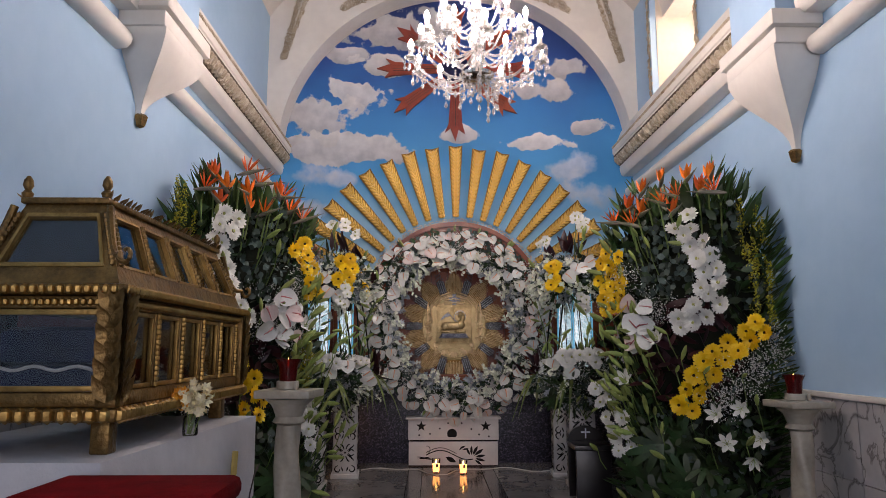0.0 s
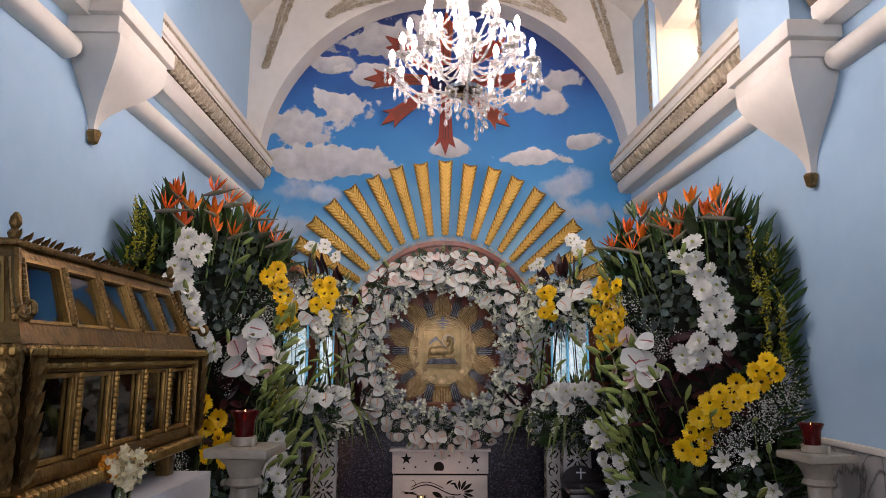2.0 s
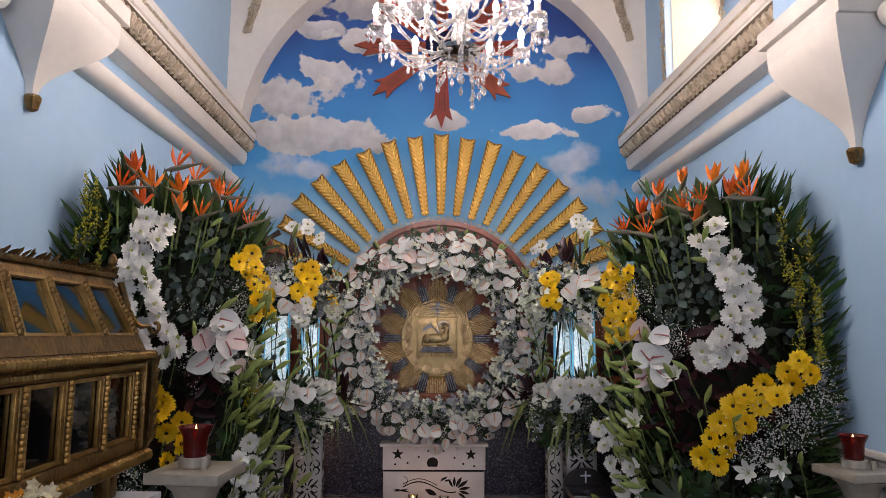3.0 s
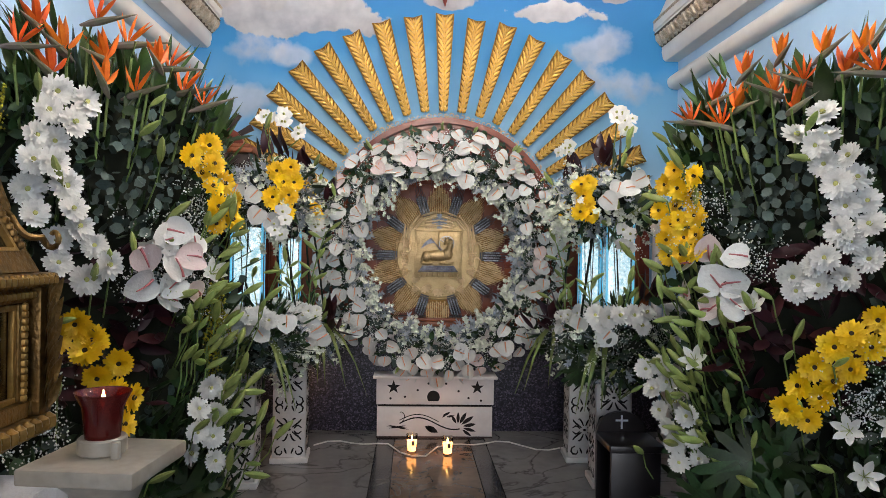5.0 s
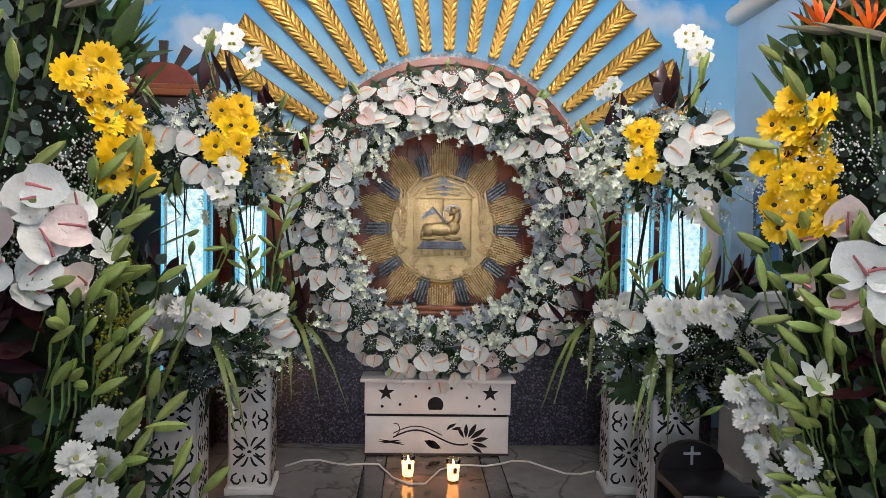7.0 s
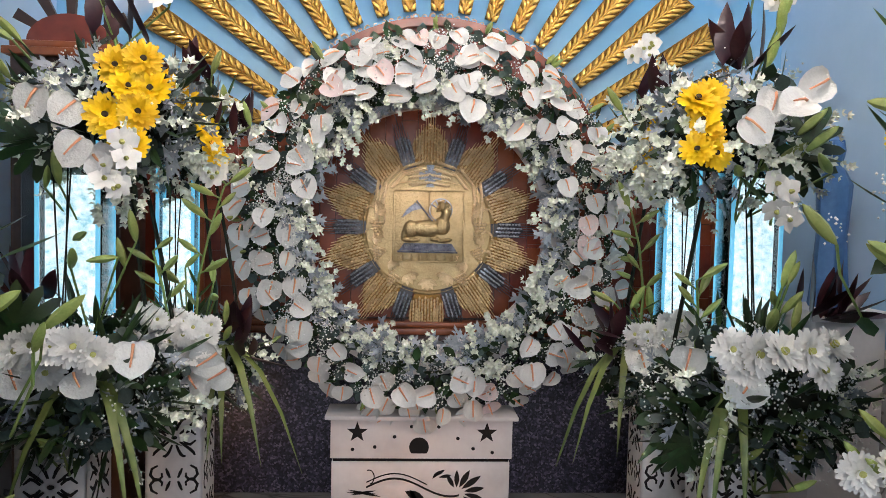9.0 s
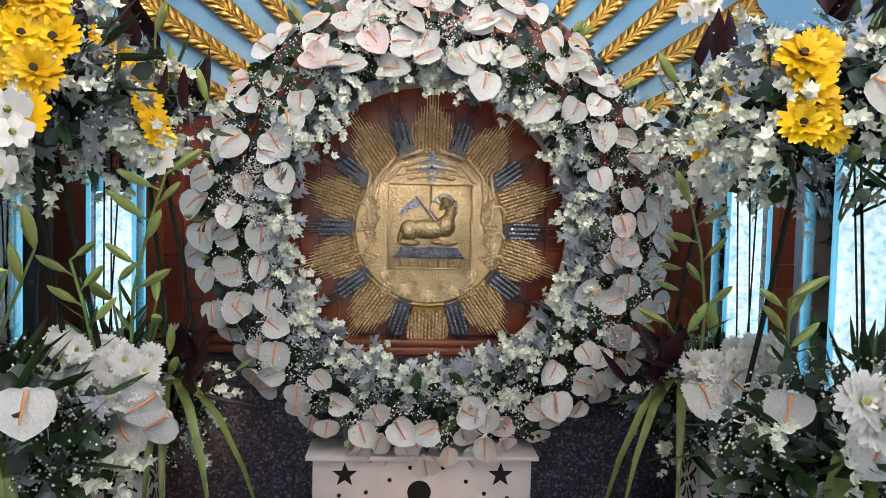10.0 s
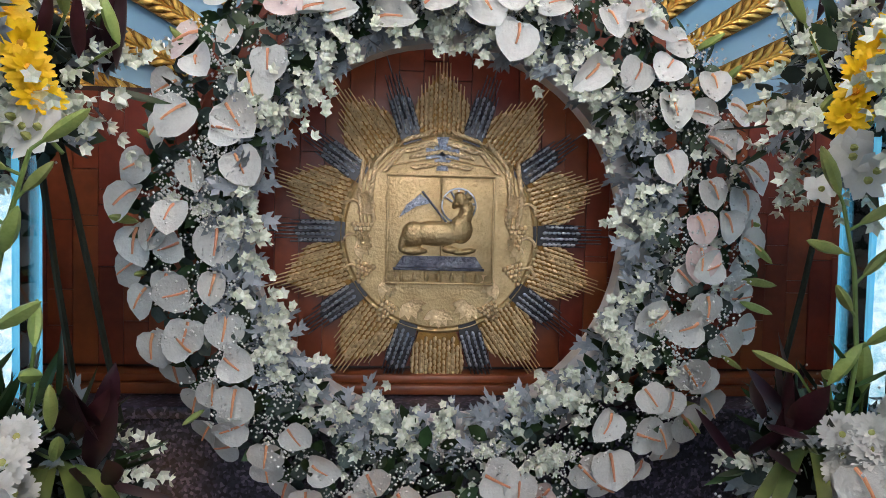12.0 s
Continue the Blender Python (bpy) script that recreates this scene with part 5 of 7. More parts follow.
    for u, v, nn in spec["anth"]:
        for k in range(nn):
            a = 2 * math.pi * k / nn
            anthurium(t, P.p(u + 0.125 * math.cos(a) * (k > 0), v + 0.11 * math.sin(a) * (k > 0), 0.10 + rng.uniform(-0.01, 0.03)), wild(P.n + up * 0.15 + P.u * math.cos(a) * 0.5, 0.3), rng.uniform(0, 360), rng.uniform(0.85, 1.05), rng.choice((0, 2, 4)), True)
    for i, (u, v) in enumerate(spec["birds"]):
        s = 1 if (i % 3) else -1
        bird(t, P.p(u, v, rng.uniform(0.02, 0.14)), P.u * rng.choice((-1, -0.6, 0.6, 1)) * 0.8 + up * rng.uniform(0.0, 0.45) + P.n * 0.6, up, rng.uniform(0.85, 1.1))
        st.append(tube([P.p(u * 0.9, v - 0.25, 0.0), P.p(u, v - 0.05, 0.06), P.p(u, v, 0.09)], 0.005, 5))
    for u, v in spec["lilies"]:
        ob = part("lily", LILY, None, t, "", facing(P.p(u, v, 0.09), wild(P.n + up * 0.2, 0.25), rng.uniform(0, 60), rng.uniform(0.8, 1.0)))
        sub("stamens", STAMEN, ob)
    for i in range(spec["buds"]):
        if i % 3 == 0:
            u, v = P.spot(0.0, 1.6, 0.85)
        else:
            cu, cv = spec["budspot"]
            u, v = cu * 0.9 + rng.gauss(0, 0.09), cv + rng.gauss(0, 0.26)
        h = rng.uniform(0.06, 0.13)
        d = wild(up * 0.8 + P.n * 0.8 + P.u * (u - 0.0) * 1.2, 0.35)
        p = P.p(u, v, h)
        part("lily_bud", BUDM, None, t, "", facing(p, d, rng.uniform(0, 90), rng.uniform(0.8, 1.25)))
        st.append(tube([P.p(u * 0.95, v - 0.16, -0.02), P.p(u, v - 0.06, h * 0.7), p], 0.0032, 4))
    stuff("greenery", join(*st), STEM, t, "thin green stems")
    bb = [P.p(u + rng.gauss(0, 0.05), v + rng.gauss(0, 0.06), rng.uniform(0.03, 0.10)) for u, v in spec["breath"] for _ in range(26)]
    stuff("babys_breath", babys(bb, 0.02, 15), BREATH, t, "tiny white blossoms")
    return t


MONST_ME = mesh("monstera_leaf", MONST, DARKLEAF)
PR = Panel((1.238, 4.115), (-0.73, -0.68), (0.68, -0.73), 0.57, 1)
PL = Panel((-1.205, 4.145), (0.7071, -0.7071), (0.7071, 0.7071), 0.55, -1, 0.17)
spec_r = dict(palm_side=1, ti=(0.06, 0.88), euc=(-0.02, 1.36), mon=((0.0, 0.35), (0.2, 0.2), (0.15, 0.05), (-0.1, 0.1)), rod=((0.44, 1.48), (0.46, 1.28), (0.47, 1.15)),
              bands=(([(0.10, 1.57), (0.19, 1.46), (0.24, 1.30), (0.27, 1.17), (0.18, 1.07), (0.0, 1.00)], GW, 2, 1.0, 0.078), ([(0.47, 1.00), (0.33, 0.90), (0.20, 0.79), (0.12, 0.68), (0.06, 0.55)], GY, 2, 1.0, 0.082),
                     ([(-0.34, 1.44), (-0.38, 1.33), (-0.345, 1.22), (-0.33, 1.08)], GY, 3, 0.90, 0.066), ([(-0.46, 0.67), (-0.41, 0.56), (-0.32, 0.45), (-0.28, 0.34)], GW, 2, 0.85, 0.076)),
              anth=((-0.19, 1.03, 7), (-0.14, 1.02, 3)), birds=((-0.30, 1.62), (-0.24, 1.70), (-0.16, 1.66), (-0.10, 1.76), (-0.02, 1.70), (0.02, 1.80), (0.08, 1.72), (0.14, 1.80), (0.20, 1.73), (0.25, 1.79), (0.31, 1.70), (-0.20, 1.60), (0.05, 1.63)),
              lilies=((0.24, 0.56), (0.36, 0.60), (0.28, 0.42), (0.44, 0.46), (-0.06, 0.94), (-0.28, 0.72), (0.40, 0.36)), buds=95, budspot=(-0.30, 0.78), breath=((0.45, 0.82), (0.34, 0.74), (0.25, 0.62), (-0.27, 1.30), (-0.10, 1.12), (0.5, 0.9), (-0.42, 1.2)))
flower_panel("flower_arrangement", PR, spec_r, "tall panel of yellow and white flowers with palm leaves")
spec_l = dict(palm_side=-1, ti=(-0.08, 0.84), euc=(0.05, 1.36), mon=((0.1, 0.25), (0.2, 0.1), (0.0, 0.05)), rod=((-0.42, 1.55), (-0.44, 1.40), (0.36, 0.86), (0.30, 0.78)),
              bands=(([(-0.20, 1.60), (-0.25, 1.46), (-0.27, 1.34), (-0.24, 1.20), (-0.16, 1.08), (-0.07, 1.01)], GW, 2, 1.0, 0.078), ([(0.25, 1.47), (0.32, 1.37), (0.35, 1.27), (0.37, 1.16)], GY, 2, 0.95, 0.070),
                     ([(-0.20, 0.86), (-0.13, 0.78), (-0.08, 0.66), (-0.13, 0.56)], GY, 2, 1.0, 0.082), ([(0.25, 0.62), (0.21, 0.52), (0.15, 0.40)], GW, 2, 0.88, 0.076)),
              anth=((0.14, 1.04, 7), (0.20, 1.08, 3)), birds=((-0.34, 1.72), (-0.28, 1.80), (-0.20, 1.74), (-0.14, 1.83), (-0.07, 1.74), (0.0, 1.81), (0.06, 1.73), (0.13, 1.75), (0.20, 1.68), (0.25, 1.63), (-0.10, 1.64), (0.02, 1.64), (-0.24, 1.66)),
              lilies=((0.05, 1.12), (0.12, 0.94), (0.30, 1.02)), buds=95, budspot=(0.34, 0.80), breath=((0.22, 1.18), (0.05, 1.02), (0.28, 1.3), (0.24, 0.98), (-0.28, 0.62), (-0.35, 0.5)))
flower_panel("flower_arrangement", PL, spec_l, "tall panel of white and yellow flowers with orange bird-of-paradise")

# ---- lattice stands with lit acrylic vases and two tiers of flowers ----
# one pierced white side: its scroll and petal holes are near-black sheets for shade
def stroke(pts, w):
    """A tapering cut along a curved line of (x, z) points."""
    L, R = [], []
    for i, (x, z) in enumerate(pts):
        (ax, az), (bx, bz) = pts[max(i - 1, 0)], pts[min(i + 1, len(pts) - 1)]
        d = math.hypot(bx - ax, bz - az) or 1.0
        q = w * (0.35 + 0.65 * math.sin(math.pi * (0.12 + 0.8 * i / (len(pts) - 1))))
        L.append((x - (bz - az) / d * q, z + (bx - ax) / d * q))
        R.append((x + (bz - az) / d * q, z - (bx - ax) / d * q))
    return L, R


def lattice_face(w, h):
    """Cut-outs of one side: two palmettes of curling leaves round an eye, with volutes between."""
    out = []
    for zc in (0.175, 0.435):
        for s in (-1, 1):
            lines = [[(0.006 + 0.028 * t, zc + d * (0.022 + 0.085 * t - 0.05 * t * t)) for t in (0, 0.25, 0.5, 0.75, 1)] for d in (-1, 1)]
            lines += [[(0.016 + 0.046 * math.sin(1.5 * t), zc + d * (0.012 + 0.055 * t - 0.012 * t * t)) for t in (0, 0.25, 0.5, 0.75, 1)] for d in (-1, 1)]
            lines += [[(0.024 + 0.040 * t, zc + d * (0.006 + 0.016 * math.sin(3.0 * t))) for t in (0, 0.3, 0.6, 1)] for d in (-1, 1)]
            lines += [[(0.046 + r * math.cos(a), zc + d * 0.112 + d * r * math.sin(a)) for a, r in ((-1.5, 0.026), (-0.7, 0.025), (0.1, 0.024), (0.9, 0.021), (1.7, 0.018), (2.5, 0.014), (3.4, 0.010))] for d in (-1, 1)]
            lines += [[(0.012 + 0.012 * t, zc + d * (0.125 - 0.03 * t)) for t in (0, 0.5, 1)] for d in (-1, 1)]
            for ln in lines:
                L, R = stroke([(s * x, z) for x, z in ln], 0.0048)
                o = L + R[::-1]
                area = sum(o[i - 1][0] * o[i][1] - o[i][0] * o[i - 1][1] for i in range(len(o)))
                out.append(o if area < 0 else o[::-1])
        out.append([(0.009 * math.cos(t), zc + 0.006 * math.sin(t)) for t in [2 * math.pi * i / 10 for i in range(10)]][::-1])
    return out


CUTS = [o for o in lattice_face(0.17, 0.6)]


def stand(x, y, rot, h, group):
    t = thing("flower_stand", (x, y, 0), "white lattice flower stand with pierced scroll panels on the floor", "stand", group)
    m0 = Matrix.Translation((x, y, 0)) @ Matrix.Rotation(radians(rot), 4, "Z")
    w = 0.085
    part("top", box(-w - 0.012, -w - 0.012, h, w + 0.012, w + 0.012, h + 0.018, 0.003), LATTICE, t, "", m0)
    part("base", box(-w - 0.012, -w - 0.012, 0.0, w + 0.012, w + 0.012, 0.03, 0.004), LATTICE, t, "", m0)
    for k in range(4):
        mm = m0 @ Matrix.Rotation(radians(90 * k), 4, "Z")
        pn = part("side_panel", mesh("side_panel", box(-w, -w, 0.031, w, -w + 0.008, h - 0.001, 0.001), LATTICE), None, t, "", mm)
        # each opening is a near-black sheet proud of the panel, standing for shade
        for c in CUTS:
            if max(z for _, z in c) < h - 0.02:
                q = sub("cutout", mesh("cutout", slab(c, -w - 0.0014, -w - 0.0003), BLACKFILL, False), pn)
    return t


stand(-0.772, 5.335, 4, 0.56, "flower stands")
stand(0.80, 5.355, -4, 0.56, "flower stands")
stand(-0.945, 4.95, 4, 0.56, "flower stands")
stand(0.835, 4.96, -4, 0.56, "flower stands")


def lit_vase(x, y, w, z0, z1, rot):
    t = thing("lit_vase", (x, y, z0), "square clear acrylic vase glowing blue-white on the stand", "vase", "lit vases")
    m = Matrix.Translation((x, y, 0)) @ Matrix.Rotation(radians(rot), 4, "Z")
    part("glowing_core", box(-w + 0.012, -w + 0.012, z0, w - 0.012, w - 0.012, z1 - 0.02, 0.004), LEDACRYL, t, "bubbled glowing acrylic", m)
    for sx in (-1, 1):
        for sy in (-1, 1):
            part("edge", box(sx * w - 0.005, sy * w - 0.005, z0, sx * w + 0.005, sy * w + 0.005, z1 + 0.09, 0.002), LEDEDGE, t, "", m)
    for q in range(4):
        g = part("pane", box(-w + 0.006, -w - 0.003, z0, w - 0.006, -w, z1 + 0.09), GLASS, t, "clear acrylic side", m @ Matrix.Rotation(radians(90 * q), 4, "Z"))
        g.visible_shadow = False
    for q in range(3):
        x0, y0, x1 = rng.uniform(-0.4, 0.4) * w, -w - 0.010, rng.uniform(-0.8, 0.8) * w
        part("stem", tube([(x0, y0, z0 + 0.02), ((x0 + x1) / 2, y0 - 0.01, (z0 + z1) / 2), (x1, y0, z1 + 0.10)], 0.0022, 5), FOAM, t, "thin dark stem", m)


lit_vase(-0.925, 4.97, 0.070, 0.579, 1.235, 8)
lit_vase(-0.795, 5.36, 0.052, 0.579, 1.19, 8)
lit_vase(0.825, 5.34, 0.052, 0.579, 1.25, -8)
lit_vase(0.865, 4.96, 0.062, 0.579, 1.275, -8)


def orchid_spray(t, pts, n, first, st):
    """An arching stem with white orchids along its far part."""
    st.append(tube(pts, 0.0035, 5))
    P = [Vector(p) for p in pts]
    for i in range(n):
        q = first + (1 - first) * i / max(1, n - 1)
        f = q * (len(P) - 1)
        k = min(int(f), len(P) - 2)
        p = P[k].lerp(P[k + 1], f - k)
        s = Vector((rng.uniform(-0.035, 0.035), -0.03, rng.uniform(-0.02, 0.02)))
        ob = part("orchid", ORCHM, None, t, "", facing(p + s, wild((s.x * 6, -1, 0.1), 0.25), rng.uniform(-30, 30), rng.uniform(0.9, 1.25)))
        sub("orchid_lip", LIPM, ob)


def tier(name, c, rx, rz, spec, label):
    """A loose dome of flowers round c."""
    t = thing(name, (c[0], c[1], c[2]), label, "flower arrangement", "stand flowers")
    C = Vector(c)

    def sp(lo=0.75, hi=1.05, front=True):
        while True:
            d = Vector((rng.gauss(0, 1), rng.gauss(0, 1), rng.gauss(0, 1))).normalized()
            if front and d.y > 0.45:
                continue
            r = rng.uniform(lo, hi)
            return C + Vector((d.x * rx * r, d.y * rx * 0.75 * r, d.z * rz * r)), d
    part("foam", moved(lathe([(math.sin(math.pi * k / 8) + 1e-3, -math.cos(math.pi * k / 8)) for k in range(9)], 14), Matrix.Translation(C) @ Matrix.Diagonal((rx * 0.7, rx * 0.5, rz * 0.6, 1))), FOAM, t, "green foam, near-black for the shade among the flowers")
    if c[2] > 1.0:
        for dx in (-0.03, 0.02, 0.05):
            part("flower_stalk", tube([(c[0] + dx, c[1], c[2] - 0.05), (c[0] + dx * 2, c[1] + 0.05, 1.0), (c[0] + dx * 2.5, c[1] + 0.12, 0.72)], 0.006, 6), FOAM, t, "dark thin stalk")
    G = {k: [] for k in ("euc", "dark", "dusty", "ti", "strip", "mini", "lan")}
    for i in range(spec.get("leaf", 420)):
        p, d = sp(0.6, 1.05)
        k = rng.choices(("euc", "dark", "dusty", "lan"), spec.get("mix", (4, 3, 3, 2)))[0]
        G[k].append(leaf_pose(p, wild(d, 0.4), rng.uniform(0.7, 1.3), 0.9) if k != "lan" else along(p, wild(d, 0.4), rng.uniform(-60, 60), rng.uniform(0.5, 0.9)))
    for dx, dz, cnt in spec.get("ti", ()):
        for i in range(cnt):
            G["ti"].append(along(C + Vector((dx + rng.gauss(0, 0.03), -0.06 + rng.gauss(0, 0.04), dz)), wild((dx * 3, -0.4, 0.7), 0.45), rng.uniform(-50, 50), rng.uniform(0.6, 1.0)))
    for dx, dz, cnt in spec.get("strip", ()):
        for i in range(cnt):
            d = Vector((dx * 2 + rng.gauss(0, 0.3), -0.5, 0.3))
            p0 = C + Vector((dx * 0.5, -0.06, dz))
            seg = [p0 + d.normalized() * 0.30 * q + Vector((0, 0, -0.42 * q * q)) for q in (0, 0.25, 0.5, 0.75, 1.0)]
            V, F = [], []
            sd = d.cross(Vector((0, 0, 1))).normalized()
            for k, q in enumerate(seg):
                w = 0.012 * (0.5, 1.0, 0.95, 0.65, 0.03)[k]
                V += [tuple(q - sd * w + Vector((0, 0, 0.004))), tuple(q), tuple(q + sd * w + Vector((0, 0, 0.004)))]
            for k in range(4):
                F += [(3 * k, 3 * k + 1, 3 * k + 4, 3 * k + 3), (3 * k + 1, 3 * k + 2, 3 * k + 5, 3 * k + 4)]
            part("striped_leaf", (V, F), STRIPED, t, "long drooping yellow-green leaf")
    for i in range(spec.get("mini", 24)):
        p, d = sp(0.9, 1.1)
        dd = wild((d.x, -0.3, -0.5), 0.5)
        for k in range(9):
            G["mini"].append(facing(p + dd * 0.012 * k + wild(d, 1) * 0.010, wild(d + Vector((0, -0.5, 0)), 0.5), rng.uniform(0, 360), rng.uniform(0.9, 1.5)))
    for k, shape, mm, nm in (("euc", ROUND, EUCAL, "eucalyptus"), ("dark", OVAL, DARKLEAF, "foliage"), ("dusty", LOBED, DUSTY, "dusty_miller"), ("ti", TILF, TILEAF, "burgundy_foliage"), ("mini", MINI, PETALWI, "blossom_spray"), ("lan", LANCE, DARKLEAF, "lily_foliage")):
        if G[k]:
            stuff(nm, many(shape, G[k]), mm, t)
    for dx, dz, n, sx, sz, kit, size in spec.get("gerb", ()):
        for i in range(n):
            p = C + Vector((dx + rng.uniform(-sx, sx), -rx * 0.62 - rng.uniform(0, 0.05), dz + rng.uniform(-sz, sz)))
            gerbera(t, p, wild((dx * 1.2, -1, 0.15), 0.3), size * rng.uniform(0.85, 1.1), kit)
    for kit, size, tilt, spots_at in spec.get("heads", ()):
        for p in spots_at:
            gerbera(t, Vector(p), wild((0.9 * (p[0] - c[0]) + tilt, -1, 0.25), 0.22), size * rng.uniform(0.92, 1.08), kit)
    for p in spec.get("spathes", ()):
        anthurium(t, Vector(p), wild((p[0] - c[0], -1, 0.15), 0.22), rng.uniform(120, 240), rng.uniform(0.72, 0.88), rng.choice((0, 2, 2)))
    for p in spec.get("leaves", ()):
        part("monstera_leaf", MONST_ME, None, t, "", leaf_pose(Vector(p), wild((p[0] - c[0], -1, 0.2), 0.25), rng.uniform(0.6, 0.8), 0.5))
    for dx, dz, n in spec.get("anth", ()):
        for i in range(n):
            anthurium(t, C + Vector((dx + rng.gauss(0, 0.045), -rx * 0.72 - rng.uniform(0, 0.04), dz + rng.gauss(0, 0.035))), wild((dx * 1.5, -1, 0.1), 0.3), rng.uniform(0, 360), rng.uniform(0.85, 1.15))
    st = []
    for pts, n, first in spec.get("orchid", ()):
        orchid_spray(t, [C + Vector(p) for p in pts], n, first, st)
    for dx, dz, n in spec.get("buds", ()):
        for i in range(n):
            p = C + Vector((dx + rng.gauss(0, 0.04), -0.10 + rng.gauss(0, 0.04), dz + rng.gauss(0, 0.05)))
            part("lily_bud", BUDM, None, t, "", facing(p, wild((dx * 2, -0.5, 0.8), 0.4), 0, rng.uniform(0.7, 1.1)))
            st.append(tube([C + Vector((dx * 0.4, -0.04, dz - 0.12)), p], 0.003, 4))
    if st:
        stuff("greenery", join(*st), STEM, t)
    bb = [sp(0.85, 1.1)[0] for _ in range(spec.get("breath", 40))]
    stuff("babys_breath", babys(bb, 0.022, 14), BREATH, t, "tiny white blossoms")


# the four domes: upper and lower on either side
tier("upper_flowers", (-0.83, 4.98, 1.37), 0.21, 0.17, dict(leaf=340, mix=(3, 2, 4, 1),
     heads=((GY, 1.05, 0.1, ((-0.77, 4.83, 1.47), (-0.71, 4.84, 1.49), (-0.78, 4.80, 1.35), (-0.71, 4.81, 1.36), (-0.72, 4.79, 1.28), (-0.74, 4.82, 1.42), (-0.69, 4.84, 1.42), (-0.75, 4.80, 1.31))),),
     spathes=((-0.94, 4.80, 1.38), (-0.86, 4.79, 1.36), (-0.84, 4.78, 1.27), (-0.77, 4.77, 1.24)), leaves=((-0.95, 4.88, 1.26),),
     ti=((0.04, 0.18, 5),), mini=50,
     orchid=(([(0.0, 0, 0.05), (-0.03, 0, 0.26), (-0.03, -0.03, 0.38), (0.06, -0.06, 0.36), (0.15, -0.08, 0.28)], 9, 0.5), ([(0.04, -0.16, -0.08), (0.10, -0.21, -0.12), (0.09, -0.22, -0.20)], 6, 0.3)),
     buds=((-0.18, 0.12, 4), (-0.14, -0.2, 3), (0.05, 0.28, 3))), "white and yellow flowers with orchids above the lit vase")
tier("upper_flowers", (-0.74, 5.33, 1.38), 0.15, 0.16, dict(leaf=200, mix=(2, 2, 4, 1),
     heads=((GYL, 0.85, 0.5, ((-0.80, 5.21, 1.52), (-0.76, 5.20, 1.49), (-0.72, 5.19, 1.46), (-0.69, 5.19, 1.42), (-0.66, 5.19, 1.37), (-0.645, 5.18, 1.33), (-0.63, 5.18, 1.29))),),
     ti=((0.0, 0.14, 6), (0.12, -0.02, 5)), mini=50, orchid=(([(0.04, -0.1, -0.06), (0.09, -0.13, -0.12), (0.14, -0.14, -0.17)], 6, 0.2),), buds=((0.12, 0.05, 3),), breath=25), "small yellow gerberas and white sprays above the lit vase")
tier("upper_flowers", (0.78, 4.95, 1.37), 0.22, 0.17, dict(leaf=340, mix=(3, 2, 4, 1),
     heads=((GY, 1.0, -0.1, ((0.63, 4.78, 1.43), (0.665, 4.79, 1.44), (0.645, 4.77, 1.38), (0.625, 4.76, 1.305), (0.67, 4.76, 1.30), (0.655, 4.77, 1.345))),),
     spathes=((0.73, 4.70, 1.36), (0.83, 4.69, 1.41), (0.88, 4.70, 1.46), (0.79, 4.73, 1.42)), leaves=((0.90, 4.80, 1.28),),
     ti=((0.0, 0.17, 7),), mini=50,
     orchid=(([(0.04, 0, 0.05), (0.05, 0, 0.26), (0.06, -0.02, 0.40), (0.09, -0.04, 0.42), (0.10, -0.05, 0.33)], 9, 0.6), ([(0.03, -0.16, -0.08), (0.05, -0.18, -0.16), (0.03, -0.2, -0.24)], 5, 0.3)),
     buds=((0.10, 0.22, 3), (0.05, -0.12, 3), (0.13, -0.1, 4))), "white and yellow flowers with orchids above the lit vase")
tier("upper_flowers", (0.77, 5.36, 1.38), 0.15, 0.16, dict(leaf=200, mix=(2, 2, 4, 1),
     heads=((GYL, 0.85, -0.6, ((0.745, 5.24, 1.46), (0.715, 5.23, 1.43), (0.685, 5.23, 1.39), (0.67, 5.22, 1.35), (0.655, 5.22, 1.31))),),
     ti=((-0.06, 0.13, 6),), mini=50, orchid=(([(-0.02, 0, 0.05), (-0.04, -0.02, 0.2), (-0.07, -0.04, 0.30), (-0.12, -0.05, 0.28)], 7, 0.6), ([(-0.05, -0.12, -0.06), (-0.10, -0.13, -0.12), (-0.14, -0.13, -0.2)], 6, 0.2)), buds=((-0.1, 0.05, 3),), breath=25), "small yellow gerberas and white sprays above the lit vase")
tier("lower_flowers", (-0.90, 4.93, 0.68), 0.25, 0.17, dict(leaf=700, mix=(7, 4, 2, 3),
     heads=((GW, 1.05, 0.0, ((-0.95, 4.74, 0.80), (-0.90, 4.72, 0.82), (-0.855, 4.71, 0.815), (-0.81, 4.71, 0.82), (-0.77, 4.72, 0.80), (-0.88, 4.73, 0.76))),),
     spathes=((-0.80, 4.72, 0.74), (-0.95, 4.73, 0.74), (-0.70, 4.76, 0.79)), leaves=((-0.95, 4.80, 0.86),),
     ti=((-0.12, 0.22, 12),), strip=((0.12, 0.03, 3),), mini=14, buds=((0.12, 0.24, 4), (0.0, -0.12, 5)), breath=70), "low bouquet of white daisies with burgundy leaves")
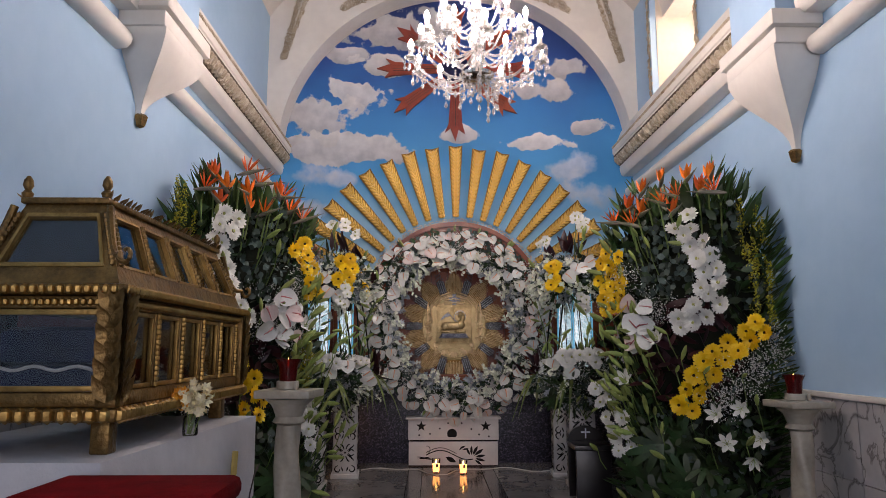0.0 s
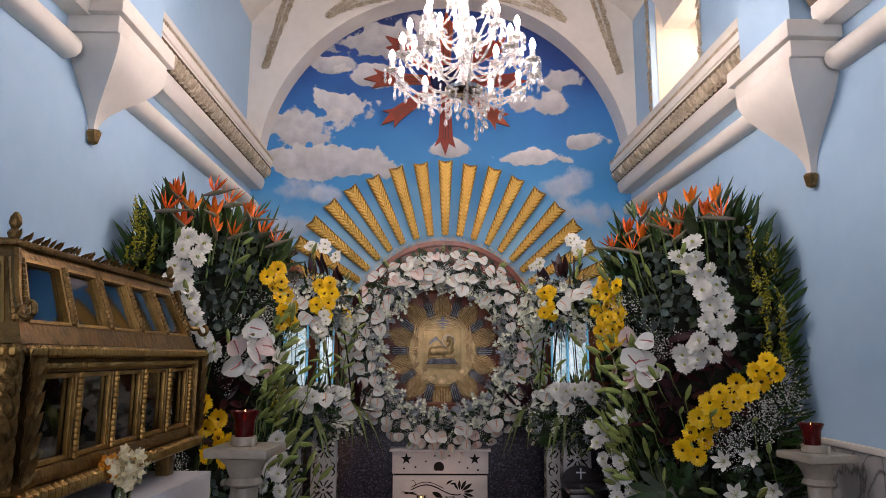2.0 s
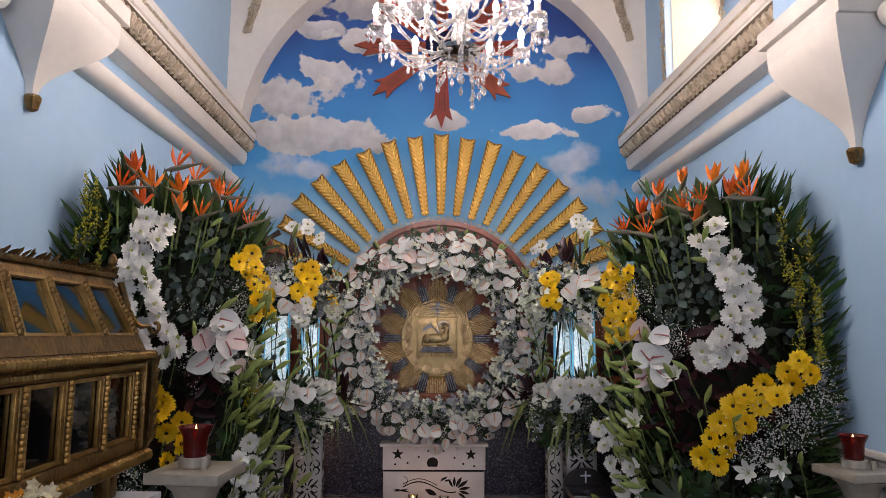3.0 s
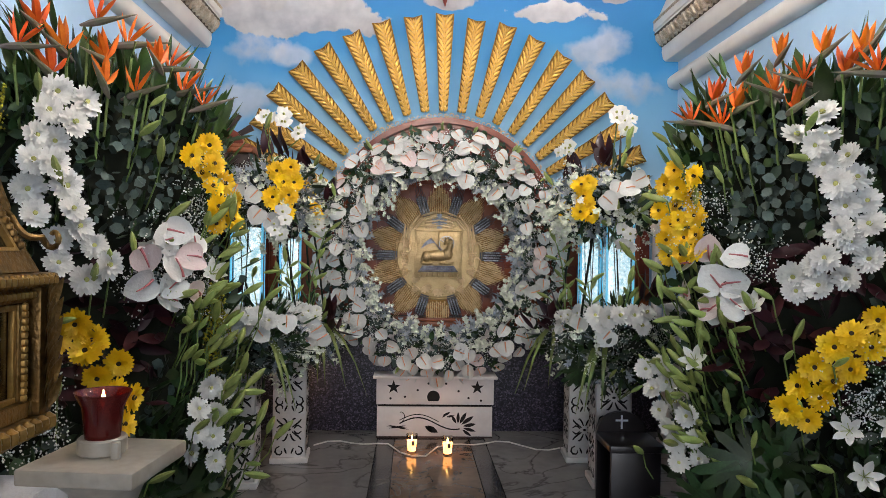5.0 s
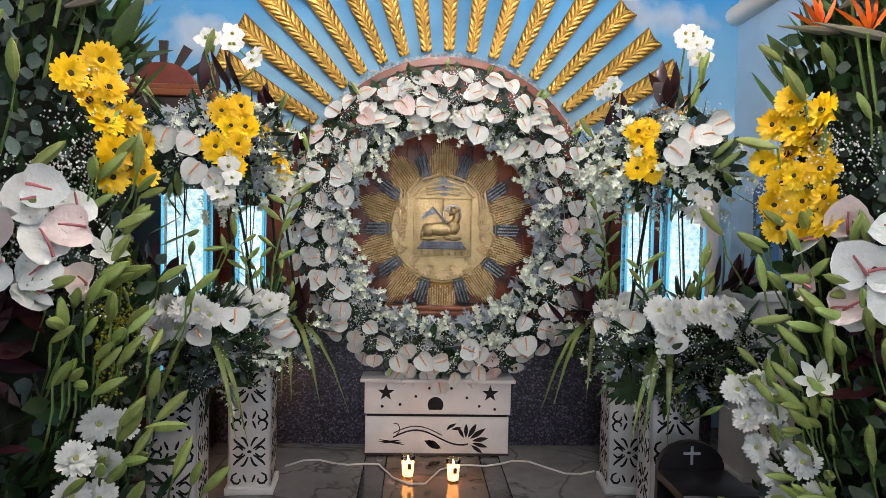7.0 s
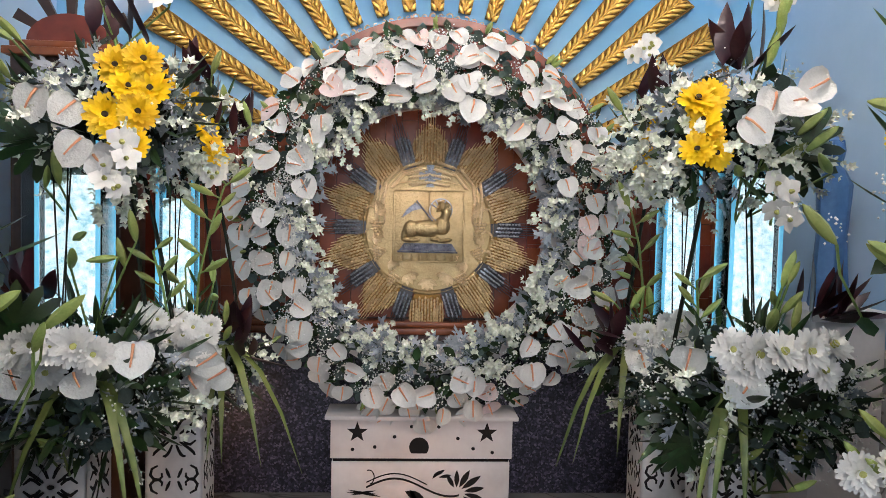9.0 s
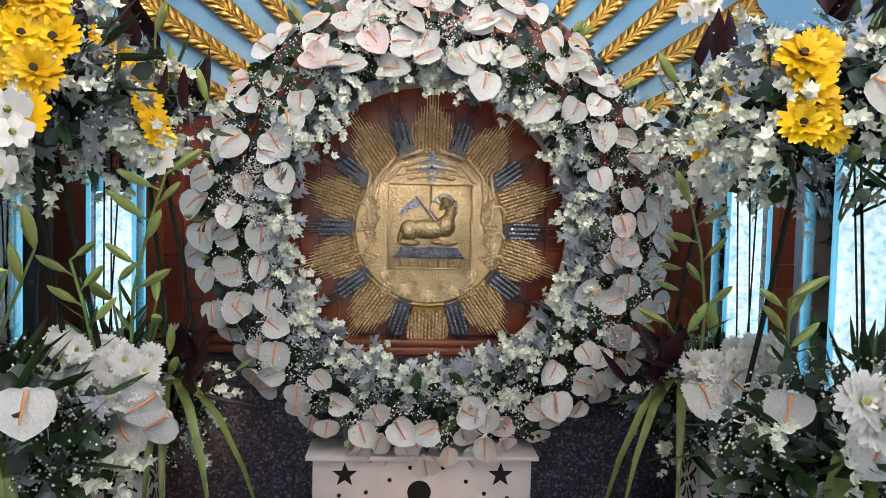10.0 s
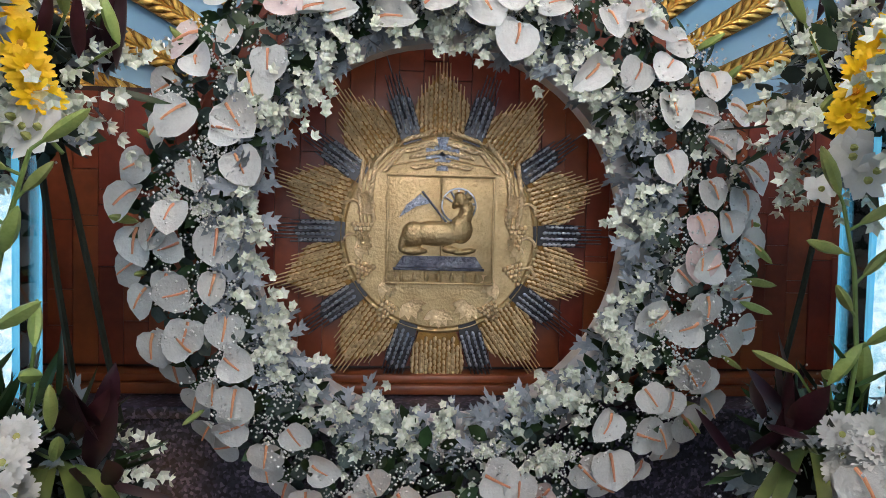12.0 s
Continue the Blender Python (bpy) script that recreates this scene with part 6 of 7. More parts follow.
tier("lower_flowers", (-0.73, 5.27, 0.67), 0.20, 0.15, dict(leaf=420, mix=(6, 4, 3, 3),
     heads=((GW, 0.72, 0.3, tuple((-0.80 + 0.031 * (i % 7), 5.09 - 0.03 * (i % 3), 0.845 - 0.027 * (i // 7) - 0.006 * (i % 7)) for i in range(35))),),
     spathes=((-0.60, 5.02, 0.73), (-0.57, 5.02, 0.69), (-0.64, 5.04, 0.66)), ti=((0.14, 0.10, 8), (0.18, 0.04, 4)), strip=((0.22, 0.06, 4),), mini=16, buds=((0.12, 0.20, 4), (0.02, 0.18, 3)), breath=50), "low bouquet of small white blossoms with striped leaves")
tier("lower_flowers", (0.84, 4.86, 0.68), 0.27, 0.17, dict(leaf=700, mix=(7, 4, 2, 3),
     heads=((GW, 1.05, 0.0, ((0.66, 4.62, 0.85), (0.71, 4.60, 0.845), (0.76, 4.59, 0.85), (0.82, 4.59, 0.855), (0.88, 4.60, 0.865), (0.86, 4.60, 0.81), (0.69, 4.62, 0.81))),),
     spathes=((0.63, 4.77, 0.80), (0.73, 4.68, 0.75)), leaves=((0.62, 4.80, 0.68), (0.66, 4.74, 0.62)),
     ti=((0.14, 0.22, 16),), strip=((-0.14, 0.04, 3),), mini=10, buds=((0.02, 0.26, 6), (0.0, -0.12, 5)), breath=150), "low bouquet of white daisies with burgundy leaves")
tier("lower_flowers", (0.76, 5.33, 0.67), 0.20, 0.15, dict(leaf=420, mix=(6, 4, 3, 3),
     heads=((GW, 0.72, -0.3, tuple((0.635 + 0.032 * (i % 6), 5.17 - 0.03 * (i % 3), 0.79 + 0.012 * (i % 6) - 0.030 * (i // 6)) for i in range(24))),),
     spathes=((0.70, 5.08, 0.76), (0.64, 5.12, 0.72)), ti=((-0.14, 0.10, 8), (-0.18, 0.04, 4)), strip=((-0.22, 0.06, 4),), mini=12, buds=((-0.12, 0.20, 4), (-0.02, 0.18, 3)), breath=50), "low bouquet of small white blossoms with striped leaves")

def lily_stem(name, pts, heads, label):
    """A long leaning stem that carries buds along its upper part."""
    t = thing(name, pts[0], label, "flower", "lily stems")
    part("stem", tube(pts, 0.0045, 6, 0.7), STEM, t, "pale green stem")
    P = [Vector(p) for p in pts]
    for i in range(heads):
        f = (0.35 + 0.65 * i / max(1, heads - 1)) * (len(P) - 1)
        k = min(int(f), len(P) - 2)
        p = P[k].lerp(P[k + 1], f - k)
        d = wild((0.9 * (-1) ** i, -0.35, 0.75), 0.2)
        part("twig", tube([p, p + d * 0.02], 0.0025, 5), STEM, t)
        part("lily_bud", BUDM, None, t, "", facing(p + d * 0.018, d, rng.uniform(0, 90), rng.uniform(0.62, 0.95)))
    for i in range(4):
        q = P[0].lerp(P[1], 0.3 + 0.5 * i / 3)
        part("leaf", moved(LANCE, along(q, wild((0.7 * (-1) ** i, -0.3, 0.6), 0.2), rng.uniform(-30, 30), 0.5)), PALM, t)


lily_stem("lily_stem", [(-0.66, 5.10, 0.78), (-0.64, 5.06, 0.95), (-0.60, 5.04, 1.10), (-0.565, 5.03, 1.20)], 7, "tall lily stem in green bud rising from the bouquet")
lily_stem("lily_stem", [(-0.72, 5.08, 0.78), (-0.73, 5.04, 0.92), (-0.75, 5.02, 1.02)], 5, "lily stem in green bud rising from the bouquet")
lily_stem("lily_stem", [(0.66, 5.20, 0.76), (0.655, 5.17, 0.92), (0.63, 5.15, 1.06), (0.60, 5.14, 1.16)], 6, "tall lily stem in green bud rising from the bouquet")
lily_stem("lily_stem", [(0.74, 4.98, 0.78), (0.72, 4.93, 0.90), (0.70, 4.90, 0.98)], 5, "lily stem in green bud rising from the bouquet")

# slim warm panel behind the stands, made up to give an amber glow
WARMGLOW = mat("warm_lit_diffuser", (1.0, 0.62, 0.26), (1.0, 0.50, 0.18), 6, 0.5, glow=2.2)
glowpanel = thing("upright_lamp", (-1.0, 5.2, 0), "slim upright panel with an added warm glow beside the white stand", "lamp")
part("diffuser", box(-1.035, 5.185, 0.03, -0.965, 5.215, 0.52, 0.004), WARMGLOW, glowpanel, "amber board with an added glow")
part("foot", box(-1.05, 5.15, 0.0, -0.95, 5.25, 0.0295, 0.004), LATTICE, glowpanel)
part("frame", join(box(-1.047, 5.18, 0.03, -1.0355, 5.22, 0.545, 0.002), box(-0.9645, 5.18, 0.03, -0.953, 5.22, 0.545, 0.002), box(-1.0352, 5.18, 0.5205, -0.9648, 5.22, 0.545, 0.002)), LATTICE, glowpanel, "white board frame")

# ---- glass casket on its clothed table ----
TZ = 0.62
table = thing("clothed_table", (-1.24, 2.6, LOW), "side table under a long white embroidered cloth", "table")
part("tabletop", box(-1.56, 2.06, TZ - 0.035, -0.985, 3.19, TZ - 0.006, 0.004), DARKWOOD, table)
for lx_, ly_ in ((-1.50, 2.12), (-1.0, 2.12), (-1.50, 3.14), (-1.0, 3.14)):
    part("leg", box(lx_ - 0.025, ly_ - 0.025, LOW, lx_ + 0.025, ly_ + 0.025, TZ - 0.036, 0.003), DARKWOOD, table)


def drape():
    V, F, cols, rows = [], [], 70, 9
    path = [(-1.575, 2.04), (-0.955, 2.04), (-0.885, 3.215), (-1.575, 3.215)]
    pts = []
    for (a, b), (c, d) in zip(path, path[1:]):
        L = math.hypot(c - a, d - b)
        nn = max(3, int(L / 0.03))
        for i in range(nn):
            pts.append((a + (c - a) * i / nn, b + (d - b) * i / nn, (d - b) / L, -(c - a) / L))
    pts.append((*path[-1], 0, 1))
    for k in range(rows + 1):
        q = k / rows
        for i, (x, y, nx, ny) in enumerate(pts):
            w = (0.010 + 0.028 * q) * math.sin(i * 0.52 + 1.3 * math.sin(i * 0.17)) * q + 0.05 * q * (1 if i > 5 else 0.3)
            V.append((max(XL + 0.01, x + nx * w), y + ny * w, TZ - 0.004 - (TZ - LOW - 0.10) * q + (0.0 if k else 0.004)))
    n = len(pts)
    for k in range(rows):
        for i in range(n - 1):
            F.append((k * n + i, k * n + i + 1, (k + 1) * n + i + 1, (k + 1) * n + i))
    F.append(tuple(range(n)))
    return V, F


cloth = thing("tablecloth", (-1.24, 2.7, TZ), "white cotton tablecloth with embroidered motifs hanging to the floor", "tablecloth")
part("fabric", drape(), CLOTH, cloth)
EMBG = mat("green_thread", (0.10, 0.28, 0.14), None, 30, 0.7)
EMBY = mat("ochre_thread", (0.55, 0.40, 0.12), None, 30, 0.7)
EMBB = mat("brown_thread", (0.08, 0.05, 0.06), None, 30, 0.7)
for nm, pts, mm, r in (("embroidery", [(-0.868, 2.90, 0.40), (-0.866, 2.905, 0.46), (-0.868, 2.92, 0.52)], EMBY, 0.012), ("embroidery", [(-0.862, 2.885, 0.28), (-0.864, 2.90, 0.36), (-0.866, 2.90, 0.43)], EMBB, 0.005),
                       ("embroidery", [(-0.860, 2.915, 0.25), (-0.862, 2.92, 0.33), (-0.864, 2.93, 0.42)], EMBB, 0.005), ("embroidery", [(-0.846, 3.05, 0.24), (-0.850, 3.06, 0.30), (-0.852, 3.09, 0.34), (-0.85, 3.14, 0.40), (-0.848, 3.2, 0.43)], EMBB, 0.003), ("embroidery", [(-0.846, 3.04, 0.22), (-0.846, 3.06, 0.27)], EMBG, 0.012), ("embroidery", [(-0.844, 3.10, 0.26), (-0.846, 3.13, 0.32)], EMBG, 0.006)):
    part(nm, moved(tube(pts, r, 6), Matrix.Translation((-0.012, 0, 0))), mm, cloth, "stitched flower motif")

RIMGILT = mat("worn_rim_gilt", (0.52, 0.32, 0.10), (0.26, 0.15, 0.045), 20, 0.34, 0.8, 0.3, 60)
KX, KW, KY0, KY1 = -1.18, 0.19, 2.14, 3.27
casket = thing("glass_casket", (KX, 2.85, TZ), "old gilded wooden casket with glass panels on the clothed table", "casket")
for x in (KX - KW + 0.01, KX + KW - 0.055):
    for y in (KY0 + 0.02, KY1 - 0.17):
        part("foot", box(x, y, TZ, x + 0.05, y + 0.05, TZ + 0.085, 0.005), OLDGILT, casket)
ZB, ZM, ZT = TZ + 0.085, 1.06, 1.29


def frame_ring(z0, z1, out, name, b=0.008):
    return part(name, join(box(KX - KW - out, KY0 - out, z0, KX + KW + out, KY0 + 0.035, z1, b), box(KX - KW - out, KY1 - 0.035, z0, KX + KW + out, KY1 + out, z1, b),
                           box(KX - KW - out, KY0 + 0.0352, z0, KX - KW + 0.035, KY1 - 0.0352, z1, b), box(KX + KW - 0.035, KY0 + 0.0352, z0, KX + KW + out, KY1 - 0.0352, z1, b)), OLDGILT, casket)


part("base_board", box(KX - KW, KY0, ZB, KX + KW, KY1, ZB + 0.012), OLDGILT, casket)
frame_ring(ZB, ZB + 0.035, 0.03, "base_moulding")
frame_ring(ZB + 0.036, ZB + 0.075, 0.012, "lower_rail")
frame_ring(ZM - 0.065, ZM - 0.03, 0.01, "upper_rail")
frame_ring(ZM - 0.029, ZM, 0.035, "cornice")
nut = lathe([(0.001, -0.011), (0.008, -0.006), (0.009, 0.0), (0.008, 0.006), (0.001, 0.011)], 7)


def beads(name, a, b, n, size=1.0):
    a, b = Vector(a), Vector(b)
    stuff(name, many(nut, [Matrix.Translation(a.lerp(b, (i + 0.5) / n)) @ Matrix.Scale(size, 4) for i in range(n)]), RIMGILT, casket, "carved beads")


xr, xl = KX + KW, KX - KW
for z, o, sz in ((ZB + 0.018, 0.031, 1.9), (ZM - 0.016, 0.034, 1.3), (ZM - 0.048, 0.012, 1.0)):
    beads("beading", (xr + o, KY0 - 0.02, z), (xr + o, KY1 + 0.02, z), int(1.3 / (0.017 * sz)), sz)
    beads("beading", (xl - 0.02, KY0 - o, z), (xr + 0.02, KY0 - o, z), int(0.40 / (0.017 * sz)), sz)
# lower windows: five on the long side, one at the end
zw0, zw1 = ZB + 0.076, ZM - 0.066
bays = [KY0 + 0.06 + (KY1 - KY0 - 0.12) * i / 5 for i in range(6)]


def strut(a, b, r, name="strut", tilt=None):
    return part(name, tube([a, b], r, 4), OLDGILT, casket)


for i, y in enumerate(bays):
    part("post", box(xr - 0.022, y - 0.017, zw0, xr + 0.008, y + 0.017, zw1, 0.004), OLDGILT, casket)
    beads("beading", (xr + 0.010, y, zw0), (xr + 0.010, y, zw1), 14, 0.95)
    part("post", box(xl - 0.008, y - 0.017, zw0, xl + 0.022, y + 0.017, zw1, 0.004), OLDGILT, casket)
for x in (xl, xr):
    for y in (KY0, KY1):
        part("corner_post", box(x - 0.028, y - 0.028, ZB + 0.036, x + 0.028, y + 0.028, ZM - 0.03, 0.008), OLDGILT, casket)
acan = mesh("carved_leaf", many(blade(0.07, 0.035, 4, 0.5, 0.4), [Matrix.Translation((0, -0.006, 0.045 * k)) @ Matrix.Rotation(radians(72), 4, "X") @ Matrix.Rotation(radians(a), 4, "Z") for k in range(6) for a in (-28, 0, 28)]), OLDGILT)
for x, y, a in ((xr + 0.004, KY0 - 0.026, 0), (xr + 0.026, KY0 + 0.004, 90), (xr + 0.026, KY1, 90), (xl, KY0 - 0.026, 0)):
    part("carved_leaf", acan, None, casket, "carved leaf spray on the corner", Matrix.Translation((x, y, ZB + 0.05)) @ Matrix.Rotation(radians(a), 4, "Z"))
for a, b in zip(bays, bays[1:]):
    p = part("pane", box(xr - 0.012, a + 0.0172, zw0, xr - 0.009, b - 0.0172, zw1), OLDGLASS, casket)
    p.visible_shadow = False
    p = part("pane", box(xl + 0.009, a + 0.0172, zw0, xl + 0.012, b - 0.0172, zw1), GLASS, casket)
    p.visible_shadow = False
for y in (KY0, KY1):
    p = part("pane", box(xl + 0.03, y - 0.002, zw0, xr - 0.03, y + 0.002, zw1), GLASS, casket)
    p.visible_shadow = False
# thin gilt rims round each lower pane
def rim(name, quad, inset, wdt, th, along_y):
    a0, a1, z0, z1 = quad
    bars = [(a0, z0, a1, z0 + wdt), (a0, z1 - wdt, a1, z1), (a0, z0 + wdt, a0 + wdt, z1 - wdt), (a1 - wdt, z0 + wdt, a1, z1 - wdt)]
    if along_y:
        return part(name, join(*[box(xr - 0.008, p, q, xr + th, r, s, 0.0015) for p, q, r, s in bars]), RIMGILT, casket, "bright gilt rim")
    return part(name, join(*[box(p, KY0 - th - 0.004, q, r, KY0 + 0.002, s, 0.0015) for p, q, r, s in bars]), RIMGILT, casket, "bright gilt rim")


for a, b in zip(bays, bays[1:]):
    rim("pane_rim", (a + 0.018, b - 0.018, zw0 + 0.001, zw1 - 0.001), 0, 0.012, 0.004, True)
rim("pane_rim", (xl + 0.03, xr - 0.03, zw0 + 0.001, zw1 - 0.001), 0, 0.014, 0.006, False)
# sloping glass roof
tw, ty0, ty1 = 0.110, KY0 + 0.07, KY1 - 0.09
B4 = [Vector((xl - 0.005, KY0 - 0.005, ZM + 0.002)), Vector((xr + 0.005, KY0 - 0.005, ZM + 0.002)), Vector((xr + 0.005, KY1 + 0.005, ZM + 0.002)), Vector((xl - 0.005, KY1 + 0.005, ZM + 0.002))]
T4 = [Vector((KX - tw, ty0, ZT)), Vector((KX + tw, ty0, ZT)), Vector((KX + tw, ty1, ZT)), Vector((KX - tw, ty1, ZT))]


def plank(a, b, c, d, th):
    n = (b - a).cross(d - a).normalized() * th
    V = [tuple(v) for v in (a, b, c, d)] + [tuple(v - n) for v in (a, b, c, d)]
    return V, [(0, 1, 2, 3), (7, 6, 5, 4), (0, 4, 5, 1), (1, 5, 6, 2), (2, 6, 7, 3), (3, 7, 4, 0)]


def roof_side(i, cols):
    a, b, c, d = B4[i], B4[(i + 1) % 4], T4[(i + 1) % 4], T4[i]
    def P(u, v):
        return (a.lerp(b, u)).lerp(d.lerp(c, u), v)
    part("roof_rail", plank(P(0, 0), P(1, 0), P(1, 0.2), P(0, 0.2), 0.018), OLDGILT, casket)
    part("roof_rail", plank(P(0, 0.88), P(1, 0.88), P(1, 1), P(0, 1), 0.018), OLDGILT, casket)
    e = 0.5 if cols == 1 else 0.11
    edges = [0.02 + 0.96 * k / cols for k in range(cols + 1)]
    w = 0.012 if cols > 1 else 0.07
    for u in edges:
        u0, u1 = max(0, u - w), min(1, u + w)
        part("roof_strut", plank(P(u0, 0.2), P(u1, 0.2), P(u1, 0.88), P(u0, 0.88), 0.02), OLDGILT, casket)
        n = (b - a).cross(d - a).normalized()
        stuff("beading", many(nut, [Matrix.Translation(P(u, 0.22 + 0.65 * (k + 0.5) / 11) + n * 0.004) for k in range(11)]), OLDGILT, casket, "carved beads")
    for u0, u1 in zip(edges, edges[1:]):
        n = (b - a).cross(d - a).normalized() * 0.010
        p = part("pane", plank(P(u0 + w, 0.2) - n, P(u1 - w, 0.2) - n, P(u1 - w, 0.88) - n, P(u0 + w, 0.88) - n, 0.003), OLDGLASS, casket)
        p.visible_shadow = False
        g, h = (0.010, 0.035) if cols > 1 else (0.03, 0.05)
        f0, f1 = u0 + w, u1 - w
        bars = [plank(P(f0, 0.2), P(f1, 0.2), P(f1, 0.2 + h), P(f0, 0.2 + h), 0.014), plank(P(f0, 0.88 - h), P(f1, 0.88 - h), P(f1, 0.88), P(f0, 0.88), 0.014),
                plank(P(f0, 0.2 + h), P(f0 + g, 0.2 + h), P(f0 + g, 0.88 - h), P(f0, 0.88 - h), 0.014), plank(P(f1 - g, 0.2 + h), P(f1, 0.2 + h), P(f1, 0.88 - h), P(f1 - g, 0.88 - h), 0.014)]
        part("pane_rim", moved(join(*bars), Matrix.Translation(n * 0.3)), RIMGILT, casket, "worn gilt rim", smooth=False)


for i, cols in ((0, 1), (1, 5), (2, 1), (3, 5)):
    roof_side(i, cols)
part("ridge_board", box(KX - tw - 0.012, ty0 - 0.012, ZT, KX + tw + 0.012, ty1 + 0.012, ZT + 0.018, 0.005), OLDGILT, casket)
ruff = many(blade(0.03, 0.022, 3, 0.3, 0.3), [Matrix.Translation((KX + s * (tw + 0.008), ty0 + (ty1 - ty0) * i / 50, ZT + 0.012)) @ Matrix.Rotation(radians(90 if s < 0 else -90), 4, "Z") @ Matrix.Rotation(radians(rng.uniform(10, 60)), 4, "X") for s in (-1, 1) for i in range(51)])
stuff("carved_crest", ruff, OLDGILT, casket, "carved leaf crest")
fin = lathe([(0.012, 0), (0.016, 0.012), (0.008, 0.022), (0.014, 0.034), (0.012, 0.05), (0.004, 0.062)], 10)
for x in (KX - tw, KX + tw):
    for y in (ty0, ty1):
        part("finial", fin, OLDGILT, casket, "", Matrix.Translation((x, y, ZT + 0.018)))
for s in (-1, 1):
    for yb, yt, dy in ((KY0 - 0.01, ty0 - 0.02, -1), (KY1 + 0.01, ty1 + 0.02, 1)):
        pts = []
        for q in range(15):
            t = q / 14
            pts.append((KX + s * (tw + 0.02 + 0.065 * t), yt + (yb - yt) * t, ZT - 0.01 - 0.14 * t - 0.05 * math.sin(t * math.pi)))
        cxx, cyy, czz = pts[-1]
        for q in range(1, 12):
            a = q * 0.5
            r = 0.03 * (1 - q / 15)
            pts.append((cxx + s * (0.02 - r * math.cos(a) * 0.7), cyy + dy * (0.012), czz + 0.02 - r * math.sin(a) - 0.02))
        part("scroll", tube(pts, 0.011, 7, 0.5), OLDGILT, casket, "carved corner scroll")

# what lies in the casket
part("lining", join(box(xl + 0.024, KY0 + 0.17, ZB + 0.013, xl + 0.030, KY1 - 0.04, ZM - 0.07), box(xl + 0.031, KY0 + 0.17, ZB + 0.0125, xr - 0.024, KY1 - 0.04, ZB + 0.018)), PURPLE, casket, "purple cloth lining")
statue = lathe([(0.02, 0.0), (0.05, 0.04), (0.075, 0.12), (0.085, 0.3), (0.075, 0.55), (0.085, 0.70), (0.06, 0.80), (0.03, 0.84), (0.045, 0.90), (0.05, 0.95), (0.03, 1.0), (0.004, 1.02)], 14, lobes=5, depth=0.07)
tagged(new("reclining_statue", mesh("reclining_statue", moved(statue, Matrix.Translation((KX, KY0 + 0.18, ZB + 0.155)) @ Matrix.Rotation(radians(-90), 4, "X") @ Matrix.Diagonal((1.5, 1.7, 1, 1))), PURPLE)), "small reclining statue wrapped in purple brocade inside the casket", "statue")
pil = thing("satin_cushion", (KX, KY0 + 0.12, ZB + 0.02), "dark blue satin cushion with a white cord in the casket", "cushion")
part("cover", join(box(xl + 0.03, KY0 + 0.02, ZB + 0.013, xr - 0.03, KY0 + 0.16, ZB + 0.14, 0.03), box(xl + 0.045, KY0 + 0.03, ZB + 0.141, xr - 0.045, KY0 + 0.15, ZB + 0.245, 0.035)), BLUECLOTH, pil)
part("cord", tube([(xl + 0.03 + 0.31 * i / 16, KY0 + 0.020, ZB + 0.135 + 0.006 * math.sin(i * 1.1)) for i in range(17)], 0.005, 6), CLOTH, pil, "white cord")
part("lace", box(xl + 0.03, KY0 + 0.012, ZB + 0.0135, xr - 0.03, KY0 + 0.019, ZB + 0.03, 0.002), CLOTH, pil, "white lace hem")
for i in range(3):
    tuft = thing("tulle_bundle", (KX + 0.10, 2.62 + 0.26 * i, ZB + 0.02), "crumpled pale tulle beside the statue in the casket", "fabric", "tulle bundles")
    part("folds", moved(lathe([(0.02, 0), (0.05, 0.03), (0.045, 0.10), (0.03, 0.16 + 0.05 * (i == 2)), (0.005, 0.2 + 0.06 * (i == 2))], 14, lobes=5, depth=0.25, twist=20), Matrix.Translation((KX + 0.105, 2.62 + 0.26 * i, ZB + 0.013))), (STATUE if i else PURPLE), tuft)

gold_thread = [facing((KX + 0.125 + 0.02 * math.sin(i), KY0 + 0.24 + 0.78 * (i % 40) / 40 + rng.uniform(-0.02, 0.02), ZB + 0.05 + rng.uniform(0.0, 0.16)), (1, 0, 0.2), rng.uniform(0, 360), rng.uniform(0.5, 1.0)) @ Matrix.Rotation(radians(90), 4, "X") for i in range(110)]
lace_t = thing("gold_lace", (KX + 0.125, 2.7, ZB + 0.02), "gold-thread lace trim laid over the purple brocade", "lace")
stuff("threads", many(curl, gold_thread), SILVERGILT, lace_t)

# little jar of flowers in front of the casket
jar = thing("flower_jar", (-0.93, 2.55, TZ), "small glass jar of orange and cream flowers on the tablecloth", "vase")
jm = Matrix.Translation((-0.925, 2.56, TZ))
j = part("jar", lathe([(0.022, 0.001), (0.024, 0.006), (0.024, 0.055), (0.019, 0.062), (0.021, 0.066)], 14), GLASS, jar, "", jm)
j.visible_shadow = False
stuff("stems", join(*[tube([(-0.925 + rng.gauss(0, 0.006), 2.56 + rng.gauss(0, 0.006), TZ + 0.006), (-0.925 + rng.gauss(0, 0.02), 2.56 + rng.gauss(0, 0.02), TZ + 0.10)], 0.002, 4) for _ in range(12)]), STEM, jar)
CREAMP = mat("cream_petal", (0.80, 0.74, 0.52), (0.70, 0.60, 0.35), 40, 0.5, rand=0.15, island=True)
AMBER = mat("amber_petal", (0.85, 0.40, 0.03), (0.75, 0.28, 0.015), 40, 0.5, rand=0.15, island=True)
stuff("cream_blossoms", many(MINI, [facing((-0.908 + rng.gauss(0, 0.022), 2.55 + rng.gauss(0, 0.022), TZ + 0.11 + rng.gauss(0, 0.022)), wild((0.3, -0.6, 0.6), 0.6), rng.uniform(0, 360), rng.uniform(1.0, 1.7)) for _ in range(70)]), CREAMP, jar, "cream small flowers")
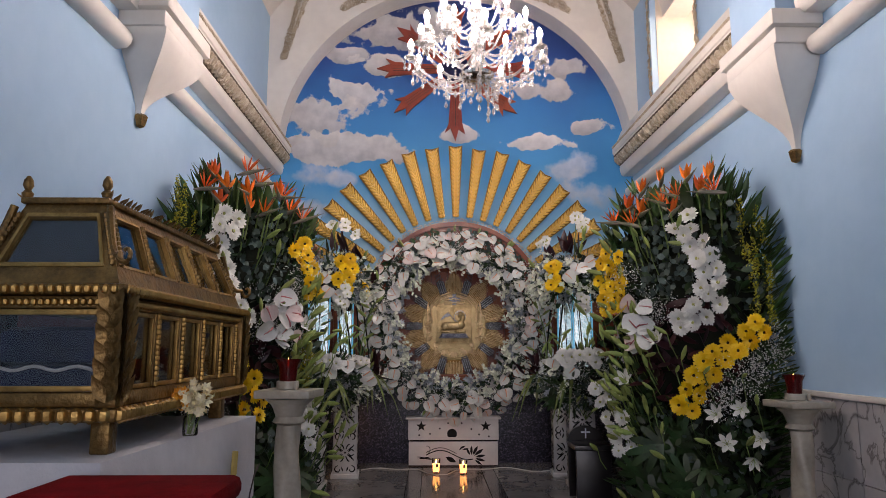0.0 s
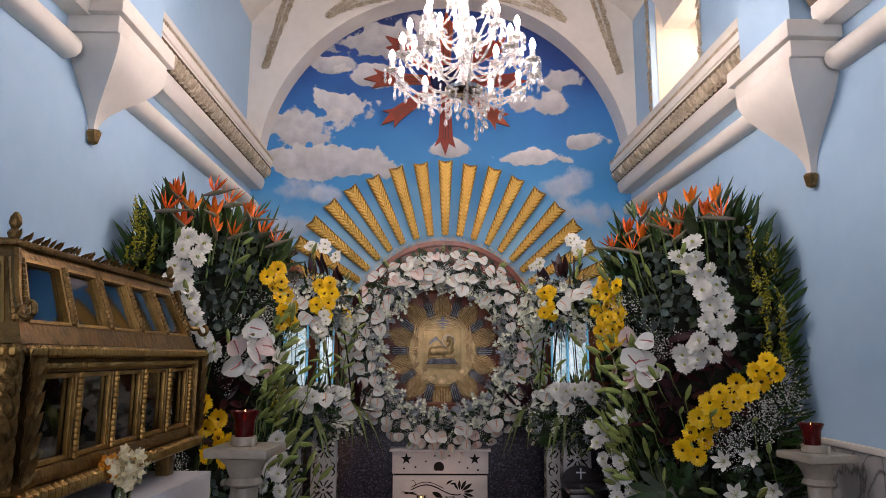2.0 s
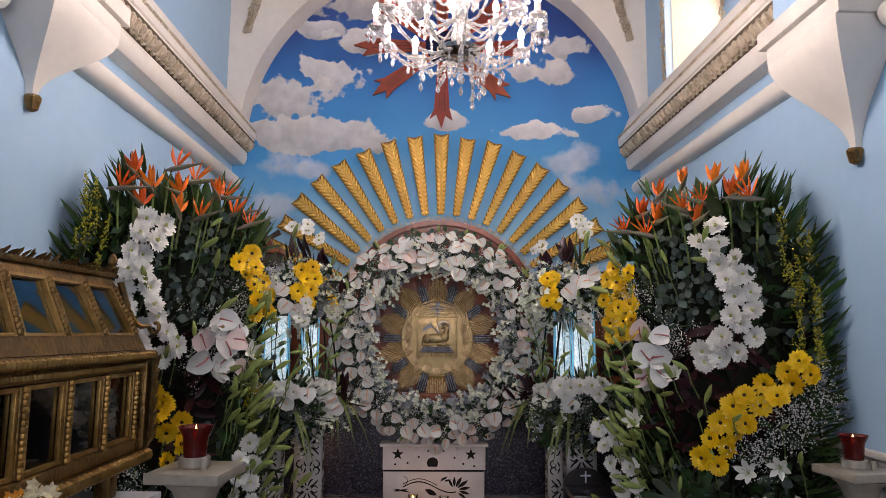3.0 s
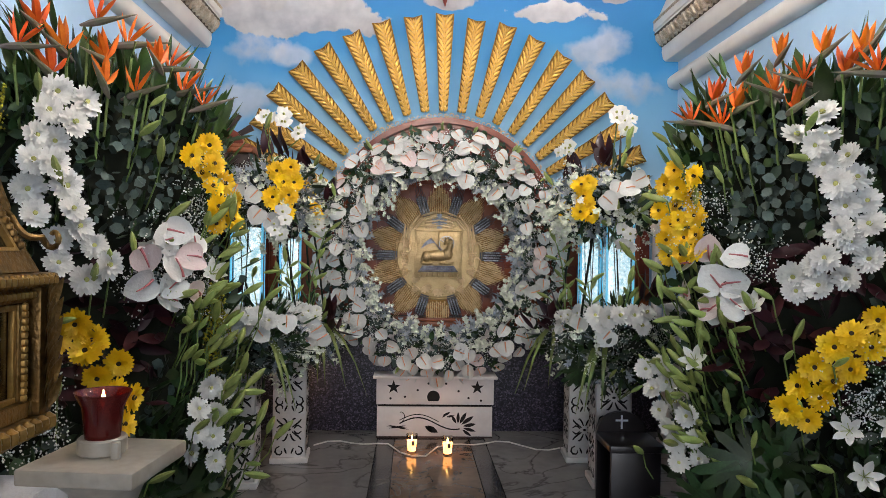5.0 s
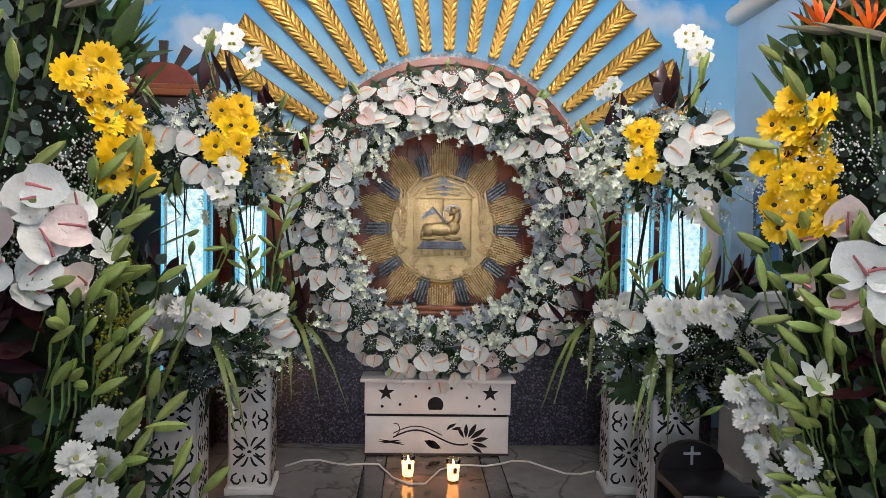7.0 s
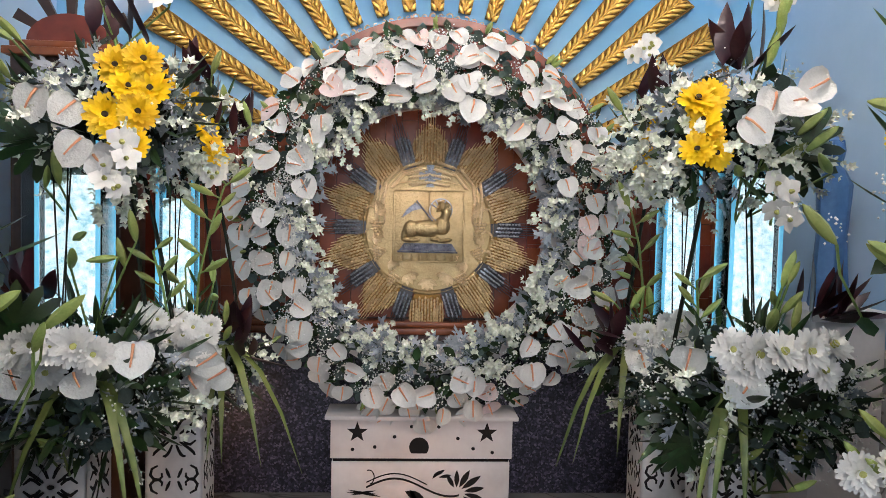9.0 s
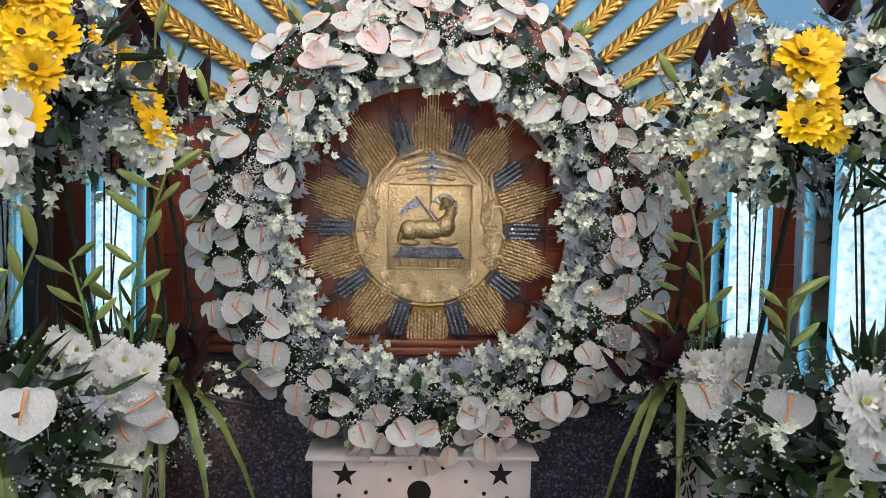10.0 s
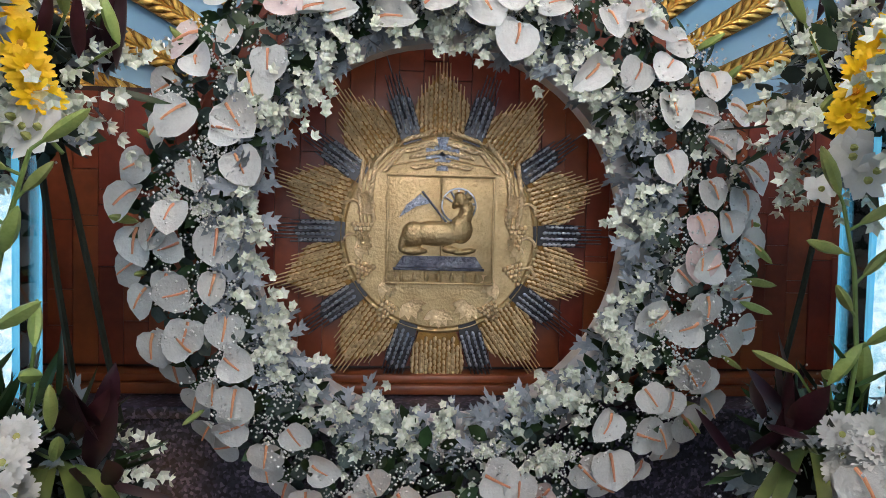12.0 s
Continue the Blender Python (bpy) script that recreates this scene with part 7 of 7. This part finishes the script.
stuff("orange_blossoms", many(MINI, [facing((-0.953 + rng.gauss(0, 0.016), 2.545 + rng.gauss(0, 0.016), TZ + 0.115 + rng.gauss(0, 0.014)), wild((-0.2, -0.8, 0.5), 0.5), rng.uniform(0, 360), rng.uniform(1.0, 1.6)) for _ in range(45)]), AMBER, jar, "orange small flowers")

# ---- red-topped kneeler ----
kn = thing("prayer_desk", (-0.78, 1.85, LOW), "dark wooden prayer desk with a red velvet armrest", "prayer desk")
part("armrest", box(-1.005, 1.72, 0.555, -0.595, 1.98, 0.605, 0.018), REDCLOTH, kn, "red velvet padded top")
part("apron", box(-0.975, 1.745, 0.47, -0.625, 1.955, 0.554, 0.004), DARKWOOD, kn)
for x in (-0.965, -0.665):
    for y in (1.755, 1.905):
        part("leg", box(x, y, LOW, x + 0.04, y + 0.04, 0.469, 0.004), DARKWOOD, kn)


# ---- twisted marble pedestals with red votive cups ----
def pedestal(x, y, top, rot):
    t = thing("marble_pedestal", (x, y, LOW), "cream marble pedestal with a twisted column and square slab", "pedestal", "marble pedestals")
    m = Matrix.Translation((x, y, 0)) @ Matrix.Rotation(radians(rot), 4, "Z")
    part("slab", box(-0.105, -0.105, top - 0.03, 0.105, 0.105, top, 0.005), MARBLEW, t, "square marble slab", m)
    part("capital", lathe([(0.045, top - 0.13), (0.062, top - 0.12), (0.05, top - 0.10), (0.065, top - 0.06), (0.095, top - 0.033)], 20), MARBLEW, t, "", m)
    h = top - 0.131 - (LOW + 0.2)
    part("shaft", lathe([(0.052 - 0.006 * abs(k / 15 - 0.5), LOW + 0.2 + h * k / 30) for k in range(31)], 28, twist=17, lobes=3, depth=0.14), MARBLEW, t, "twisted marble shaft", m)
    part("ring", lathe([(0.055, LOW + 0.13), (0.07, LOW + 0.145), (0.07, LOW + 0.175), (0.055, LOW + 0.199)], 20), MARBLEW, t, "", m)
    part("plinth", box(-0.11, -0.11, LOW, 0.11, 0.11, LOW + 0.129, 0.008), MARBLEW, t, "", m)
    c = thing("red_votive_cup", (x, y, top), "red glass votive cup in a white ring on the pedestal", "candle", "red votive cups")
    mm = Matrix.Translation((x - 0.01, y + 0.005, top)) @ Matrix.Scale(0.86, 4)
    part("holder_ring", lathe([(0.045, 0.0), (0.05, 0.004), (0.05, 0.032), (0.046, 0.036), (0.038, 0.034)], 20), MARBLEW, c, "white ring holder", mm)
    g = part("cup", lathe([(0.030, 0.006), (0.036, 0.035), (0.042, 0.10), (0.056, 0.128), (0.058, 0.132), (0.053, 0.129), (0.039, 0.102), (0.032, 0.04), (0.001, 0.030)], 24), REDGLASS, c, "", mm)
    g.visible_shadow = False
    part("wax", lathe([(0.001, 0.034), (0.031, 0.04), (0.035, 0.095), (0.001, 0.094)], 16), REDCLOTH, c, "", mm)
    part("flame", lathe([(0.001, 0.096), (0.005, 0.105), (0.006, 0.114), (0.002, 0.130), (0.0004, 0.136)], 8), FLAME, c, "", mm)
    part("wire_stand", box(0.04, -0.055, 0.0, 0.056, -0.04, 0.036, 0.002), MARBLEW, c, "", mm)


pedestal(1.475, 3.40, 0.665, 8)
pedestal(-0.70, 2.98, 0.74, -6)

# dark arched kneeler with a small cross, and a carved shrine behind
ar = thing("dark_kneeler", (0.83, 4.62, 0), "black wooden kneeler with an arched back and a small cross", "kneeler")
AX, AY = 0.80, 4.66
part("arched_back", slab([(AX - 0.11, 0.0), (AX + 0.11, 0.0), (AX + 0.11, 0.33)] + [(AX + 0.11 * math.cos(t), 0.33 + 0.09 * math.sin(t)) for t in [math.pi * i / 16 for i in range(1, 16)]] + [(AX - 0.11, 0.33)], AY, AY + 0.025), BLACKLAC, ar)
part("seat", box(AX - 0.115, AY - 0.22, 0.30, AX + 0.115, AY - 0.002, 0.33, 0.004), BLACKLAC, ar)
part("front", box(AX - 0.105, AY - 0.2, 0.0, AX + 0.105, AY - 0.18, 0.299, 0.003), BLACKLAC, ar)
part("small_cross", join(box(AX - 0.004, AY - 0.004, 0.345, AX + 0.004, AY - 0.0005, 0.405), box(AX - 0.028, AY - 0.0045, 0.378, AX + 0.028, AY - 0.0008, 0.386)), BRIGHT, ar, "thin silver cross")

shr = thing("wooden_shrine", (-1.27, 5.74, 0), "dark red wooden shrine cabinet with a rayed crest", "shrine")
part("cabinet", box(-1.46, 5.62, 0.0, -1.08, 5.855, 1.66, 0.006), DARKWOOD, shr)
part("door_panel", box(-1.42, 5.612, 0.75, -1.12, 5.6195, 1.6, 0.002), GLASS, shr)
part("cornice", join(box(-1.48, 5.60, 1.661, -1.06, 5.86, 1.69, 0.006), box(-1.46, 5.615, 1.691, -1.08, 5.86, 1.715, 0.005)), REDWOOD, shr)
part("pediment", slab([(-1.27 + 0.145 * math.cos(t), 1.716 + 0.10 * math.sin(t)) for t in [math.pi * i / 18 for i in range(19)]][::-1], 5.64, 5.69), REDWOOD, shr)
for k in range(5):
    a = radians(30 + 30 * k)
    part("crest_ray", moved(slab([(-0.012, 0), (0.012, 0), (0.020, 0.12), (-0.020, 0.12)][::-1], -0.008, 0.008), Matrix.Translation((-1.27 + 0.10 * math.cos(a), 5.665, 1.716 + 0.08 * math.sin(a))) @ Matrix.Rotation(math.pi / 2 - a, 4, "Y")), DARKWOOD, shr)

# ---- crystal chandelier ----
HX, HY, HZ = 0.065, 3.60, 2.26
ch = thing("crystal_chandelier", (HX, HY, HZ), "crystal chandelier with many lit candle bulbs hanging from the vault", "chandelier")
part("bottom_dish", moved(lathe([(0.001, -0.03), (0.05, -0.025), (0.085, -0.008), (0.09, 0.008), (0.05, 0.02), (0.02, 0.03)], 24), Matrix.Translation((HX, HY, HZ))), CHROME, ch, "dark metal dish")
part("column", moved(lathe([(0.02, 0.03), (0.035, 0.06), (0.02, 0.10), (0.03, 0.16), (0.05, 0.20), (0.02, 0.26), (0.03, 0.34), (0.02, 0.45), (0.015, 0.7)], 16), Matrix.Translation((HX, HY, HZ))), CRYSTAL, ch, "glass column")
part("chain", tube([(HX, HY, HZ + 0.70), (HX, HY, 4.41)], 0.008, 6), CHROME, ch)
drop = lathe([(0.0005, -0.020), (0.006, -0.012), (0.007, -0.004), (0.003, 0.008), (0.0005, 0.012)], 6)
ball = lathe([(0.0005, -0.006), (0.005, -0.003), (0.005, 0.003), (0.0005, 0.006)], 6)
bulb_me = mesh("bulb", lathe([(0.004, 0.0), (0.012, 0.012), (0.014, 0.026), (0.008, 0.045), (0.001, 0.056)], 10), BULB)
sleeve_me = mesh("candle_sleeve", lathe([(0.012, -0.05), (0.0125, 0.0)], 10), STATUE)
cup_me = mesh("drip_cup", lathe([(0.006, -0.062), (0.02, -0.056), (0.034, -0.046), (0.036, -0.043), (0.02, -0.050)], 14), CRYSTAL)
gems, balls = [], []
for ring, (cnt, rad, zz, ph) in enumerate(((12, 0.335, 0.135, 0.1), (10, 0.26, 0.27, 0.35), (6, 0.165, 0.40, 0.2))):
    for i in range(cnt):
        a = 2 * math.pi * (i + ph) / cnt
        ca, sa = math.cos(a), math.sin(a)
        z0 = HZ + (0.03, 0.16, 0.30)[ring]
        ap = [(HX + ca * rad * q, HY + sa * rad * q, z0 + (zz + HZ - z0 - 0.06) * q ** 2 - 0.08 * math.sin(q * math.pi)) for q in (0.06, 0.2, 0.35, 0.5, 0.65, 0.8, 0.92, 1.0)]
        arm_ob = part("arm", tube(ap, 0.0065, 6), CRYSTAL, ch, "curved glass arm")
        m = Matrix.Translation((HX + ca * rad, HY + sa * rad, HZ + zz))
        part("drip_cup", cup_me, None, ch, "", m)
        part("candle_sleeve", sleeve_me, None, ch, "", m)
        part("bulb", bulb_me, None, ch, "lit candle bulb", m)
        for k in range(7):
            b = 2 * math.pi * k / 7
            q = Vector((HX + ca * rad + 0.034 * math.cos(b), HY + sa * rad + 0.034 * math.sin(b), HZ + zz - 0.052))
            for s in range(rng.randint(1, 4)):
                balls.append(Matrix.Translation(q - Vector((0, 0, 0.012 * s))))
            gems.append(Matrix.Translation(q - Vector((0, 0, 0.012 * s + 0.022))) @ Matrix.Scale(rng.uniform(0.8, 1.3), 4))
        # swags between arms
        a2 = 2 * math.pi * (i + 1 + ph) / cnt
        for k in range(14):
            q = (k + 0.5) / 14
            p = Vector((HX + ca * rad * 0.92, HY + sa * rad * 0.92, 0)).lerp(Vector((HX + math.cos(a2) * rad * 0.92, HY + math.sin(a2) * rad * 0.92, 0)), q)
            balls.append(Matrix.Translation((p.x, p.y, HZ + zz - 0.055 - 0.06 * math.sin(math.pi * q))))
for i in range(26):
    a, r = rng.uniform(0, 6.283), rng.uniform(0.05, 0.20)
    p = Vector((HX + r * math.cos(a), HY + r * math.sin(a), HZ - 0.01 + 0.10 * r))
    n = rng.randint(6, 15) if r < 0.13 else rng.randint(3, 8)
    for k in range(n):
        balls.append(Matrix.Translation(p - Vector((0, 0, 0.0125 * k))))
    gems.append(Matrix.Translation(p - Vector((0, 0, 0.0125 * n + 0.016))) @ Matrix.Scale(1.3, 4))
stuff("crystal_fringe", many(drop, gems), CRYSTAL, ch, "cut crystal drops")
stuff("crystal_string", many(ball, balls), CRYSTAL, ch, "strings of crystal beads")


# painted statues in the far corners
def saint(name, x, y, z, h, material, label):
    body = lathe([(0.11, 0.0), (0.12, 0.02), (0.10, 0.20), (0.085, 0.45), (0.095, 0.62), (0.10, 0.72), (0.06, 0.80), (0.035, 0.83), (0.045, 0.87), (0.055, 0.92), (0.045, 0.98), (0.01, 1.0)], 20, lobes=7, depth=0.06, twist=3)
    tagged(new(name, mesh(name, moved(body, Matrix.Translation((x, y, z)) @ Matrix.Diagonal((h, h * 0.8, h, 1))), material)), label, "statue")


BLUEROBE = mat("blue_painted_robe", (0.08, 0.22, 0.45), (0.05, 0.14, 0.32), 8, 0.5)
bs = thing("statue_plinth", (1.49, 5.55, 0), "white painted plinth in the corner by the altar", "plinth")
part("shaft", box(1.36, 5.42, 0.02, 1.62, 5.68, 0.80, 0.006), BOXWHITE, bs)
part("foot", box(1.34, 5.40, 0.0, 1.63, 5.70, 0.0195, 0.004), BOXWHITE, bs)
part("cap", box(1.34, 5.40, 0.801, 1.63, 5.70, 0.84, 0.006), BOXWHITE, bs)
saint("saint_statue", 1.49, 5.55, 0.84, 0.62, BLUEROBE, "painted statue in a blue mantle on its plinth")
